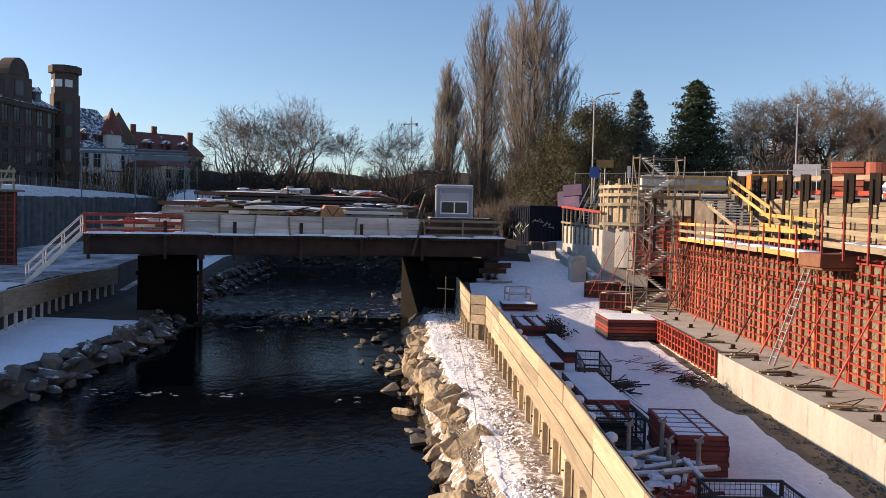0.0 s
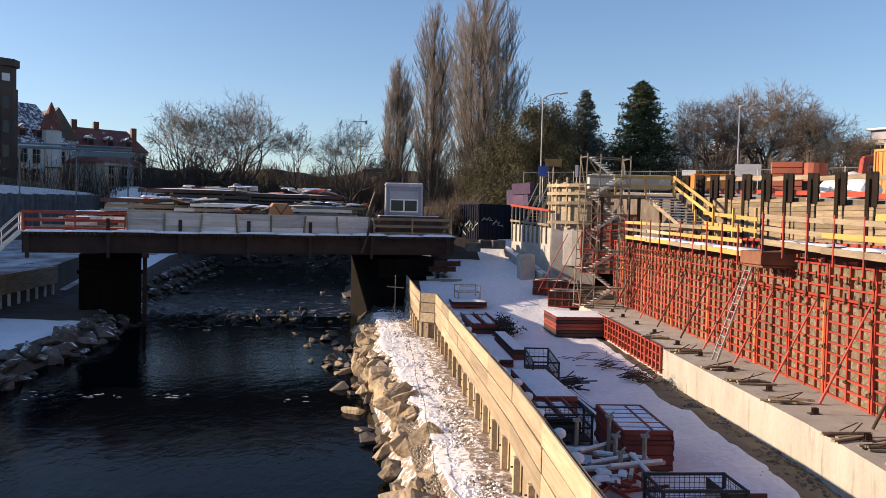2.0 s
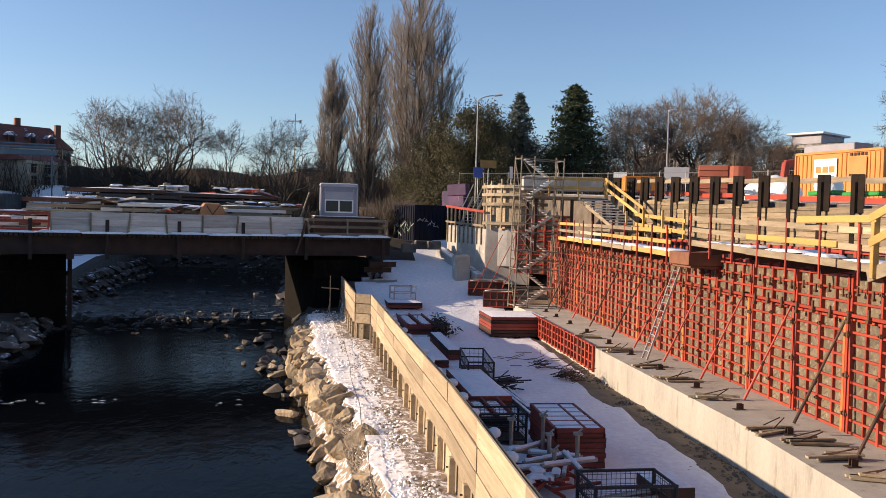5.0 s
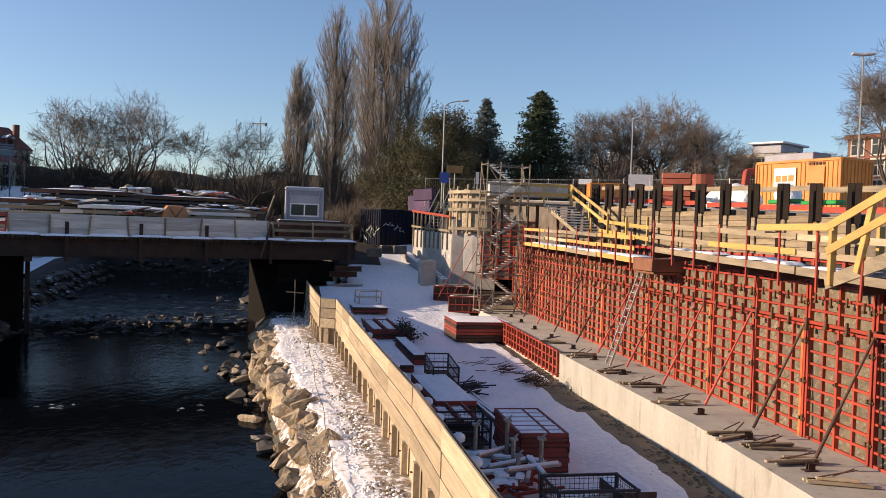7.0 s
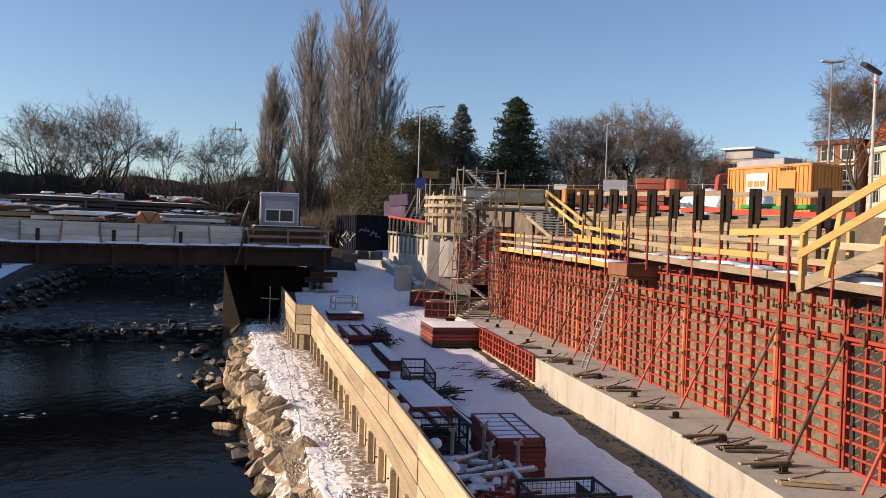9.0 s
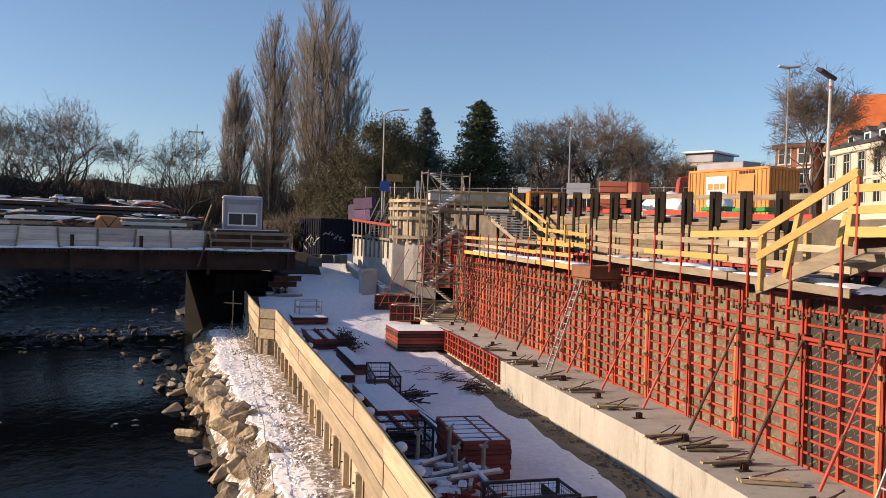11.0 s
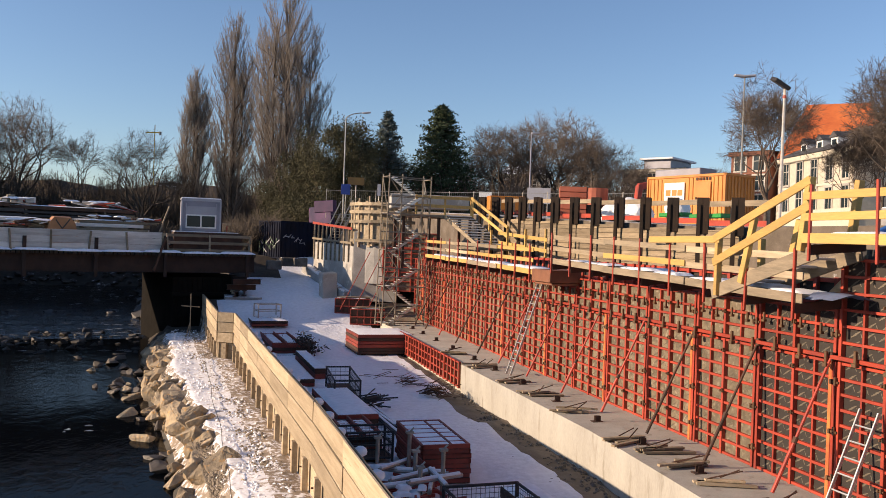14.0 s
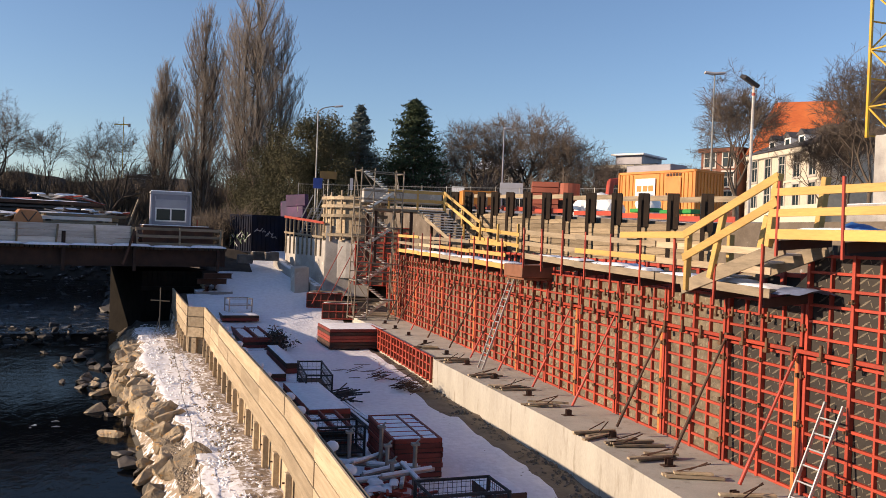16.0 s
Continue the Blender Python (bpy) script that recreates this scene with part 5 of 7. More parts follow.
# flat crate of panels under snow in front of the scaffold
t = thing("panel_crate", "flat stack of red-edged panels under thin snow", "formwork panels", pose(9.55, 41.6, 0.35, 0, 0, 1))
for k in range(-2, 4):
    part("panel", Mesh().box(-1.45 + 0.01 * (k % 2), 1.45, -1.5, 1.5, 0.02 + k * 0.165, 0.02 + k * 0.165 + 0.15, 0.012), RED_WORN if k in (0, 1, 3) else RUST, t)
for x in (-1.1, 0, 1.1):
    part("bearer", Mesh().box(x - 0.1, x + 0.1, -1.4, 1.4, -0.4, 0.018), RUST, t)
part("snow", snow_cap(Matrix.Translation((0, 0, 0.672)), 2.8, 2.9, 0.05, 4), SNOW, t, "thin snow on top", True)

# low formwork along the unfinished slab edge
t = thing("edge_formwork", "low row of red steel formwork holding the slab edge", "formwork")
for k in range(5):
    y0, y1 = 30.4 + k * 2.2, 30.4 + (k + 1) * 2.2 - 0.03
    x0, x1 = kerb_x(y0) + 0.04, kerb_x(y1) + 0.04
    part("facing", Mesh().bar((x0, y0, 0.55), (x1, y1, 0.55), 0.03, 1.0), FACE_TAN, t)
    for i in range(5):
        y = lerp(y0 + 0.04, y1 - 0.04, i / 4)
        part("stile", Mesh().box(-0.1, 0, -0.035, 0.035, 0.05, 1.08, 0.005), RED, t, m=pose(lerp(x0, x1, i / 4) - 0.03, y, 0))
    for z in (0.1, 0.4, 0.72, 1.04):
        part("rib", Mesh().bar((x0 - 0.06, y0, z), (x1 - 0.06, y1, z), 0.08, 0.06, 0.005), RED, t)
part("end_board", Mesh().box(10.28, 11.3, 30.31, 30.37, 0.0, 1.06), WOOD_OLD, t)


# mesh cages and grey stillages
def cage(x, y, w, l, h, turn, mat, label, mesh=True, step=0.1, fill=0):
    t = thing("mesh_cage", label, "storage cage", pose(x, y, 0.02, 0, 0, turn), "storage cages")
    c = [(-w / 2, -l / 2), (w / 2, -l / 2), (w / 2, l / 2), (-w / 2, l / 2)]
    for a in c:
        part("corner_post", Mesh().box(a[0] - 0.03, a[0] + 0.03, a[1] - 0.03, a[1] + 0.03, 0, h, 0.005), mat, t)
    for a, b in zip(c, c[1:] + c[:1]):
        for z in (0.1, h * 0.55, h - 0.03):
            part("rail", Mesh().bar((*a, z), (*b, z), 0.045, 0.045, 0.004), mat, t)
        if mesh:
            g = Mesh()
            ln = math.dist(a, b)
            n = int(ln / step)
            for k in range(1, n):
                p = (lerp(a[0], b[0], k / n), lerp(a[1], b[1], k / n))
                g.bar((*p, 0.1), (*p, h), 0.008, 0.008)
            for k in range(1, int(h / step)):
                g.bar((*a, 0.1 + k * step), (*b, 0.1 + k * step), 0.008, 0.008)
            tagged(part("wire_mesh", g, mat, t), "welded wire mesh", kind="stuff")
    part("floor", Mesh().box(-w / 2, w / 2, -l / 2, l / 2, 0.08, 0.1), RUST, t)
    for k in range(fill):
        part("load", Mesh().tube((-w * 0.4, lerp(-l * 0.4, l * 0.4, k / max(1, fill - 1)), 0.2 + 0.1 * (k % 2)), (w * 0.42, lerp(-l * 0.35, l * 0.4, k / max(1, fill - 1)), 0.25 + 0.12 * ((k + 1) % 2)), 0.06), SNOW if k % 2 else GALV, t)
    return t


cage(5.85, 15.2, 1.6, 1.05, 0.8, 1, BLACK, "black mesh cage holding snowy steel tubes", fill=5)
cage(4.5, 21.0, 1.35, 0.85, 0.8, 1, BLACK, "black mesh cage standing by the red panels")
cage(5.55, 29.9, 0.9, 3.2, 0.8, -4, BLACK, "low black mesh stillage standing in the snow", step=0.16)
cage(4.45, 48.3, 1.3, 1.0, 0.9, 10, GALV, "grey tubular stillage near the bridge end", mesh=False).location.z = 0.98


def prop_heap():
    """Grey steel props and red frames thrown together under snow."""
    rng = random.Random(17)
    t = thing("prop_heap", "heap of grey steel props and red frames under snow", "steel props", pose(4.75, 17.7, 0.0))
    for k in range(9):
        a = rng.uniform(-0.5, 0.5) + (0 if k % 3 else 1.2)
        l = rng.uniform(0.8, 1.6)
        c = Vector((rng.uniform(-0.5, 0.6), rng.uniform(-0.7, 0.8), 0.42 + 0.05 * (k % 4)))
        d = Vector((math.cos(a), math.sin(a), rng.uniform(-0.08, 0.12))) * l / 2
        part("prop", Mesh().tube(c - d, c + d, 0.05), GALV, t)
        part("snow", Mesh().tube(c - d * 0.9 + Vector((0, 0, 0.045)), c + d * 0.9 + Vector((0, 0, 0.045)), 0.045, n=7), SNOW, t)
    for k in range(36):
        a = rng.uniform(0, 3.14)
        l = rng.uniform(0.5, 1.3)
        c = Vector((rng.uniform(-0.9, 0.7), rng.uniform(-1.5, 0.7), 0.1 + 0.035 * (k % 9)))
        d = Vector((math.cos(a), math.sin(a), rng.uniform(-0.1, 0.1))) * l / 2
        part("red_bar", Mesh().bar(c - d, c + d, 0.05, 0.07, 0.006), RED, t)
    for x, y, h in ((0.35, 0.95, 1.25), (0.72, -0.55, 1.2), (-0.4, 1.0, 1.15), (0.15, -0.75, 0.9), (0.3, 0.2, 1.0)):
        g = Mesh()
        g.tube((x, y, 0), (x, y, h), 0.05)
        g.box(x - 0.09, x + 0.09, y - 0.07, y + 0.07, h - 0.06, h, 0.006)
        g.tube((x, y, h - 0.02), (x + 0.1, y, h + 0.08), 0.022, n=6)
        part("upright", g, GALV, t)
    for k in range(9):
        p = Vector((rng.uniform(-0.9, 0.8), rng.uniform(-1.3, 0.9), rng.uniform(0.34, 0.5)))
        part("snow", snow_cap(Matrix.Translation(p) @ pose(0, 0, 0, 0, 0, rng.uniform(0, 90)), rng.uniform(0.2, 0.5), rng.uniform(0.15, 0.3), 0.09, k + 70), SNOW, t, "clump of snow", True)


prop_heap()

# snow-capped fence post heads and bolts along the yard side of the fence
cap = bpy.data.meshes.new("snow_cap")
bm = bmesh.new()
bmesh.ops.create_icosphere(bm, subdivisions=2, radius=0.14)
for v in bm.verts:
    v.co.z = v.co.z * 0.75
    v.co += Vector((noise.noise(v.co * 6), noise.noise(v.co * 6 + Vector((3, 0, 0))), 0)) * 0.03
for f in bm.faces:
    f.smooth = True
bm.to_mesh(cap)
bm.free()
cap.materials.append(SNOW)
postm = Mesh().box(-0.06, 0.06, -0.06, 0.06, 0, 1.7, 0.008).data("post", WOOD_OLD)
for k in range(20):
    y = 13.5 + k * 1.6
    t = thing("yard_post", "short timber post with a round snow cap", "post", pose(fence_x(y) + 0.42 + 0.06 * math.sin(k * 2.1), y, 0), "posts behind the fence")
    part("post", postm, None, t)
    part("snow_cap", cap, None, t, m=pose(0, 0, 1.75, 0, 0, k * 40))

# heaps
def bar_heap(name, label, cat, x, y, n, l, spread, mat, seed, z=0.02, r=0.012, lift=0.25):
    rng = random.Random(seed)
    g = Mesh()
    for k in range(n):
        a = rng.gauss(0.4, 0.5)
        c = Vector((x + rng.gauss(0, spread), y + rng.gauss(0, spread * 1.4), z + abs(rng.gauss(0, lift * 0.4))))
        d = Vector((math.cos(a), math.sin(a), rng.gauss(0, 0.12))) * (l * rng.uniform(0.5, 1) / 2)
        g.tube(c - d, c + d + Vector((0, 0, rng.uniform(0, lift * 0.4))), r, n=4)
    return solo(name, g, mat, label, cat, kind="stuff")


bar_heap("rebar_heap", "tangled heap of rusty reinforcing bars in the snow", "rebar", 9.0, 29.3, 80, 0.85, 0.24, RUST, 61, lift=0.4, z=0.06)
bar_heap("rebar_ends", "short rusty bars scattered on the snow", "rebar", 8.5, 31.6, 30, 0.6, 0.25, RUST, 62, lift=0.3, z=0.06)
bar_heap("offcut_heap", "dark steel offcuts beside the snowy table", "steel offcuts", 5.95, 27.2, 26, 1.2, 0.22, BLACK, 63, r=0.025, lift=0.5, z=0.06)
bar_heap("twig_litter", "thin dark twigs and straps lying on the snow", "litter", 8.2, 33.8, 14, 1.3, 0.7, RUST, 64, z=0.05, lift=0.05)
for k, (x, y0, y1) in enumerate(((5.95, 22.0, 28.4), (6.2, 22.8, 28.0), (6.05, 24.0, 27.6))):
    t = thing("steel_profile", "long dark steel profile lying in the snow", "steel profile", group="profiles in the snow")
    part("profile", Mesh().bar((x + 0.1, y0, 0.08), (x - 0.1, y1, 0.08), 0.12, 0.12, 0.01), BLACK, t)
    part("snow", Mesh().bar((x + 0.1, y0 + 0.2, 0.155), (x - 0.1, y1 - 0.3, 0.155), 0.09, 0.03, 0.01), SNOW, t)

# cut conifer branches heaped beside the red frames
g, rng = Mesh(), random.Random(71)
for k in range(900):
    p = Vector((5.75 + rng.gauss(0, 0.28), 41.6 + rng.gauss(0, 1.0), 0.06 + abs(rng.gauss(0, 0.3))))
    d = Vector((rng.gauss(0, 1), rng.gauss(0, 1), rng.gauss(0.4, 0.6))).normalized() * rng.uniform(0.12, 0.3)
    e = d.cross(Vector((rng.gauss(0, 1), 0.3, rng.gauss(0, 1)))).normalized() * 0.05
    g.add([p - e, p + e, p + d], [(0, 1, 2)])
solo("branch_heap", g, TWIG_DARK, "dark heap of cut branches lying on the snow", "branches", kind="stuff")

# rusty H beams at the bridge end
for k, (x, y, z, turn) in enumerate(((2.9, 52.2, 2.0, 80), (3.4, 52.6, 2.05, 84), (3.2, 52.4, 2.38, 12), (3.5, 52.0, 2.75, 20))):
    t = thing("steel_beam", "short rusty H beam stacked beside the bridge end", "steel beam", pose(x, y, z, 0, 0, turn), "beams at the bridge")
    part("web", Mesh().box(-0.9, 0.9, -0.012, 0.012, 0.02, 0.3), RUST, t)
    part("flange", Mesh().box(-0.9, 0.9, -0.15, 0.15, 0, 0.02, 0.003), RUST, t)
    part("flange", Mesh().box(-0.9, 0.9, -0.15, 0.15, 0.3, 0.32, 0.003), RUST, t)
solo("beam_plinth", Mesh().box(2.2, 4.4, 51.6, 53.4, 0.2, 2.0, 0.03), CONC_OLD, "snowy concrete plinth beside the bridge end", "plinth")

# leaning block, kerb stones and red boxes at the foot of the ramp
solo("concrete_block", Mesh().hexa(pose(8.6, 52.5, 2.75, 6, -4, 12), 1.0, 0.7, 1.65, 0.05), CONC, "pale concrete block standing askew in the snow", "concrete block")
for k, (p, q, z, zq) in enumerate((((7.9, 58.2), (8.75, 55.2), 3.55, 2.85), ((8.8, 55.0), (9.75, 51.8), 2.8, 2.05))):
    solo("kerb_stone", Mesh().bar((*p, z), (*q, zq), 0.6, 0.75, 0.05), CONC_OLD, "long concrete kerb stone under snow", "kerb stone", "kerb stones")
for k, (x, y, z, s) in enumerate(((9.7, 49.7, 1.2, 2.1), (10.2, 47.6, 0.75, 2.0))):
    t = thing("red_box_form", "open red steel formwork box at the ramp foot", "formwork", pose(x, y, z, 0, 0, -12), "formwork boxes")
    for i in range(6):
        part("stile", Mesh().box(-0.03, 0.03, -0.03, 0.03, 0, 0.95, 0.004), RED_WORN, t, m=pose(lerp(-s / 2, s / 2, i / 5), -0.5, 0))
    for zz in (0.03, 0.45, 0.9):
        part("rib", Mesh().box(-s / 2, s / 2, -0.56, -0.5, zz, zz + 0.06, 0.004), RED, t)
    part("box", Mesh().box(-s / 2, s / 2, -0.48, 0.5, 0.0, 0.94, 0.01), RUST, t)
    part("snow", snow_cap(Matrix.Translation((-0.1, 0.05, 0.935)), s * 0.85, 0.8, 0.06, 90 + k), SNOW, t, "patch of snow on the lid", True)
    for i in range(3):
        part("plank", Mesh().hexa(pose(0.1 * i, -0.25 + 0.24 * i, 1.01, 0, 0, 8 - 7 * i), s * 0.9, 0.14, 0.04, 0.005), WOOD_OLD, t)

# survey cross on the bank
t = thing("marker_cross", "thin timber marker cross standing on the snowy bank", "marker post", pose(0.2, 47.4, 0.0))
part("pole", Mesh().box(-0.028, 0.028, -0.028, 0.028, -0.1, 2.45, 0.004), WOOD_OLD, t)
part("crossbar", Mesh().hexa(pose(0, -0.05, 1.75, 0, 4, 0), 1.0, 0.04, 0.06, 0.004), WOOD_OLD, t)
part("brace", Mesh().bar((-0.2, 0, 0.05), (0, 0, 0.9), 0.03, 0.04), WOOD_OLD, t)

# ---- load and hut on the temporary bridge (in the bridge's own space: x along it, y to the back) ----
def on_bridge(x, y, z=4.62, turn=0.0):
    return BRIDGE @ pose(x, y, z, 0, 0, turn)


HUT_GREY = surf("grey_hut_panels", (0.25, 0.25, 0.29), (0.21, 0.21, 0.25), 0.8, 0.5, bump=0.05)
HUT_FRAME = surf("light_hut_frame", (0.38, 0.38, 0.41), (0.32, 0.32, 0.35), 1, 0.5, bump=0.05)
PANE = bpy.data.materials.new("window_glass")
PANE.use_nodes = True
PANE.node_tree.nodes["Principled BSDF"].inputs["Base Color"].default_value = (0.02, 0.03, 0.035, 1)
PANE.node_tree.nodes["Principled BSDF"].inputs["Roughness"].default_value = 0.06
PANE.node_tree.nodes["Principled BSDF"].inputs["Specular IOR Level"].default_value = 0.25
WHITE = surf("white_paint", (0.75, 0.75, 0.74), (0.66, 0.66, 0.65), 1, 0.5, bump=0.05)

t = thing("site_hut", "grey site office container with a double window on the bridge", "site hut", on_bridge(21.2, 1.9, 5.2, -14))
part("body", Mesh().box(0.06, 2.4, 0.05, 2.9, 0.1, 2.66), HUT_GREY, t)
for x in (0.0, 2.36):
    part("corner_post", Mesh().box(x, x + 0.1, 0.0, 0.1, 0, 2.75, 0.01), HUT_FRAME, t)
part("top_beam", Mesh().box(0, 2.46, 0.0, 0.1, 2.62, 2.78, 0.01), HUT_FRAME, t)
part("floor_beam", Mesh().box(0, 2.46, 0.0, 0.1, 0, 0.16, 0.01), HUT_FRAME, t)
part("roof_snow", Mesh().box(0.02, 2.44, 0.02, 2.9, 2.781, 2.85, 0.03), SNOW, t, "thin snow on the flat roof")
part("blind", Mesh().box(0.3, 2.16, 0.03, 0.049, 1.78, 2.3, 0.004), HUT_FRAME, t, "half-lowered pale roller blind")
w = part("window_frame", Mesh().box(0.3, 2.16, 0.012, 0.048, 0.92, 1.78, 0.004), WHITE, t, "white double window")
for x in (0.38, 1.27):
    part("pane", Mesh().box(x, x + 0.8, 0.004, 0.0118, 1.01, 1.7), PANE, w)
for x in (0.3, 2.16):
    part("lifting_lug", Mesh().box(x - 0.03, x + 0.03, -0.02, 0.04, 2.2, 2.5, 0.006), HUT_FRAME, t)
for x in (0.2, 1.2, 2.2):
    solo("sleeper", Mesh().hexa(on_bridge(21.3 + x, 3.1, 4.91, -14), 0.25, 2.6, 0.56, 0.02), RUST, "dark timber sleeper carrying the site hut", "sleeper", "hut supports")
solo("dark_panel_box", Mesh().hexa(on_bridge(22.5, 0.75, 5.24), 4.3, 0.9, 1.22, 0.02), RUST, "dark brown steel box behind the guard rail", "steel box")
solo("box_snow", Mesh().hexa(on_bridge(22.4, 0.75, 5.88), 4.0, 0.85, 0.05, 0.02), SNOW, "strip of snow on the steel box", "snow")


def beam_stack(x, y, w, l, h, label, seed, mats, z=4.62, turn=0, snow=True):
    rng = random.Random(seed)
    t = thing("beam_stack", label, "stacked beams", on_bridge(x, y, z, turn), "stacks on the bridge")
    zz, k = 0.0, 0
    while zz < h - 0.05:
        th = rng.uniform(0.12, 0.24)
        n = rng.randint(2, 4)
        for i in range(n):
            o = rng.uniform(-1.1, 1.1)
            part("beam", Mesh().box(-l / 2 + o, l / 2 + o * 0.5, -w / 2 + w * i / n, -w / 2 + w * (i + 0.85) / n, zz, zz + th, 0.01), rng.choice(mats), t)
        zz += th + 0.01
        if zz < h - 0.1:
            for o in (-0.3, 0.3):
                part("spacer", Mesh().box(l * o - 0.06, l * o + 0.06, -w / 2, w / 2, zz, zz + 0.08), WOOD_OLD, t)
            zz += 0.085
    if snow:
        part("snow", snow_cap(Matrix.Translation((0, 0, zz)), l * 0.92, w, 0.07, seed), SNOW, t, "snow along the top", True)
    return t


beam_stack(9.5, 5.0, 2.2, 5.2, 2.5, "high stack of rusty sheet piles under snow", 3, [RUST, RUST, BLACK])
beam_stack(15.0, 5.6, 2.4, 7.4, 2.55, "long stack of dark steel beams under snow", 4, [RUST, BLACK, WOOD_OLD])
beam_stack(6.8, 3.0, 1.5, 4.5, 1.75, "snowy stack of timber and steel beams", 5, [WOOD_OLD, RUST, WOOD_GREY])
beam_stack(11.2, 2.2, 1.2, 4.6, 1.6, "stack of grey timbers under snow", 6, [WOOD_GREY, WOOD_OLD])
beam_stack(17.0, 2.4, 1.3, 4.8, 1.65, "untidy stack of poles and timbers", 7, [WOOD_GREY, GALV, WOOD_OLD], turn=3)
beam_stack(20.2, 0.9, 0.9, 1.6, 0.55, "small pile of red sacks and boards under snow", 8, [RED, RUST])
beam_stack(3.6, 4.2, 1.6, 2.6, 0.7, "low pile of red and blue steel parts", 9, [RED, RUST, GALV])
t = thing("crate_load", "clutter of small machine parts on the beams", "machine parts", on_bridge(12.4, 5.2, 7.28), "")
rng = random.Random(14)
for k in range(14):
    x, h = rng.uniform(-0.9, 0.9), rng.uniform(0.12, 0.35)
    part("block", Mesh().hexa(pose(x, rng.uniform(-0.5, 0.5), h / 2 + (0.25 if k > 8 and abs(x) < 0.5 else 0), 0, 0, rng.uniform(-30, 30)), rng.uniform(0.2, 0.6), rng.uniform(0.2, 0.5), h, 0.02), rng.choice([WOOD_GREY, RUST, GALV, WOOD_OLD]), t)
t = thing("covered_load", "load wrapped in an orange-brown tarpaulin with a dark strap", "tarpaulin", on_bridge(14.2, 1.3, 4.95))
cov = Mesh()
for i in range(9):
    for j in range(7):
        u, v = i / 8, j / 6
        top = 1.55 * min(1, 4 * min(u, 1 - u) + 0.0) ** 0.35 if 0 < u < 1 else 0.0
        cov.v.append((lerp(-1.0, 1.0, u) * (1 - 0.12 * top / 1.5), lerp(-0.6, 0.6, v), top * (1 - 0.08 * abs(v - 0.5)) + 0.06 * noise.noise((u * 4, v * 4, 2))))
cov.f = [(i * 7 + j, (i + 1) * 7 + j, (i + 1) * 7 + j + 1, i * 7 + j + 1) for i in range(8) for j in range(6)]
cov.f += [tuple(i * 7 for i in range(9)), tuple(i * 7 + 6 for i in reversed(range(9)))]
TARP = surf("orange_brown_tarpaulin", (0.42, 0.2, 0.09), (0.34, 0.15, 0.06), 2.5, 0.55, bump=0.1)
part("cover", cov, TARP, t)
part("strap", Mesh().bar((-0.35, -0.63, 1.35), (0.0, -0.63, 0.85), 0.02, 0.06), BLACK, t)
part("strap", Mesh().bar((0.0, -0.63, 0.85), (0.4, -0.63, 1.4), 0.02, 0.06), BLACK, t)
for k in range(7):
    x = 23.3 + (k % 4) * 0.35
    t = thing("red_prop", "red steel prop standing upright on the bridge deck", "prop", on_bridge(x, 2.4 + 0.5 * (k // 4)), "props on the bridge")
    part("tube", Mesh().tube((0, 0, 0), (0, 0, 1.7 + 0.3 * (k % 3)), 0.04, n=6), RED if k % 2 else RUST, t)
solo("raking_pole", Mesh().bar(on_bridge(19.4, 1.4, 4.7) @ Vector((0, 0, 0)), on_bridge(20.4, 1.6, 7.4) @ Vector((0, 0, 0)), 0.08, 0.08), WOOD_OLD, "timber pole leaning on the site hut", "pole")
solo("leaning_strut", Mesh().bar(on_bridge(19.1, -0.2, 3.5) @ Vector((0, 0, 0)), on_bridge(19.75, -0.2, 5.5) @ Vector((0, 0, 0)), 0.2, 0.12, 0.01), RUST, "rusty strut leaning over the bridge edge", "strut")

# stair from the bridge down to the left bank
t = thing("access_stair", "light steel stair with tube handrails down from the bridge", "stair")
A, B = BRIDGE @ Vector((0.0, -0.5, 4.6)), Vector((-22.9, 45.0, 1.75))
side = (B - A).cross(Vector((0, 0, 1))).normalized()
for s in (0, 0.85):
    part("stringer", Mesh().bar(A + side * s, B + side * s, 0.05, 0.2, 0.005), ALU, t)
    for z in (0.5, 1.0):
        part("handrail", Mesh().tube(A + side * s + Vector((0, 0, z)), B + side * s + Vector((0, 0, z)), 0.03, n=6), ALU, t)
    for f in (0.02, 0.35, 0.68, 0.98):
        p = A.lerp(B, f) + side * s
        part("rail_post", Mesh().tube(p, p + Vector((0, 0, 1.0)), 0.028, n=6), ALU, t)
for k in range(13):
    p = A.lerp(B, (k + 0.5) / 13)
    part("tread", Mesh().bar(p + side * 0.03, p + side * 0.82, 0.26, 0.035), SNOW if k % 3 else ALU, t)

# ---- left bank: sheet-pile wall, site fence, formwork ----
SHEET = surf("dull_sheet_pile_steel", (0.125, 0.13, 0.14), (0.08, 0.078, 0.08), 1.0, 0.8, bump=0.2, c3=(0.12, 0.08, 0.06), c3_at=0.62)
t = thing("wall_sheet_piles", "dull grey corrugated sheet-pile wall along the left bank", "retaining wall", kind="structure")
g = Mesh()
prof = [(0, 0), (0.2, 0.35), (0.7, 0.35), (0.9, 0.0), (1.2, 0.0)]
for (y0, d0), (y1, d1) in zip(prof, prof[1:]):
    o = len(g.v)
    g.v += [(d0, y0, 0), (d1, y1, 0), (d1, y1, 5.4), (d0, y0, 5.4), (d0 - 0.02, y0, 0), (d1 - 0.02, y1, 0), (d1 - 0.02, y1, 5.4), (d0 - 0.02, y0, 5.4)]
    g.f += [(o, o + 1, o + 2, o + 3), (o + 4, o + 7, o + 6, o + 5), (o + 3, o + 2, o + 6, o + 7)]
g = g.data("sheet_pile", SHEET)
rng = random.Random(5)
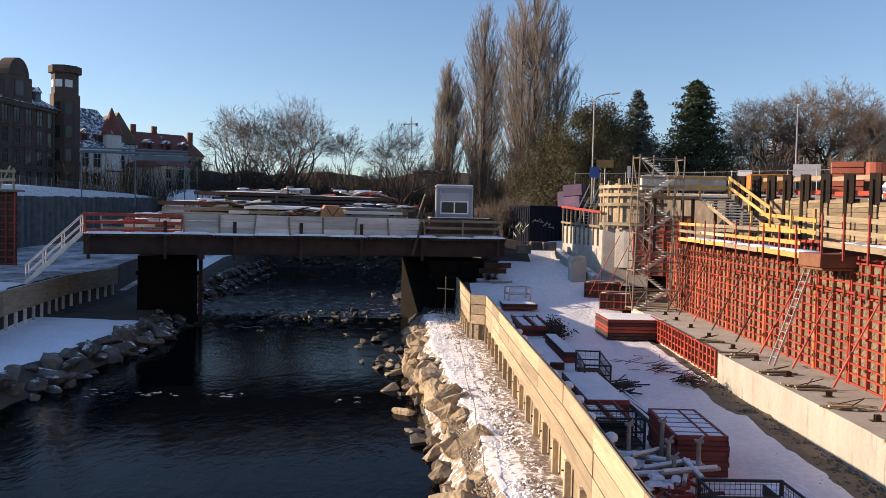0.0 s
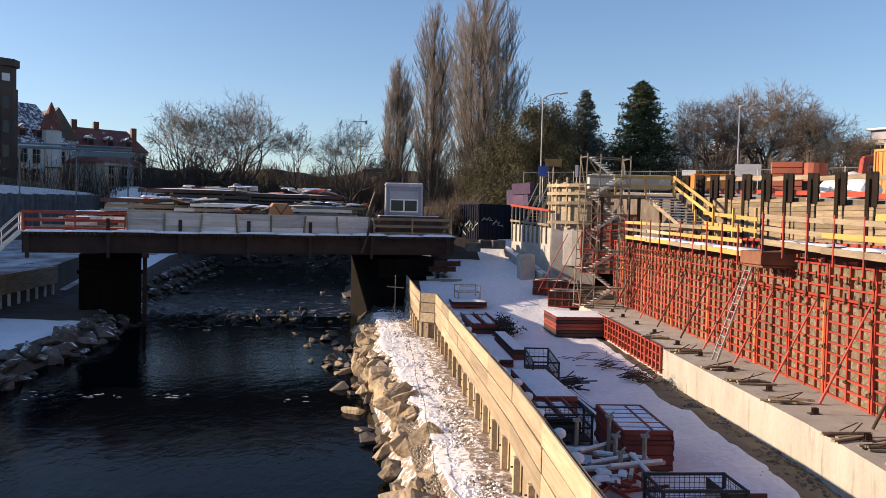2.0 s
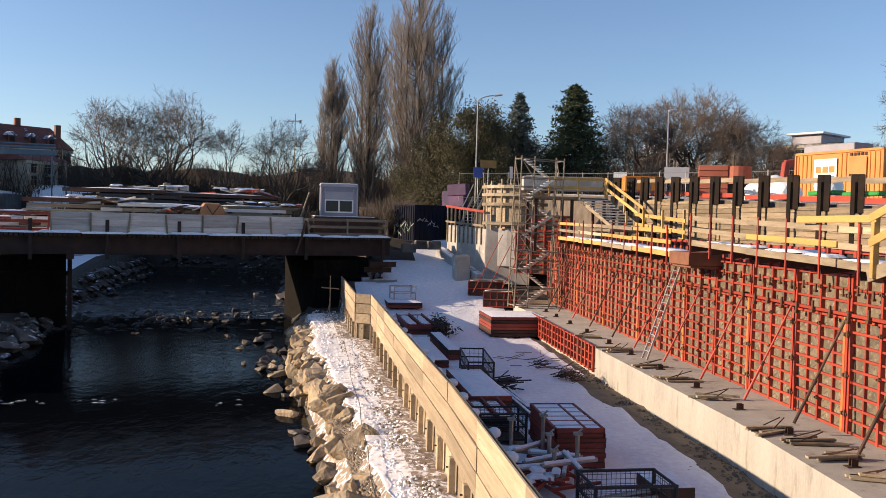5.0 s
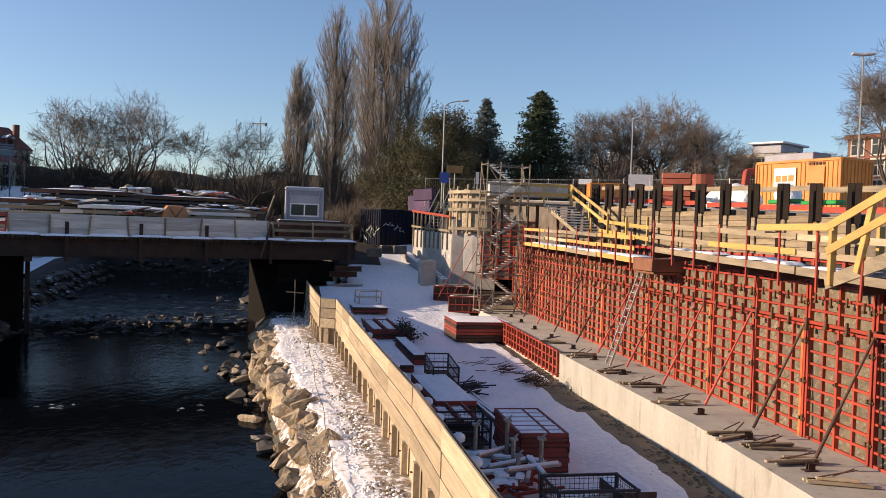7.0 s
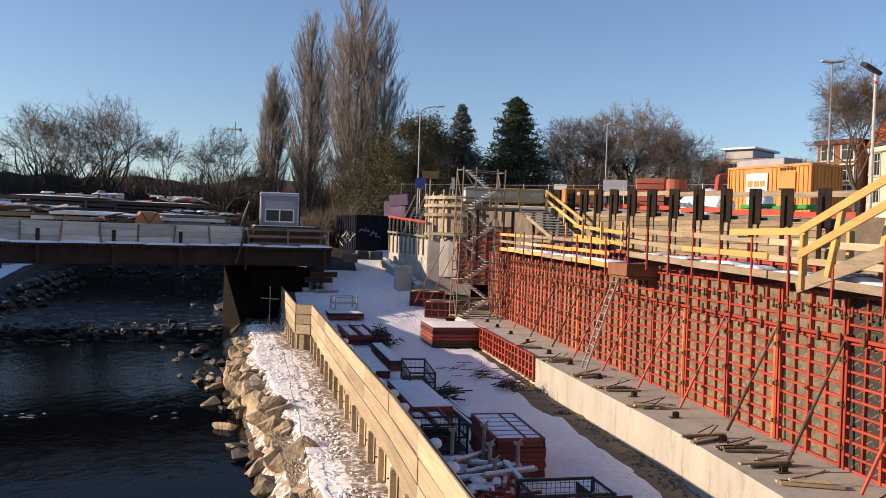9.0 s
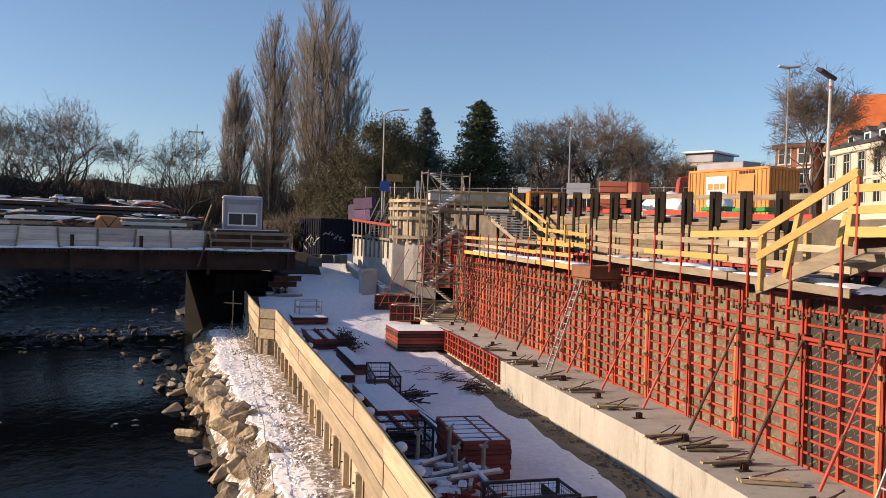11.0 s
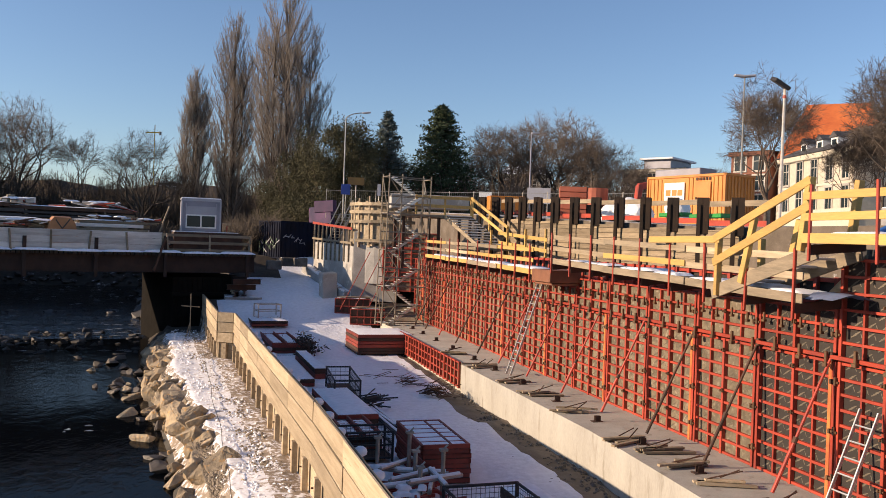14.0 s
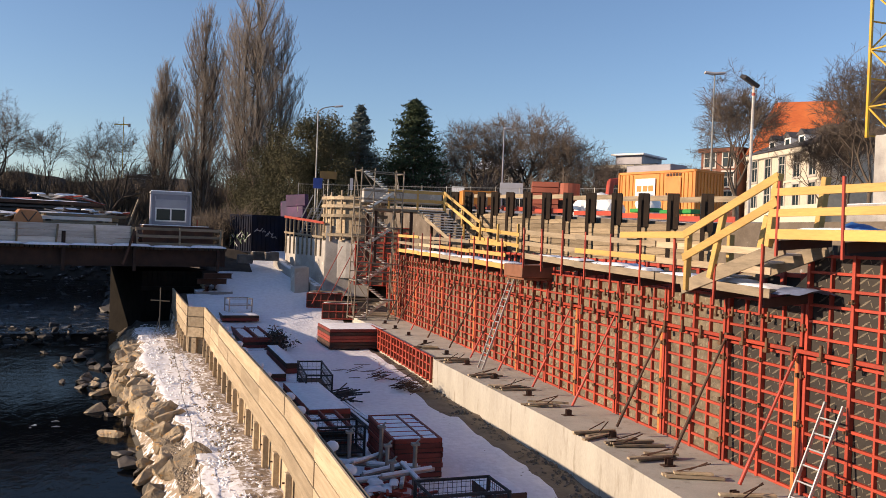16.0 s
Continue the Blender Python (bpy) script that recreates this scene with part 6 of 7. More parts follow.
for k in range(52):
    y = 60 + k * 1.2
    part("sheet_pile", g, None, t, m=pose(-39.3, y, 1.75 + 0.02 * (y - 75) + rng.uniform(-0.06, 0.06)))
solo("snow_ridge", snow_cap(pose(-40.9, 92, 7.1), 3.4, 64, 1.25, 9), TRODDEN, "ridge of shovelled snow along the sheet piles", "snow", smooth=True)
solo("snow_mound", snow_cap(pose(-35.0, 116, 6.0, 0, 0, 15), 8.5, 12, 3.6, 12), SNOW, "smooth white mound of snow at the bank", "snow", smooth=True)
t = thing("site_fence", "thin wire site fence above the sheet piles", "fence")
g = Mesh()
for k in range(15):
    y = 66 + k * 3.4
    part("post", Mesh().tube((-42.8, y, 7.2), (-42.8, y, 9.4), 0.025, n=5), GALV, t)
    for i in range(1, 14):
        g.bar((-42.8, y + i * 0.25, 7.4), (-42.8, y + i * 0.25, 9.3), 0.006, 0.006)
for k in range(9):
    g.bar((-42.8, 66, 7.4 + k * 0.23), (-42.8, 116, 7.4 + k * 0.23), 0.006, 0.006)
tagged(part("wire_mesh", g, GALV, t), "fine wire mesh", kind="stuff")
t = thing("left_formwork", "red steel formwork with a timber platform on the far bank", "formwork", pose(-30.9, 59.5, 1.72) @ Matrix.Diagonal((1.24, 1.24, 1.24, 1)))
for i in range(6):
    part("stile", Mesh().box(-0.04, 0.04, -0.05, 0.05, 0, 4.3, 0.005), RED, t, m=pose(-2.6 + i * 0.5, 0, 0))
for k in range(11):
    part("rib", Mesh().box(-2.65, 0.0, -0.04, 0.04, 0.1 + k * 0.4, 0.16 + k * 0.4, 0.004), RED, t)
part("facing", Mesh().box(-2.65, 0.0, 0.06, 0.1, 0, 4.35), RUST, t)
part("deck", Mesh().box(-2.8, 0.35, -0.9, 0.3, 4.36, 4.46, 0.01), WOOD_OLD, t)
for x in (-2.4, -0.9, 0.25):
    part("rail_post", Mesh().bar((x, -0.8, 4.4), (x, -0.8, 5.7), 0.1, 0.1, 0.006), WOOD_NEW, t)
for z in (5.0, 5.5):
    part("rail_board", Mesh().box(-2.8, 0.4, -0.9, -0.86, z - 0.08, z + 0.08, 0.005), WOOD_NEW, t)
part("raker", Mesh().bar((-0.6, -0.85, 4.4), (0.1, -0.85, 5.8), 0.08, 0.1, 0.006), WOOD_NEW, t)

# ---- buildings ----
BROWNSTONE = surf("brown_sandstone", (0.085, 0.055, 0.042), (0.055, 0.038, 0.032), 0.25, 0.9, bump=0.3, fine=3)
STONE_TRIM = surf("carved_sandstone_trim", (0.1, 0.068, 0.052), (0.065, 0.046, 0.038), 0.6, 0.9, bump=0.2, fine=5)
RENDER_W = surf("pale_house_render", (0.64, 0.64, 0.62), (0.54, 0.54, 0.53), 0.2, 0.9, bump=0.1, fine=4)
RENDER_C = surf("cream_house_render", (0.52, 0.47, 0.38), (0.45, 0.4, 0.32), 0.2, 0.9, bump=0.1, fine=4)
SLATE_SNOW = surf("snowy_slate_roof", (0.09, 0.09, 0.1), (0.06, 0.06, 0.07), 0.8, 0.7, bump=0.3, fine=5, c3=(0.8, 0.82, 0.86), c3_at=0.46)
SLATE = surf("dark_slate_roof", (0.09, 0.085, 0.085), (0.06, 0.055, 0.055), 0.8, 0.7, bump=0.3, fine=5)
TILE_RED = surf("red_brown_roof_tiles", (0.24, 0.07, 0.045), (0.16, 0.05, 0.035), 0.5, 0.8, bump=0.3, fine=5, c3=(0.75, 0.76, 0.8), c3_at=0.64)
TILE_ORANGE = surf("orange_roof_tiles", (0.5, 0.13, 0.035), (0.4, 0.09, 0.025), 0.5, 0.8, bump=0.3, fine=5)
BRICK = surf("dark_red_brick", (0.2, 0.08, 0.05), (0.15, 0.06, 0.04), 0.4, 0.9, bump=0.2, fine=6)
ROOF_BROWN = surf("brown_roof", (0.17, 0.12, 0.085), (0.12, 0.09, 0.06), 0.5, 0.85, bump=0.2, fine=5)


FRAME_PAINT = surf("pale_window_paint", (0.42, 0.4, 0.36), (0.34, 0.32, 0.29), 1, 0.6, bump=0)


def house(name, label, p, q, depth, z0, ze, zr, wall, roof, storeys, bays, trim=None, hip=0.0, win=(1.0, 1.7), over=0.4):
    """A house whose front runs from p to q (seen from the camera's side), eaves at ze and ridge at zr."""
    p, q = Vector((p.x, p.y, 0)), Vector((q.x, q.y, 0))
    L = (q - p).length
    a = math.degrees(math.atan2((q - p).y, (q - p).x))
    t = thing(name, label, "house", Matrix.Translation((p.x, p.y, z0)) @ pose(0, 0, 0, 0, 0, a))
    H = ze - z0
    trim = trim or wall
    part("wall", Mesh().box(0, L, 0, depth, -1, H), wall, t)
    r = Mesh()
    hr, y0, y1 = zr - ze, -over, depth + over
    ym = depth / 2
    hx = hip * L
    r.add([(-over, y0, 0), (L + over, y0, 0), (L + over, y1, 0), (-over, y1, 0), (hx - (0 if hip else over), ym, hr), (L - hx + (0 if hip else over), ym, hr)],
          [(0, 1, 5, 4), (2, 3, 4, 5), (1, 2, 5), (3, 0, 4), (3, 2, 1, 0)])
    part("roof", r, roof, t, m=Matrix.Translation((0, 0, H + 0.02)))
    part("cornice", Mesh().box(-0.25, L + 0.25, -0.3, 0.02, H - 0.45, H, 0.05), trim, t)
    part("plinth", Mesh().box(-0.1, L + 0.1, -0.15, 0.0, -1, 1.0, 0.03), trim, t)
    sh = (H - 0.8) / storeys
    w, h = win
    frame = Mesh()
    frame.box(-w / 2 - 0.16, w / 2 + 0.16, -0.1, 0.0, -0.2, -0.04, 0.01)
    frame.box(-w / 2 - 0.14, -w / 2, -0.07, 0.0, -0.04, h + 0.02)
    frame.box(w / 2, w / 2 + 0.14, -0.07, 0.0, -0.04, h + 0.02)
    frame.box(-w / 2 - 0.16, w / 2 + 0.16, -0.12, 0.0, h, h + 0.2, 0.01)
    frame.box(-0.035, 0.035, -0.03, 0.0, 0, h)
    frame.box(-w / 2, w / 2, -0.03, 0.0, h * 0.62, h * 0.66)
    frame = frame.data("window", FRAME_PAINT if trim is wall else trim)
    pane = Mesh().box(-w / 2, w / 2, -0.012, -0.004, 0, h).data("pane", PANE)
    for s in range(storeys):
        for b in range(bays):
            x = L * (b + 0.5) / bays
            m = Matrix.Translation((x, 0, 0.9 + s * sh + max(0, (sh - h) / 2 - 0.4)))
            f = part("window", frame, None, t, m=m)
            part("pane", pane, None, f)
        if s:
            part("string_course", Mesh().box(-0.05, L + 0.05, -0.12, 0.0, 0.45 + s * sh, 0.62 + s * sh, 0.01), trim, t)
    return t


def dormer(t_house, x, y, z, w, h, wall, roof):
    d = part("dormer", Mesh().box(-w / 2, w / 2, 0, 2.2, 0, h), wall, t_house, m=Matrix.Translation((x, y, z)))
    part("dormer_roof", Mesh().add([(-w / 2 - 0.15, -0.15, h), (w / 2 + 0.15, -0.15, h), (w / 2 + 0.15, 2.3, h), (-w / 2 - 0.15, 2.3, h), (0, -0.15, h + w * 0.5), (0, 2.3, h + w * 0.5)], [(0, 1, 4), (2, 3, 5), (1, 2, 5, 4), (3, 0, 4, 5), (3, 2, 1, 0)]), roof, d)
    part("pane", Mesh().box(-w * 0.3, w * 0.3, -0.03, -0.005, h * 0.2, h * 0.85), PANE, d)


# large brownstone with a corner tower
big = house("brownstone_building", "large brown sandstone building with gables and corner tower", polar(-33, 96), polar(-25.3, 116), 14, 8.0, 18.6, 23.0, BROWNSTONE, SLATE_SNOW, 4, 11, STONE_TRIM, 0.12, (1.1, 1.7), 0.5)
tw = Mesh()
for k in range(8):
    a0, a1 = radians(22.5 + 45 * k), radians(67.5 + 45 * k)
    for z0, z1, r in ((-1, 12.9, 1.8), (12.9, 15.6, 1.62), (15.6, 16.5, 2.0)):
        v = [(math.cos(a) * r, math.sin(a) * r, z) for a in (a0, a1) for z in (z0, z1)]
        tw.add(v, [(0, 2, 3, 1)])
        tw.add([v[1], v[3], (0, 0, z1)], [(0, 1, 2)])
        tw.add([v[0], v[2], (0, 0, z0)], [(1, 0, 2)])
tower = thing("corner_tower", "octagonal brown sandstone tower with a flat crown and pale panels", "tower", Matrix.Translation(polar(-24.75, 118, 8.0)))
part("shaft", tw, BROWNSTONE, tower)
for a in (-90 - 24.75 * 0 - 50, -95, -50):
    m = pose(0, 0, 14.2, 0, 0, a + 90)
    part("panel", Mesh().box(-0.5, 0.5, -1.54, -1.5, -0.45, 0.5, 0.02), WHITE, tower, "pale boarded opening", m=m)
for s in range(4):
    for a in (-95, -50):
        f = part("window", Mesh().box(-0.5, 0.5, -1.72, -1.64, 0, 1.7, 0.02), STONE_TRIM, tower, m=pose(0, 0, 1.2 + s * 3.0, 0, 0, a + 90))
        part("pane", Mesh().box(-0.36, 0.36, -1.732, -1.722, 0.12, 1.6), PANE, f)
for frac, wd, up in ((0.68, 5.0, 3.0),):
    Lb = (polar(-33, 96) - polar(-25.3, 116)).length
    x = Lb * frac
    gb = part("gable", Mesh().box(x - wd / 2, x + wd / 2, -0.35, 2.5, 10.0, 10.6 + up, 0.05), STONE_TRIM, big, "carved stone gable")
    arch = Mesh()
    for k in range(13):
        a = math.pi * k / 12
        arch.v += [(x + math.cos(a) * 1.9, -0.35, 10.6 + up + math.sin(a) * 2.1), (x + math.cos(a) * 1.9, 1.2, 10.6 + up + math.sin(a) * 2.1)]
    arch.f = [(2 * k, 2 * k + 2, 2 * k + 3, 2 * k + 1) for k in range(12)] + [tuple(range(0, 26, 2)), tuple(range(25, 0, -2))]
    part("gable_arch", arch, STONE_TRIM, big, "round-headed gable top")
    f = part("window", Mesh().box(x - 0.9, x + 0.9, -0.42, -0.352, 11.2, 13.2, 0.02), STONE_TRIM, big)
    part("pane", Mesh().box(x - 0.7, x + 0.7, -0.432, -0.422, 11.4, 13.0), PANE, f)
for x in (Lb * 0.80, Lb * 0.9, Lb * 0.45, Lb * 0.3):
    dormer(big, x, 0.8, 11.0, 1.3, 1.5, SLATE, SLATE_SNOW)

white = house("pale_house", "pale rendered town house with snowy mansard roof", polar(-23.95, 122), polar(-21.1, 126), 11, 8.5, 14.6, 20.6, RENDER_W, SLATE_SNOW, 2, 4, None, 0.16, (1.0, 1.8))
for x in (1.2, 3.6):
    dormer(white, x, 0.6, 6.6, 1.3, 1.5, TILE_RED, SLATE_SNOW)
part("turret", Mesh().tube((5.2, 0.4, 0), (5.2, 0.4, 8.2), 1.3, n=12), RENDER_W, white)
part("turret_roof", Mesh().tube((5.2, 0.4, 8.2), (5.2, 0.4, 12.0), 1.6, 0.08, n=12), TILE_RED, white, "red conical turret roof")
part("balcony", Mesh().box(4.0, 6.2, -1.2, 0, 3.0, 3.15, 0.02), STONE_TRIM, white)
house("gabled_house", "tall narrow house with a brown gable roof", polar(-20.6, 132), polar(-21.9, 142), 5.0, 9.0, 16.0, 20.6, RENDER_W, ROOF_BROWN, 3, 3, None, 0.0, (0.9, 1.4))
red = house("red_roofed_house", "cream apartment house with a red tiled roof and dormers", polar(-20.3, 136), polar(-16.4, 140), 11, 9.0, 15.2, 18.9, RENDER_C, TILE_RED, 2, 6, None, 0.08, (1.1, 1.6))
for x in (1.8, 4.8, 7.6):
    dormer(red, x, 0.8, 6.6, 1.2, 1.3, TILE_RED, SLATE_SNOW)
for x, y in ((9.2, 2.5), (0.8, 5.0), (4.4, 5.5)):
    part("chimney", Mesh().box(x - 0.4, x + 0.4, y - 0.3, y + 0.3, 6.5, 11.0 if x < 9 else 10.2, 0.03), BRICK, red)
house("rear_house", "low cream house half hidden behind bushes", polar(-18.9, 120), polar(-16.6, 124), 8, 8.2, 12.4, 14.0, RENDER_C, TILE_RED, 2, 3, None, 0.1, (0.9, 1.3))

# blue-grey pipe bridge in front of the houses
t = thing("pipe_bridge", "long blue-grey pipe bridge on slim supports", "pipe bridge")
PIPE = surf("blue_grey_paint", (0.12, 0.17, 0.2), (0.09, 0.13, 0.16), 1, 0.6, bump=0.05)
a, b = polar(-23.9, 88, 11.7), polar(-17.3, 90, 12.0)
part("pipe", Mesh().tube(a + Vector((0, 0, 0.35)), b + Vector((0, 0, 0.3)), 0.08, n=10), PIPE, t)
part("pipe", Mesh().tube(a, b, 0.14, n=10), PIPE, t)
part("beam", Mesh().bar(a.lerp(b, 0.46) + Vector((0, 0, -0.5)), b + Vector((0, 0, -0.5)), 0.2, 0.5, 0.03), PIPE, t)
for f in (0.02, 0.5, 0.97):
    p = a.lerp(b, f)
    part("support", Mesh().tube((p.x, p.y, 6.5), (p.x, p.y, p.z), 0.07, n=8), PIPE, t)

# houses beyond the road
house("orange_roofed_house", "large white villa with a steep orange tiled roof", polar(39.2, 92), polar(45.9, 92), 10, 10, 15.4, 21.9, RENDER_C, TILE_ORANGE, 2, 5, None, 0.22, (1.1, 1.6))
wv = house("white_villa", "white villa with dark roof and tall windows", polar(39.3, 80), polar(43.6, 70), 9, 8.5, 14.2, 16.6, RENDER_C, SLATE, 2, 5, None, 0.2, (0.9, 1.8))
for x in (2.5, 5.0, 7.2):
    dormer(wv, x, 0.8, 5.8, 1.0, 1.1, WHITE, SLATE)
house("brick_house", "narrow dark red brick building beside the bare tree", polar(36.3, 95), polar(38.6, 93), 8, 9.5, 16.6, 17.0, BRICK, SLATE, 3, 2, None, 0.3, (1.2, 1.5))
md = house("modern_house", "white modern house with a flat glazed top storey", polar(29.3, 112), polar(33.4, 108), 9, 11, 16.2, 16.5, RENDER_C, SLATE_SNOW, 2, 5, None, 0.4, (1.4, 1.5))
part("top_storey", Mesh().box(2.6, 6.4, 1, 7, 5.3, 6.5, 0.05), HUT_GREY, md, "glazed top storey")
part("flat_roof", Mesh().box(2.2, 6.9, 0.4, 7.6, 6.5, 6.75, 0.05), WHITE, md)
house("villa_behind_trees", "cream villa glimpsed behind bare trees", polar(21.0, 125), polar(24.5, 125), 9, 10, 16.5, 18.5, RENDER_C, SLATE_SNOW, 2, 4, None, 0.2, (1.2, 1.5))
house("far_block", "far dark block with a row of pale windows", polar(-2.2, 230), polar(0.4, 230), 10, 8, 19.6, 20.0, BROWNSTONE, SLATE, 3, 6, RENDER_W, 0.3, (1.2, 1.6))


# ---- street furniture and vehicles' level on the right ----
def lamp(label, base, h, arm, arm_turn, heads=1, mat=GALV, lean=0.0):
    t = thing("street_lamp", label, "street lamp", Matrix.Translation(base) @ pose(0, 0, 0, 0, lean, arm_turn), "street lamps")
    part("pole", Mesh().tube((0, 0, 0), (0, 0, h), 0.085, 0.05), mat, t)
    pts = [Vector((arm * (1 - math.cos(k / 5 * 1.45)) * 1.12, 0, h + arm * 0.42 * math.sin(k / 5 * 1.45))) for k in range(6)]
    if arm:
        g = Mesh()
        for p, q in zip(pts, pts[1:]):
            g.tube(p, q, 0.05, n=6)
        part("arm", g, mat, t)
        e = pts[-1]
        part("lamp_head", Mesh().hexa(Matrix.Translation(e + Vector((0.25, 0, 0.02))) @ pose(0, 0, 0, 0, -8, 0), 0.8, 0.3, 0.16, 0.05), HUT_FRAME, t)
    else:
        for s in range(heads):
            part("lamp_head", Mesh().hexa(pose(0.35 - 0.7 * s, 0, h + 0.05, 0, -6 + 12 * s, 0), 0.75, 0.35, 0.16, 0.05), HUT_FRAME, t)
    return t


lamp("slim grey street lamp with a curved arm", polar(10.15, 80, 7.6), top_z(8.25, 80) - 7.6, 1.75, -10)
lamp("grey street lamp with a flat head", polar(23.05, 75, 8.4), top_z(7.75, 75) - 8.4, 0, 0, 1, HUT_GREY)
lamp("tall grey street lamp with a double head", polar(36.94, 60, 8.2), top_z(11.4, 60) - 8.2, 0, 160, 2)
t = thing("flood_light", "flood light on a leaning pale timber mast", "flood light", Matrix.Translation(polar(39.35, 45, 7.3)) @ pose(0, 0, 0, 0, 0.4, 0))
hh = top_z(10.7, 45) - 7.3
part("mast", Mesh().tube((0, 0, 0), (0, 0, hh), 0.085, 0.065), WOOD_GREY, t)
part("lamp_head", Mesh().hexa(pose(-0.35, -0.1, hh + 0.1, 20, 25, 0), 1.0, 0.55, 0.2, 0.04), BLACK, t)
part("clamp", Mesh().tube((0, 0, hh - 0.6), (0, 0, hh - 0.45), 0.09), RED, t)

# orange container on the road, with a white board that carries orange shapes
CONT = surf("orange_container_paint", (0.55, 0.2, 0.02), (0.46, 0.15, 0.018), 0.8, 0.55, bump=0.1, c3=(0.3, 0.12, 0.05), c3_at=0.7)
a, b = Vector((24.25, 40.4, 0)), Vector((25.8, 35.5, 0))
L = (b - a).length
ang = math.degrees(math.atan2((b - a).y, (b - a).x))
cz = 7.15
t = thing("site_container", "orange steel site container with a white board and a door", "container", Matrix.Translation((a.x, a.y, cz)) @ pose(0, 0, 0, 0, 0, ang))
part("body", Mesh().box(0.03, L - 0.03, 0.03, 2.4, 0.05, 2.52), CONT, t)
rib = Mesh().hexa(Matrix.Translation((0, 0, 1.28)), 0.12, 0.06, 2.3, 0.02).data("corrugation", CONT)
for k in range(int(L / 0.26)):
    x = 0.2 + k * 0.26
    if not (1.2 < x < 2.65 or 3.2 < x < 4.3):
        part("corrugation", rib, None, t, m=Matrix.Translation((x, 0.02, 0)))
for k in range(8):
    part("corrugation", rib, None, t, m=Matrix.Translation((L - 0.02, 0.25 + k * 0.27, 0)) @ pose(0, 0, 0, 0, 0, 90))
for z in (0, 2.46):
    part("frame_rail", Mesh().box(0, L, -0.03, 0.06, z, z + 0.13, 0.01), CONT, t)
    part("frame_rail", Mesh().box(L - 0.06, L + 0.03, 0.0, 2.44, z, z + 0.13, 0.01), CONT, t)
for x, y in ((0, 0), (L - 0.1, 0), (L - 0.1, 2.34)):
    part("corner_post", Mesh().box(x, x + 0.1, y - 0.03, y + 0.08, 0, 2.59, 0.01), CONT, t)
bd = part("board", Mesh().box(1.25, 2.6, -0.05, -0.03, 1.0, 2.2, 0.004), WHITE, t, "white board")
for k, x in enumerate((1.36, 1.77, 2.15)):
    part("mark", Mesh().box(x, x + 0.33, -0.056, -0.0505, 1.5, 1.82), CONT, bd, "plain orange block")
d = part("door", Mesh().box(3.25, 4.25, -0.04, -0.005, 0.15, 2.2, 0.01), CONT, t)
part("handle", Mesh().box(3.33, 3.4, -0.09, -0.041, 1.0, 1.4, 0.006), RUST, d)
for k in range(5):
    part("vent", Mesh().box(3.3 + k * 0.2, 3.42 + k * 0.2, -0.02, 0.02, 2.28, 2.42), RUST, t)
part("roof_box", Mesh().box(0.1, L - 2.0, 0.5, 1.9, 2.6, 3.0, 0.03), HUT_GREY, t, "grey box on the roof")
part("roof_sheet", Mesh().box(0.05, L - 0.05, 0.08, 2.38, 2.525, 2.6, 0.02), CONT, t)
for x in (0.3, L - 0.4):
    solo("bearer", Mesh().hexa(Matrix.Translation((a.x, a.y, cz)) @ pose(0, 0, 0, 0, 0, ang) @ pose(x, 1.2, -0.12), 0.25, 2.4, 0.24, 0.02), WOOD_OLD, "timber bearer under the container", "bearer", "container bearers")

# red and orange stacks, white sacks and clutter along the road
base = polar(25.1, 47, 0)
t = thing("red_panel_stack", "stack of salmon-red panels beside the road", "formwork panels", pose(base.x, base.y, 7.2, 0, 0, -24))
for k in range(6):
    part("panel", Mesh().box(0, 1.5, -0.6, 0.6, k * 0.32, k * 0.32 + 0.29, 0.02), surf("salmon_paint_%d" % k, (0.42, 0.12, 0.07), (0.34, 0.09, 0.05), 1, 0.7) if k == 0 else t.children[0].data.materials[0], t)
drum = Mesh().tube((2.0, 0, 0.9), (2.0, 0, 1.85), 0.72, n=18)
part("drum", drum, t.children[0].data.materials[0], t, "salmon-red drum")
part("drum_base", Mesh().box(1.5, 2.5, -0.5, 0.5, 0, 0.9, 0.02), RUST, t)
ex = polar(30.2, 55, 0)
t = thing("excavator_arm", "red folded excavator arm behind the container", "excavator", pose(ex.x, ex.y, 7.3))
part("boom", Mesh().bar((0, 0, 0), (0.3, 0, 2.6), 0.4, 0.4, 0.05), RED, t)
part("dipper", Mesh().bar((0.2, 0, 2.5), (2.4, 0, 2.9), 0.3, 0.45, 0.05), RED, t)
for k, (az, d, s) in enumerate(((28.9, 42, 0.7), (29.9, 41.5, 0.85), (30.5, 41.0, 0.7), (33.0, 38, 0.6))):
    c = polar(az, d, 7.15)
    g = bmesh.new()
    bmesh.ops.create_icosphere(g, subdivisions=3, radius=0.6)
    for v in g.verts:
        v.co = Vector((v.co.x * 1.2, v.co.y, max(-0.3, v.co.z) * 1.1)) * (1 + 0.15 * noise.noise(v.co * 3 + Vector((k, 0, 0)))) * s / 0.7
    me = bpy.data.meshes.new("bulk_bag")
    g.to_mesh(me)
    g.free()
    me.materials.append(WHITE)
    ob = new("bulk_bag", me)
    ob.matrix_basis = Matrix.Translation(c + Vector((0, 0, 0.3)))
    tagged(ob, "white bulk bag slumped on the road edge", "bulk bag", "bulk bags")
rb = polar(19.3, 58, 0)
t = thing("rubble_bin", "long pale concrete trough of rubble on the road edge", "rubble", pose(rb.x - 4.9, rb.y - 6, 7.75, 0, 0, -8))
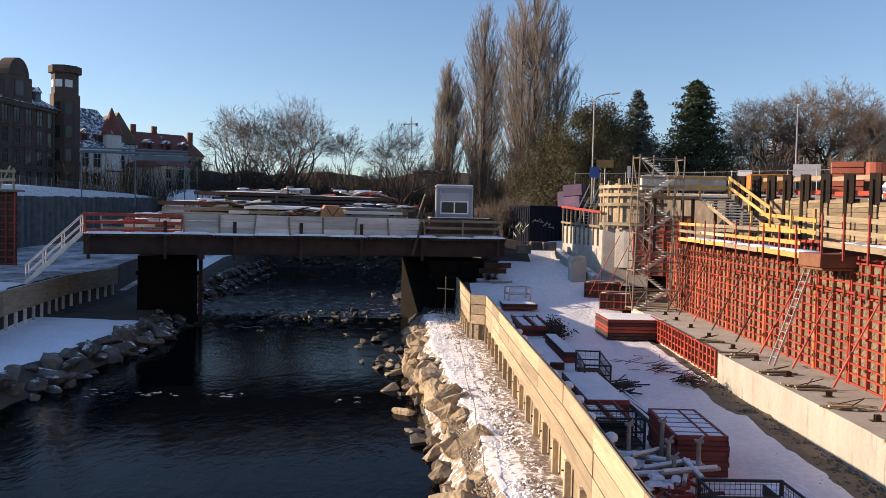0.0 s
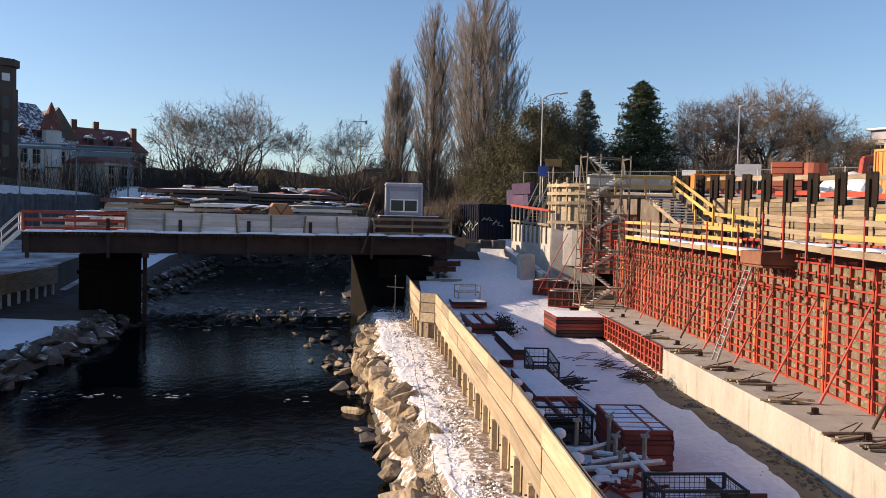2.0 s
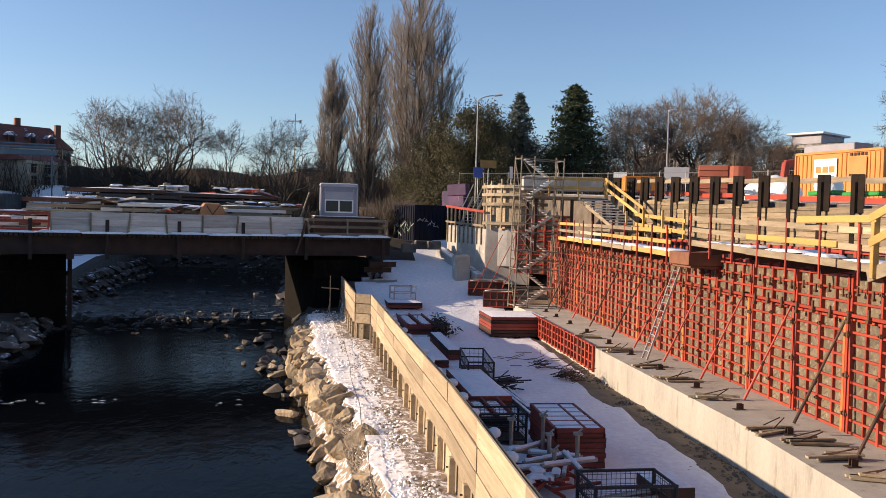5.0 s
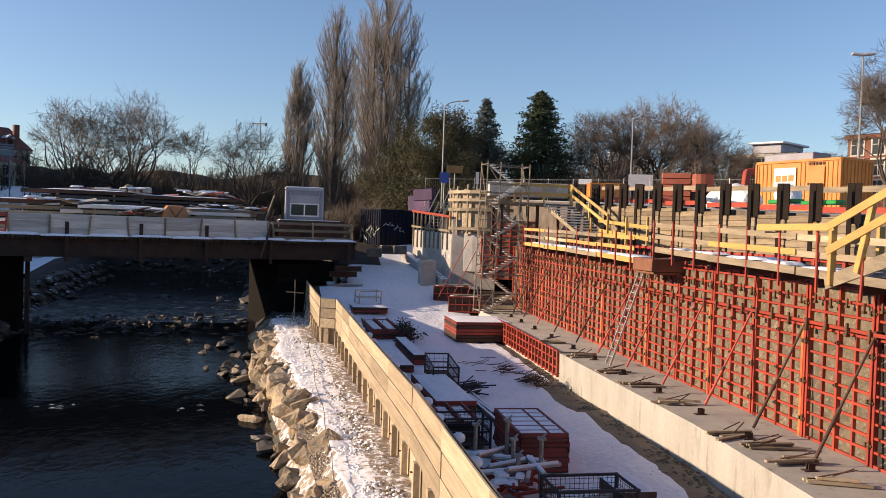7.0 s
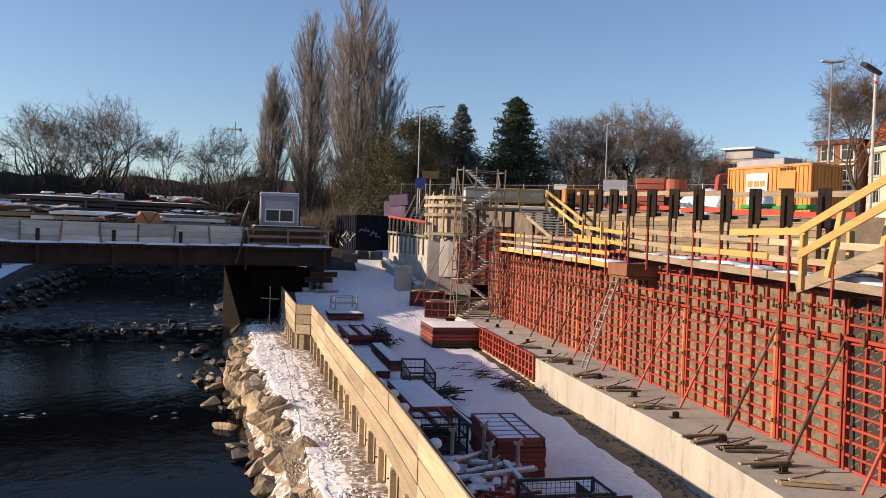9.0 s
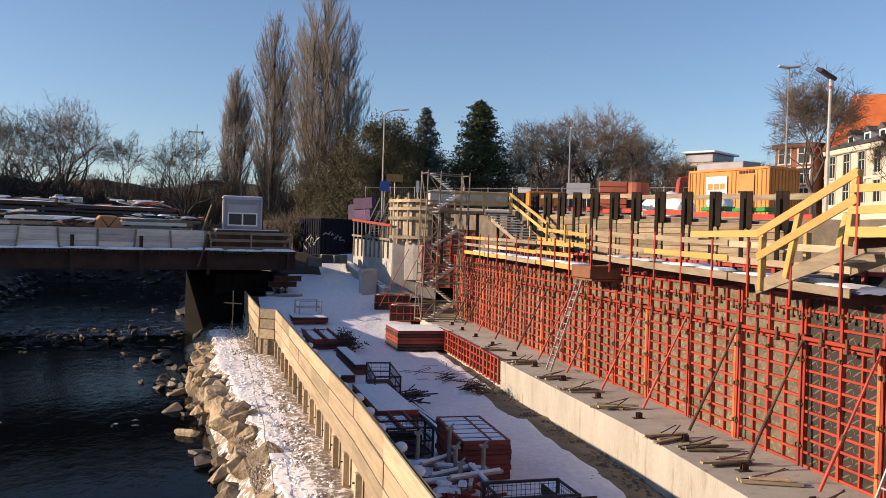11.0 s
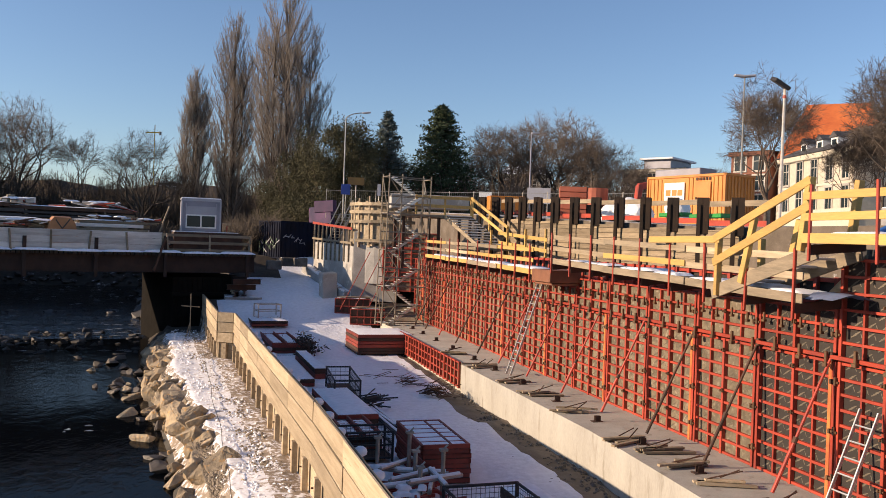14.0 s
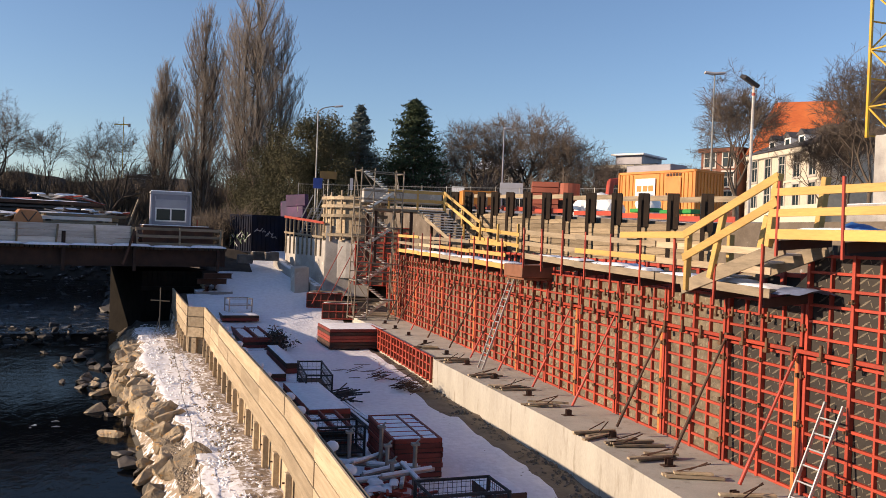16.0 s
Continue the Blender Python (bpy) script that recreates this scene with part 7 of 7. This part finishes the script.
part("trough", Mesh().box(-2.6, 2.2, -0.62, -0.5, 0, 0.85, 0.03).box(-2.6, 2.2, 0.5, 0.62, 0, 0.9, 0.03).box(-2.6, -2.48, -0.5, 0.5, 0, 0.85, 0.03).box(2.08, 2.2, -0.5, 0.5, 0, 0.85, 0.03).box(-2.48, 2.08, -0.5, 0.5, 0, 0.08), CONC, t)
rng = random.Random(6)
for k in range(14):
    part("slab", Mesh().hexa(pose(rng.uniform(-2.0, 1.7), rng.uniform(-0.2, 0.2), 0.45 + 0.1 * (k % 5), rng.uniform(-9, 9), rng.uniform(-9, 9), rng.uniform(-20, 20)), rng.uniform(0.6, 1.4), rng.uniform(0.3, 0.6), 0.13, 0.03), RENDER_C if k % 3 else WOOD_OLD, t)
ob_ = polar(20.4, 55, 0)
t = thing("orange_skip", "low orange skip beside the far stair", "skip", pose(ob_.x, ob_.y, 8.0, 0, 0, -10))
part("body", Mesh().box(-0.2, 2.2, -0.7, 0.7, 0, 0.95, 0.04), CONT, t)
t = thing("road_fence", "wire site fence along the road", "fence")
g = Mesh()
for k in range(16):
    p = polar(9 + k * 1.7, 66 - k * 0.6, 0)
    q = polar(9 + (k + 1) * 1.7, 66 - (k + 1) * 0.6, 0)
    part("post", Mesh().tube((p.x, p.y, 7.4), (p.x, p.y, 9.7), 0.03, n=5), GALV, t)
    for z in (7.7, 9.6):
        part("rail", Mesh().tube((p.x, p.y, z), (q.x, q.y, z), 0.02, n=5), GALV, t)
    for i in range(1, 12):
        u = p.lerp(q, i / 12)
        g.bar((u.x, u.y, 7.6), (u.x, u.y, 9.6), 0.006, 0.006)
tagged(part("wire_mesh", g, GALV, t), "fine wire mesh", kind="stuff")


def sign(az, d, z, h, w, hs, col, label, post_mat=GALV):
    p = polar(az, d, z)
    t = thing("road_sign", label, "road sign", Matrix.Translation(p) @ pose(0, 0, 0, 0, 0, -az), "road signs")
    part("post", Mesh().tube((0, 0.04, 0), (0, 0.04, h), 0.04, n=6), post_mat, t)
    part("panel", Mesh().box(-w / 2, w / 2, -0.015, 0.015, h - hs, h, 0.004), col, t)


BLUE = surf("blue_sign_face", (0.02, 0.06, 0.3), (0.02, 0.05, 0.24), 2, 0.5, bump=0)
YELLOW_SIGN = surf("dull_yellow_sign_back", (0.2, 0.12, 0.03), (0.15, 0.09, 0.03), 2, 0.6, bump=0)
sign(23.7, 68, 8.2, 2.3, 1.9, 1.3, HUT_FRAME, "grey back of a large road sign")
sign(25.8, 66, 8.2, 2.3, 0.8, 0.8, BLUE, "round blue road sign on a post")
sign(11.0, 66, 7.6, 3.1, 1.3, 0.6, YELLOW_SIGN, "dull yellow direction sign with a blue field")
sign(10.3, 64, 7.6, 2.4, 0.7, 0.8, BLUE, "blue road sign behind the fence")
sign(20.0, 72, 8.2, 2.1, 1.1, 0.45, WHITE, "white direction sign on a post")
sign(12.6, 64, 7.8, 2.3, 0.25, 0.9, HUT_FRAME, "narrow grey post box on a pole")

# dark graffiti container and painted wall at the top of the ramp
# dark blue taken near black, so the paint also holds the container's shade
SHADED_BLUE = surf("shaded_blue_container_paint", (0.008, 0.012, 0.026), (0.012, 0.012, 0.018), 1, 0.8, bump=0.1)
GREEN_PAINT = surf("green_spray_paint", (0.03, 0.09, 0.04), None, 3, 0.6, bump=0)
WHITE_PAINT = surf("white_spray_paint", (0.3, 0.32, 0.36), None, 3, 0.6, bump=0)
SHADED_BLUE.node_tree.nodes["Principled BSDF"].inputs["Specular IOR Level"].default_value = 0.1
corner = polar(5.97, 59.5, 4.2)
for k, (turn, length, name, lab) in enumerate(((132, 2.45, "dark_container", "dark blue corrugated container sprayed with paint"),)):
    t = thing(name, lab, "container", Matrix.Translation(corner) @ pose(0, 0, 0, 0, 0, -6))
    m0 = pose(0, 0, 0, 0, 0, 40)
    part("body", Mesh().box(0, 6.0, 0, 2.44, 0, 2.7, 0.02), SHADED_BLUE, t, m=m0)
    for i in range(9):
        part("corrugation", Mesh().box(-0.05, 0.01, 0.1 + i * 0.26, 0.24 + i * 0.26, 0.12, 2.6, 0.015), SHADED_BLUE, t, m=m0)
    for i in range(12):
        part("corrugation", Mesh().box(0.1 + i * 0.4, 0.28 + i * 0.4, -0.04, 0.01, 0.12, 2.6, 0.012), SHADED_BLUE, t, m=m0)
    rng = random.Random(77)
    for i in range(12):
        x, z = 0.35 + 0.17 * i + rng.uniform(-0.03, 0.03), 1.65 - 0.04 * i + rng.uniform(-0.12, 0.12)
        part("paint_mark", Mesh().hexa(m0 @ pose(x, -0.045, z, 0, rng.uniform(-70, 70), 0), rng.uniform(0.18, 0.42), 0.006, 0.06), WHITE_PAINT, t, "white sprayed stroke")
    for i in range(18):
        y, z = 0.25 + 0.115 * i, 0.95 + rng.uniform(-0.35, 0.35)
        part("paint_mark", Mesh().hexa(m0 @ pose(-0.056, y, z, rng.uniform(-60, 60), 0, 0), 0.006, 0.07, rng.uniform(0.3, 0.6)), GREEN_PAINT if i % 3 else WHITE_PAINT, t, "green sprayed stroke")
PURPLE = surf("purple_wall_paint", (0.07, 0.014, 0.08), (0.02, 0.01, 0.05), 0.5, 0.7, bump=0.1, c3=(0.2, 0.03, 0.13), c3_at=0.6)
a, b = polar(8.0, 70, 0), polar(9.5, 67.5, 0)
solo("wall_painted", Mesh().bar(a + Vector((0, 0, 6.6)), b + Vector((0, 0, 6.8)), 0.4, 3.4, 0.03), PURPLE, "concrete wall painted in purple and blue patches", "wall", kind="structure")
solo("wall_painted_head", Mesh().bar(polar(8.3, 65.5, 8.2), polar(9.6, 64.5, 8.3), 0.5, 0.9, 0.03), PURPLE, "purple painted parapet block", "wall", kind="structure")
for k, (az, d, z) in enumerate(((5.6, 56.5, 3.75), (6.5, 57.5, 3.95), (7.3, 57.5, 3.95))):
    c = polar(az, d, z)
    solo("stone_block", Mesh().hexa(Matrix.Translation(c + Vector((0, 0, 0.1))) @ pose(0, 0, 0, 0, 0, 8 * k), 1.0, 0.6, 0.6, 0.05), ROCK_SNOW, "squat stone block in front of the container", "stone block", "stone blocks")
t = thing("steel_steps", "small grey steel stair with railings up to the road", "stair")
A, B = polar(9.2, 60, 5.6), polar(10.0, 63, 7.6)
for s in (0, 0.8):
    o = Vector((s, 0, 0))
    part("stringer", Mesh().bar(A + o, B + o, 0.06, 0.25), GALV, t)
    part("handrail", Mesh().bar(A + o + Vector((0, 0, 1)), B + o + Vector((0, 0, 1)), 0.06, 0.06), GALV, t)
for k in range(10):
    p = A.lerp(B, k / 9)
    part("tread", Mesh().box(p.x, p.x + 0.8, p.y - 0.14, p.y + 0.14, p.z, p.z + 0.04), GALV, t)
for k in range(2):
    p = A.lerp(B, k)
    part("support_post", Mesh().bar((p.x + 0.4, p.y, 3.8), (p.x + 0.4, p.y, p.z), 0.1, 0.1), GALV, t)

# ---- tower crane at the edge of the site ----
CRANE = surf("yellow_crane_paint", (0.55, 0.33, 0.02), (0.45, 0.26, 0.02), 1.5, 0.5, bump=0.05)
cp = polar(47.4, 46, 7.0)
t = thing("tower_crane", "yellow lattice tower crane with a pale ballast sign", "crane", Matrix.Translation(cp))
HC, wC = 26.0, 0.75
for x in (-wC, wC):
    for y in (-wC, wC):
        part("leg", Mesh().bar((x, y, 4.5), (x, y, HC), 0.14, 0.14, 0.01), CRANE, t)
for k in range(15):
    z = 4.6 + k * 1.42
    for s in (-wC, wC):
        part("lacing", Mesh().bar((-wC, s, z), (wC, s, z + 1.42 if k % 2 else z), 0.07, 0.07), CRANE, t)
        part("lacing", Mesh().bar((s, -wC, z), (s, wC, z + 1.42 if k % 2 == 0 else z), 0.07, 0.07), CRANE, t)
        part("lacing", Mesh().bar((-wC, s, z), (wC, s, z), 0.06, 0.06), CRANE, t)
part("base", Mesh().box(-1.3, 1.3, -1.3, 1.3, -0.3, 1.2, 0.05), CONC_OLD, t)
part("base_column", Mesh().box(-0.5, 0.5, -0.5, 0.5, 1.2, 4.6, 0.05), CONC_OLD, t)
bx = part("sign_board", Mesh().hexa(pose(0.15, -1.2, 3.3, 0, 0, -40), 2.2, 0.1, 2.0, 0.04), WHITE, t, "pale board with unreadable dark bars")
for k in range(2):
    part("dark_bar", Mesh().hexa(pose(0.15, -1.2, 2.75 + k * 0.3, 0, 0, -40) @ pose(0.0, -0.06, 0), 1.6, 0.01, 0.16), BLACK, bx)
# far crane top above the trees
fc = polar(-2.35, 260, 20)
t = thing("far_crane", "small yellow crane top far behind the trees", "crane", Matrix.Translation(fc))
part("mast", Mesh().bar((0, 0, -12), (0, 0, 18.0), 0.22, 0.22), CRANE, t)
part("jib", Mesh().bar((-2.6, 0, 15.6), (1.6, 0, 15.8), 0.25, 0.3), CRANE, t)
part("counterweight", Mesh().box(1.2, 1.9, -0.5, 0.5, 15.1, 16.1, 0.1), CONC_OLD, t)

# loose clutter over the bridge deck
def clutter(x, y, z, n, sx, seed, label, long=1.2):
    rng = random.Random(seed)
    t = thing("clutter_pile", label, "building clutter", on_bridge(x, y, z), "clutter on the bridge")
    for k in range(n):
        l = rng.uniform(0.4, long)
        m = pose(rng.uniform(-sx, sx), rng.uniform(-0.5, 0.5), 0.06 + rng.uniform(0, 0.3), rng.uniform(-12, 12), rng.uniform(-14, 14), rng.uniform(-35, 35))
        part("piece", Mesh().hexa(m, l, rng.uniform(0.06, 0.2), rng.uniform(0.05, 0.14), 0.01), rng.choice([WOOD_OLD, WOOD_GREY, RUST, RED_SNOWY, GALV]), t)
    for k in range(max(2, n // 4)):
        part("snow", snow_cap(pose(rng.uniform(-sx, sx), rng.uniform(-0.4, 0.4), 0.3 + rng.uniform(0, 0.12), 0, 0, rng.uniform(-20, 20)), rng.uniform(0.6, 1.6), rng.uniform(0.3, 0.6), 0.1, k + seed), SNOW, t, "lump of snow", True)


clutter(8.2, 2.2, 6.25, 16, 1.8, 1, "boards and snow heaped on the stacked beams", 1.6)
clutter(11.0, 5.0, 7.1, 12, 2.2, 2, "loose timbers and snow on the high stack", 2.2)
clutter(16.4, 5.4, 7.15, 12, 2.0, 3, "loose steel and snow on the long stack", 2.2)
clutter(17.6, 2.3, 6.2, 22, 1.9, 4, "untidy poles and boards on the stack", 2.4)
clutter(12.6, 1.2, 5.85, 14, 1.1, 5, "splintered boards leaning behind the guard rail", 1.4)
clutter(19.9, 1.6, 4.65, 14, 0.8, 6, "sacks and boards beside the site hut", 1.0)
clutter(3.4, 4.4, 5.3, 14, 1.3, 7, "red and blue parts under snow on the deck", 1.2)

# ---- rocks along the river ----
def rock_mesh(seed, mat, flat=0.7, fine=True):
    rng = random.Random(seed)
    bm = bmesh.new()
    for k in range(16):
        a, u = rng.uniform(0, 6.283), rng.uniform(-1, 1)
        s = math.sqrt(1 - u * u)
        r = rng.uniform(0.82, 1.16)
        bm.verts.new((math.cos(a) * s * r * 0.55, math.sin(a) * s * r * 0.42, u * flat * r * 0.45))
    bmesh.ops.convex_hull(bm, input=bm.verts)
    bmesh.ops.delete(bm, geom=[v for v in bm.verts if not v.link_faces], context="VERTS")
    bmesh.ops.triangulate(bm, faces=list(bm.faces))
    if fine:
        bmesh.ops.bevel(bm, geom=list(bm.edges), offset=0.014, segments=1, affect="EDGES")
        bmesh.ops.triangulate(bm, faces=list(bm.faces))
        bmesh.ops.subdivide_edges(bm, edges=[e for e in bm.edges if e.calc_length() > 0.14], cuts=2, use_grid_fill=True)
        bmesh.ops.triangulate(bm, faces=list(bm.faces))
    for v in bm.verts:
        chip = abs(noise.noise(v.co * 5 + Vector((seed, 3, 0))))
        v.co *= 1 + 0.07 * noise.noise(v.co * 2.6 + Vector((seed, 0, 0))) - 0.13 * chip + 0.07 * noise.noise(v.co * 11 + Vector((0, seed, 0)))
    me = bpy.data.meshes.new("boulder")
    bm.to_mesh(me)
    bm.free()
    me.materials.append(mat)
    return me


DRY = [rock_mesh(100 + k, ROCK, 0.6 + 0.1 * (k % 4)) for k in range(8)]
WETS = [rock_mesh(200 + k, ROCK_WET, 0.55) for k in range(5)]
FAR_STONES = [rock_mesh(400 + k, ROCK_WET, 0.55, False) for k in range(6)]
SNOWY = [rock_mesh(300 + k, ROCK_SNOW, 0.65) for k in range(6)]


def boulder(me, x, y, z, s, seed, label, group):
    rng = random.Random(seed)
    ob = new("boulder", me)
    ob.matrix_basis = Matrix.Translation((x, y, z)) @ pose(0, 0, 0, rng.uniform(-25, 25), rng.uniform(-25, 25), rng.uniform(0, 360)) @ Matrix.Diagonal((s * rng.uniform(0.85, 1.25), s * rng.uniform(0.85, 1.2), s * rng.uniform(0.8, 1.15), 1))
    return tagged(ob, label, "boulder", group)


def joined(mesh, me, x, y, z, s, seed):
    rng = random.Random(seed)
    m = Matrix.Translation((x, y, z)) @ pose(0, 0, 0, rng.uniform(-25, 25), rng.uniform(-25, 25), rng.uniform(0, 360)) @ Matrix.Diagonal((s, s * rng.uniform(0.8, 1.2), s * rng.uniform(0.8, 1.1), 1))
    mesh.add([m @ v.co for v in me.vertices], [tuple(p.vertices) for p in me.polygons])


rng = random.Random(9)
far_stones, far_bank = Mesh(), Mesh()
y = 14.0
k = 0
right_edge = lambda y: levels(y)[11][0]
while y < 49.5:
    xr = right_edge(y)
    for (dx, dz, lo, hi) in ((-0.05, -1.15, 0.3, 0.8), (0.15, -0.95, 0.5, 1.3), (0.42, -0.6, 0.8, 1.7), (0.68, -0.3, 0.6, 1.4), (0.9, -0.14, 0.2, 0.55)):
        if rng.random() < 0.7:
            s = lerp(lo, hi, rng.random() ** 1.4)
            boulder(rng.choice(DRY if dz > -1 else DRY[:3] + WETS), xr + dx + rng.uniform(-0.25, 0.25), y + rng.uniform(-0.4, 0.4), dz + rng.uniform(-0.1, 0.1), s, k, "angular tan sandstone boulder on the sunny bank", "right bank boulders")
            k += 1
    y += rng.uniform(0.8, 1.15)
y = 22.0
left_edge = lambda y: levels(y)[8][0]
while y < 104:
    xl = left_edge(y)
    hill = max(0.0, min(1.0, (y - 60) / 25)) * 1.75
    for (dx, dz, lo, hi) in ((0.45, -1.2, 0.6, 1.3), (-0.05, -0.85 + 0.3 * hill, 0.8, 1.6), (-0.7, -0.45 + 0.55 * hill, 0.7, 1.4)) + (((-0.4, 0.3, 0.8, 1.6),) if hill > 0.8 else ()):
        if rng.random() < 0.85:
            s = rng.uniform(lo, hi)
            if y > 46:
                joined(far_bank, rng.choice(FAR_STONES), xl + dx + rng.uniform(-0.25, 0.25), y, dz, s, k)
                continue
            boulder(rng.choice(SNOWY), xl + dx + rng.uniform(-0.25, 0.25), y + rng.uniform(-0.4, 0.4), dz, s, k, "grey boulder with traces of snow on the shady bank", "left bank boulders")
            k += 1
    y += rng.uniform(0.9, 1.3)
# stones standing in the water
for i in range(34):
    y = rng.uniform(36, 48) if i < 22 else rng.uniform(24, 34)
    x = right_edge(y) - (abs(rng.gauss(0.9, 0.8)) if i < 22 else abs(rng.gauss(0.3, 0.4)))
    boulder(rng.choice(WETS + DRY[:2]), x, y, -1.2 + rng.uniform(-0.05, 0.12), rng.uniform(0.35, 0.95), 700 + i, "dark wet stone standing in the water", "stones in the water")
for i in range(170):
    x = rng.uniform(-18.5, -2.5)
    y = (56.5, 53.0, 58.5)[i % 3] + rng.gauss(0, 1.9) + 0.08 * x
    joined(far_stones, rng.choice(FAR_STONES), x, y, -1.24 + rng.uniform(-0.05, 0.05), rng.uniform(0.3, 1.0), 800 + i)
for i in range(40):
    joined(far_stones, rng.choice(FAR_STONES), rng.uniform(-21, -5), rng.uniform(70, 106), -1.24, rng.uniform(0.4, 1.1), 900 + i)
y = 70.0
while y < 104:
    for dx, dz in ((-0.6, -1.2), (0.0, -0.9), (0.5, -0.5), (1.0, -0.2), (1.6, 0.1)):
        joined(far_stones, rng.choice(FAR_STONES), right_edge(y) + dx + rng.uniform(-0.3, 0.3), y + rng.uniform(-0.4, 0.4), dz + 0.3 * max(0.0, min(1.0, (y - 60) / 25)), rng.uniform(0.8, 1.6), int(y * 10))
    y += 1.1
for i in range(110):
    y = rng.uniform(110, 121)
    joined(far_bank, rng.choice(FAR_STONES), rng.uniform(-22, -4), y, lerp(-2.0, 6.4, max(0, y - 112) / 14) + 0.05, rng.uniform(0.6, 1.8), 950 + i)
STONE_DARK = surf("dark_river_stone", (0.06, 0.052, 0.043), (0.035, 0.031, 0.027), 1.8, 0.6, bump=0.5, fine=8, rnd=0.1)
solo("shallows_stones", far_stones, STONE_DARK, "dark wet stones in the shallows under the bridge", "stones", kind="stuff")
solo("far_bank_rocks", far_bank, ROCK_SNOW, "grey rocks along the shaded far bank", "stones", kind="stuff")

# gravel and small stones, past counting
def pebbles(name, label, mat, n, pick, lo, hi, seed):
    rng = random.Random(seed)
    g = Mesh()
    for k in range(n):
        x, y, z = pick(rng)
        s = rng.uniform(lo, hi)
        o = [Vector((x, y, z)) + Vector((rng.uniform(-1, 1), rng.uniform(-1, 1), rng.uniform(-0.3, 0.3))) * s * 0.2 for _ in range(1)][0]
        a = rng.uniform(0, 6.28)
        vs = [o + Vector((math.cos(a + i * 1.2566), math.sin(a + i * 1.2566), 0)) * s * rng.uniform(0.4, 0.65) for i in range(5)]
        tp = [o + Vector((math.cos(a + 0.5 + i * 2.094), math.sin(a + 0.5 + i * 2.094), 0)) * s * 0.3 + Vector((0, 0, s * rng.uniform(0.35, 0.55))) for i in range(3)]
        g.add(vs + tp, [(5, 6, 7), (0, 1, 5), (1, 2, 6), (1, 6, 5), (2, 3, 6), (3, 4, 7), (3, 7, 6), (4, 0, 5), (4, 5, 7)])
    return solo(name, g, mat, label, "gravel", kind="stuff")


GRAVEL = surf("grey_brown_gravel", (0.37, 0.3, 0.215), (0.26, 0.21, 0.155), 3.0, 0.95, bump=0.5, fine=12, rnd=0.2)


def bank_spot(rng):
    y = 13 + 38 * rng.random() ** 1.5
    xr = right_edge(y)
    f = 0.22 * rng.random() ** 1.5 if rng.random() < 0.72 else rng.uniform(0.55, 1.0)
    x = lerp(xr + 0.4, fence_x(y) - 0.2, f)
    return x, y, lerp(-0.35, 0.05, min(1, f * 3.0)) - 0.02


pebbles("bank_gravel", "loose tan gravel scattered on the snowy bank", GRAVEL, 7000, bank_spot, 0.025, 0.1, 1)
pebbles("bank_snow_lumps", "small crumbs of trodden snow on the bank", SNOW, 1600, lambda r: (lambda y, f: (lerp(right_edge(y) + 1.1, fence_x(y) - 0.3, f), y, 0.03))(13 + 38 * r.random() ** 1.5, r.random()), 0.04, 0.13, 2)
pebbles("dirt_clods", "earth clods and stones along the slab foot", ROCK_WET, 1200, lambda r: (lambda y: (kerb_x(y) - r.uniform(0.05, 1.5), y, -0.1))(12 + 26 * r.random() ** 1.3), 0.05, 0.16, 3)
g = Mesh()
pts = [Vector((lerp(1.15, 0.75, i / 30) + 0.12 * noise.noise((i * 0.3, 0, 0)), 12 + i * 1.1, 0.16)) for i in range(31)]
limb_tube(g, pts, 0.009, 0.009, 5)
solo("cable", g, BLACK, "thin dark cable lying along the snowy bank", "cable")

# foam on the small sills
FOAM = surf("white_foam", (0.6, 0.62, 0.65), (0.35, 0.38, 0.42), 6, 0.6, bump=0.3)
g, rng = Mesh(), random.Random(33)
for k in range(150):
    if k < 26:
        x, y = rng.choice((-13.2, -12.8, -11.5, -10.4, -8.2, -3.6)) + rng.gauss(0, 0.35), 31.2 + rng.gauss(0, 0.35)
    elif k < 110:
        x = rng.uniform(-18, -3)
        y = rng.choice((51, 59, 60.5, 62, 66)) + rng.gauss(0, 0.5)
    else:
        x, y = rng.uniform(-18, -5), rng.uniform(70, 130)
    w, l = rng.uniform(0.04, 0.2) if k < 26 else rng.uniform(0.15, 0.5), rng.uniform(0.02, 0.07)
    g.add([(x - w, y, -1.19), (x, y - l, -1.17), (x + w, y, -1.19), (x, y + l, -1.165)], [(0, 1, 2, 3)])
solo("foam", g, FOAM, "flecks of white foam on the small sills", "foam", kind="stuff")
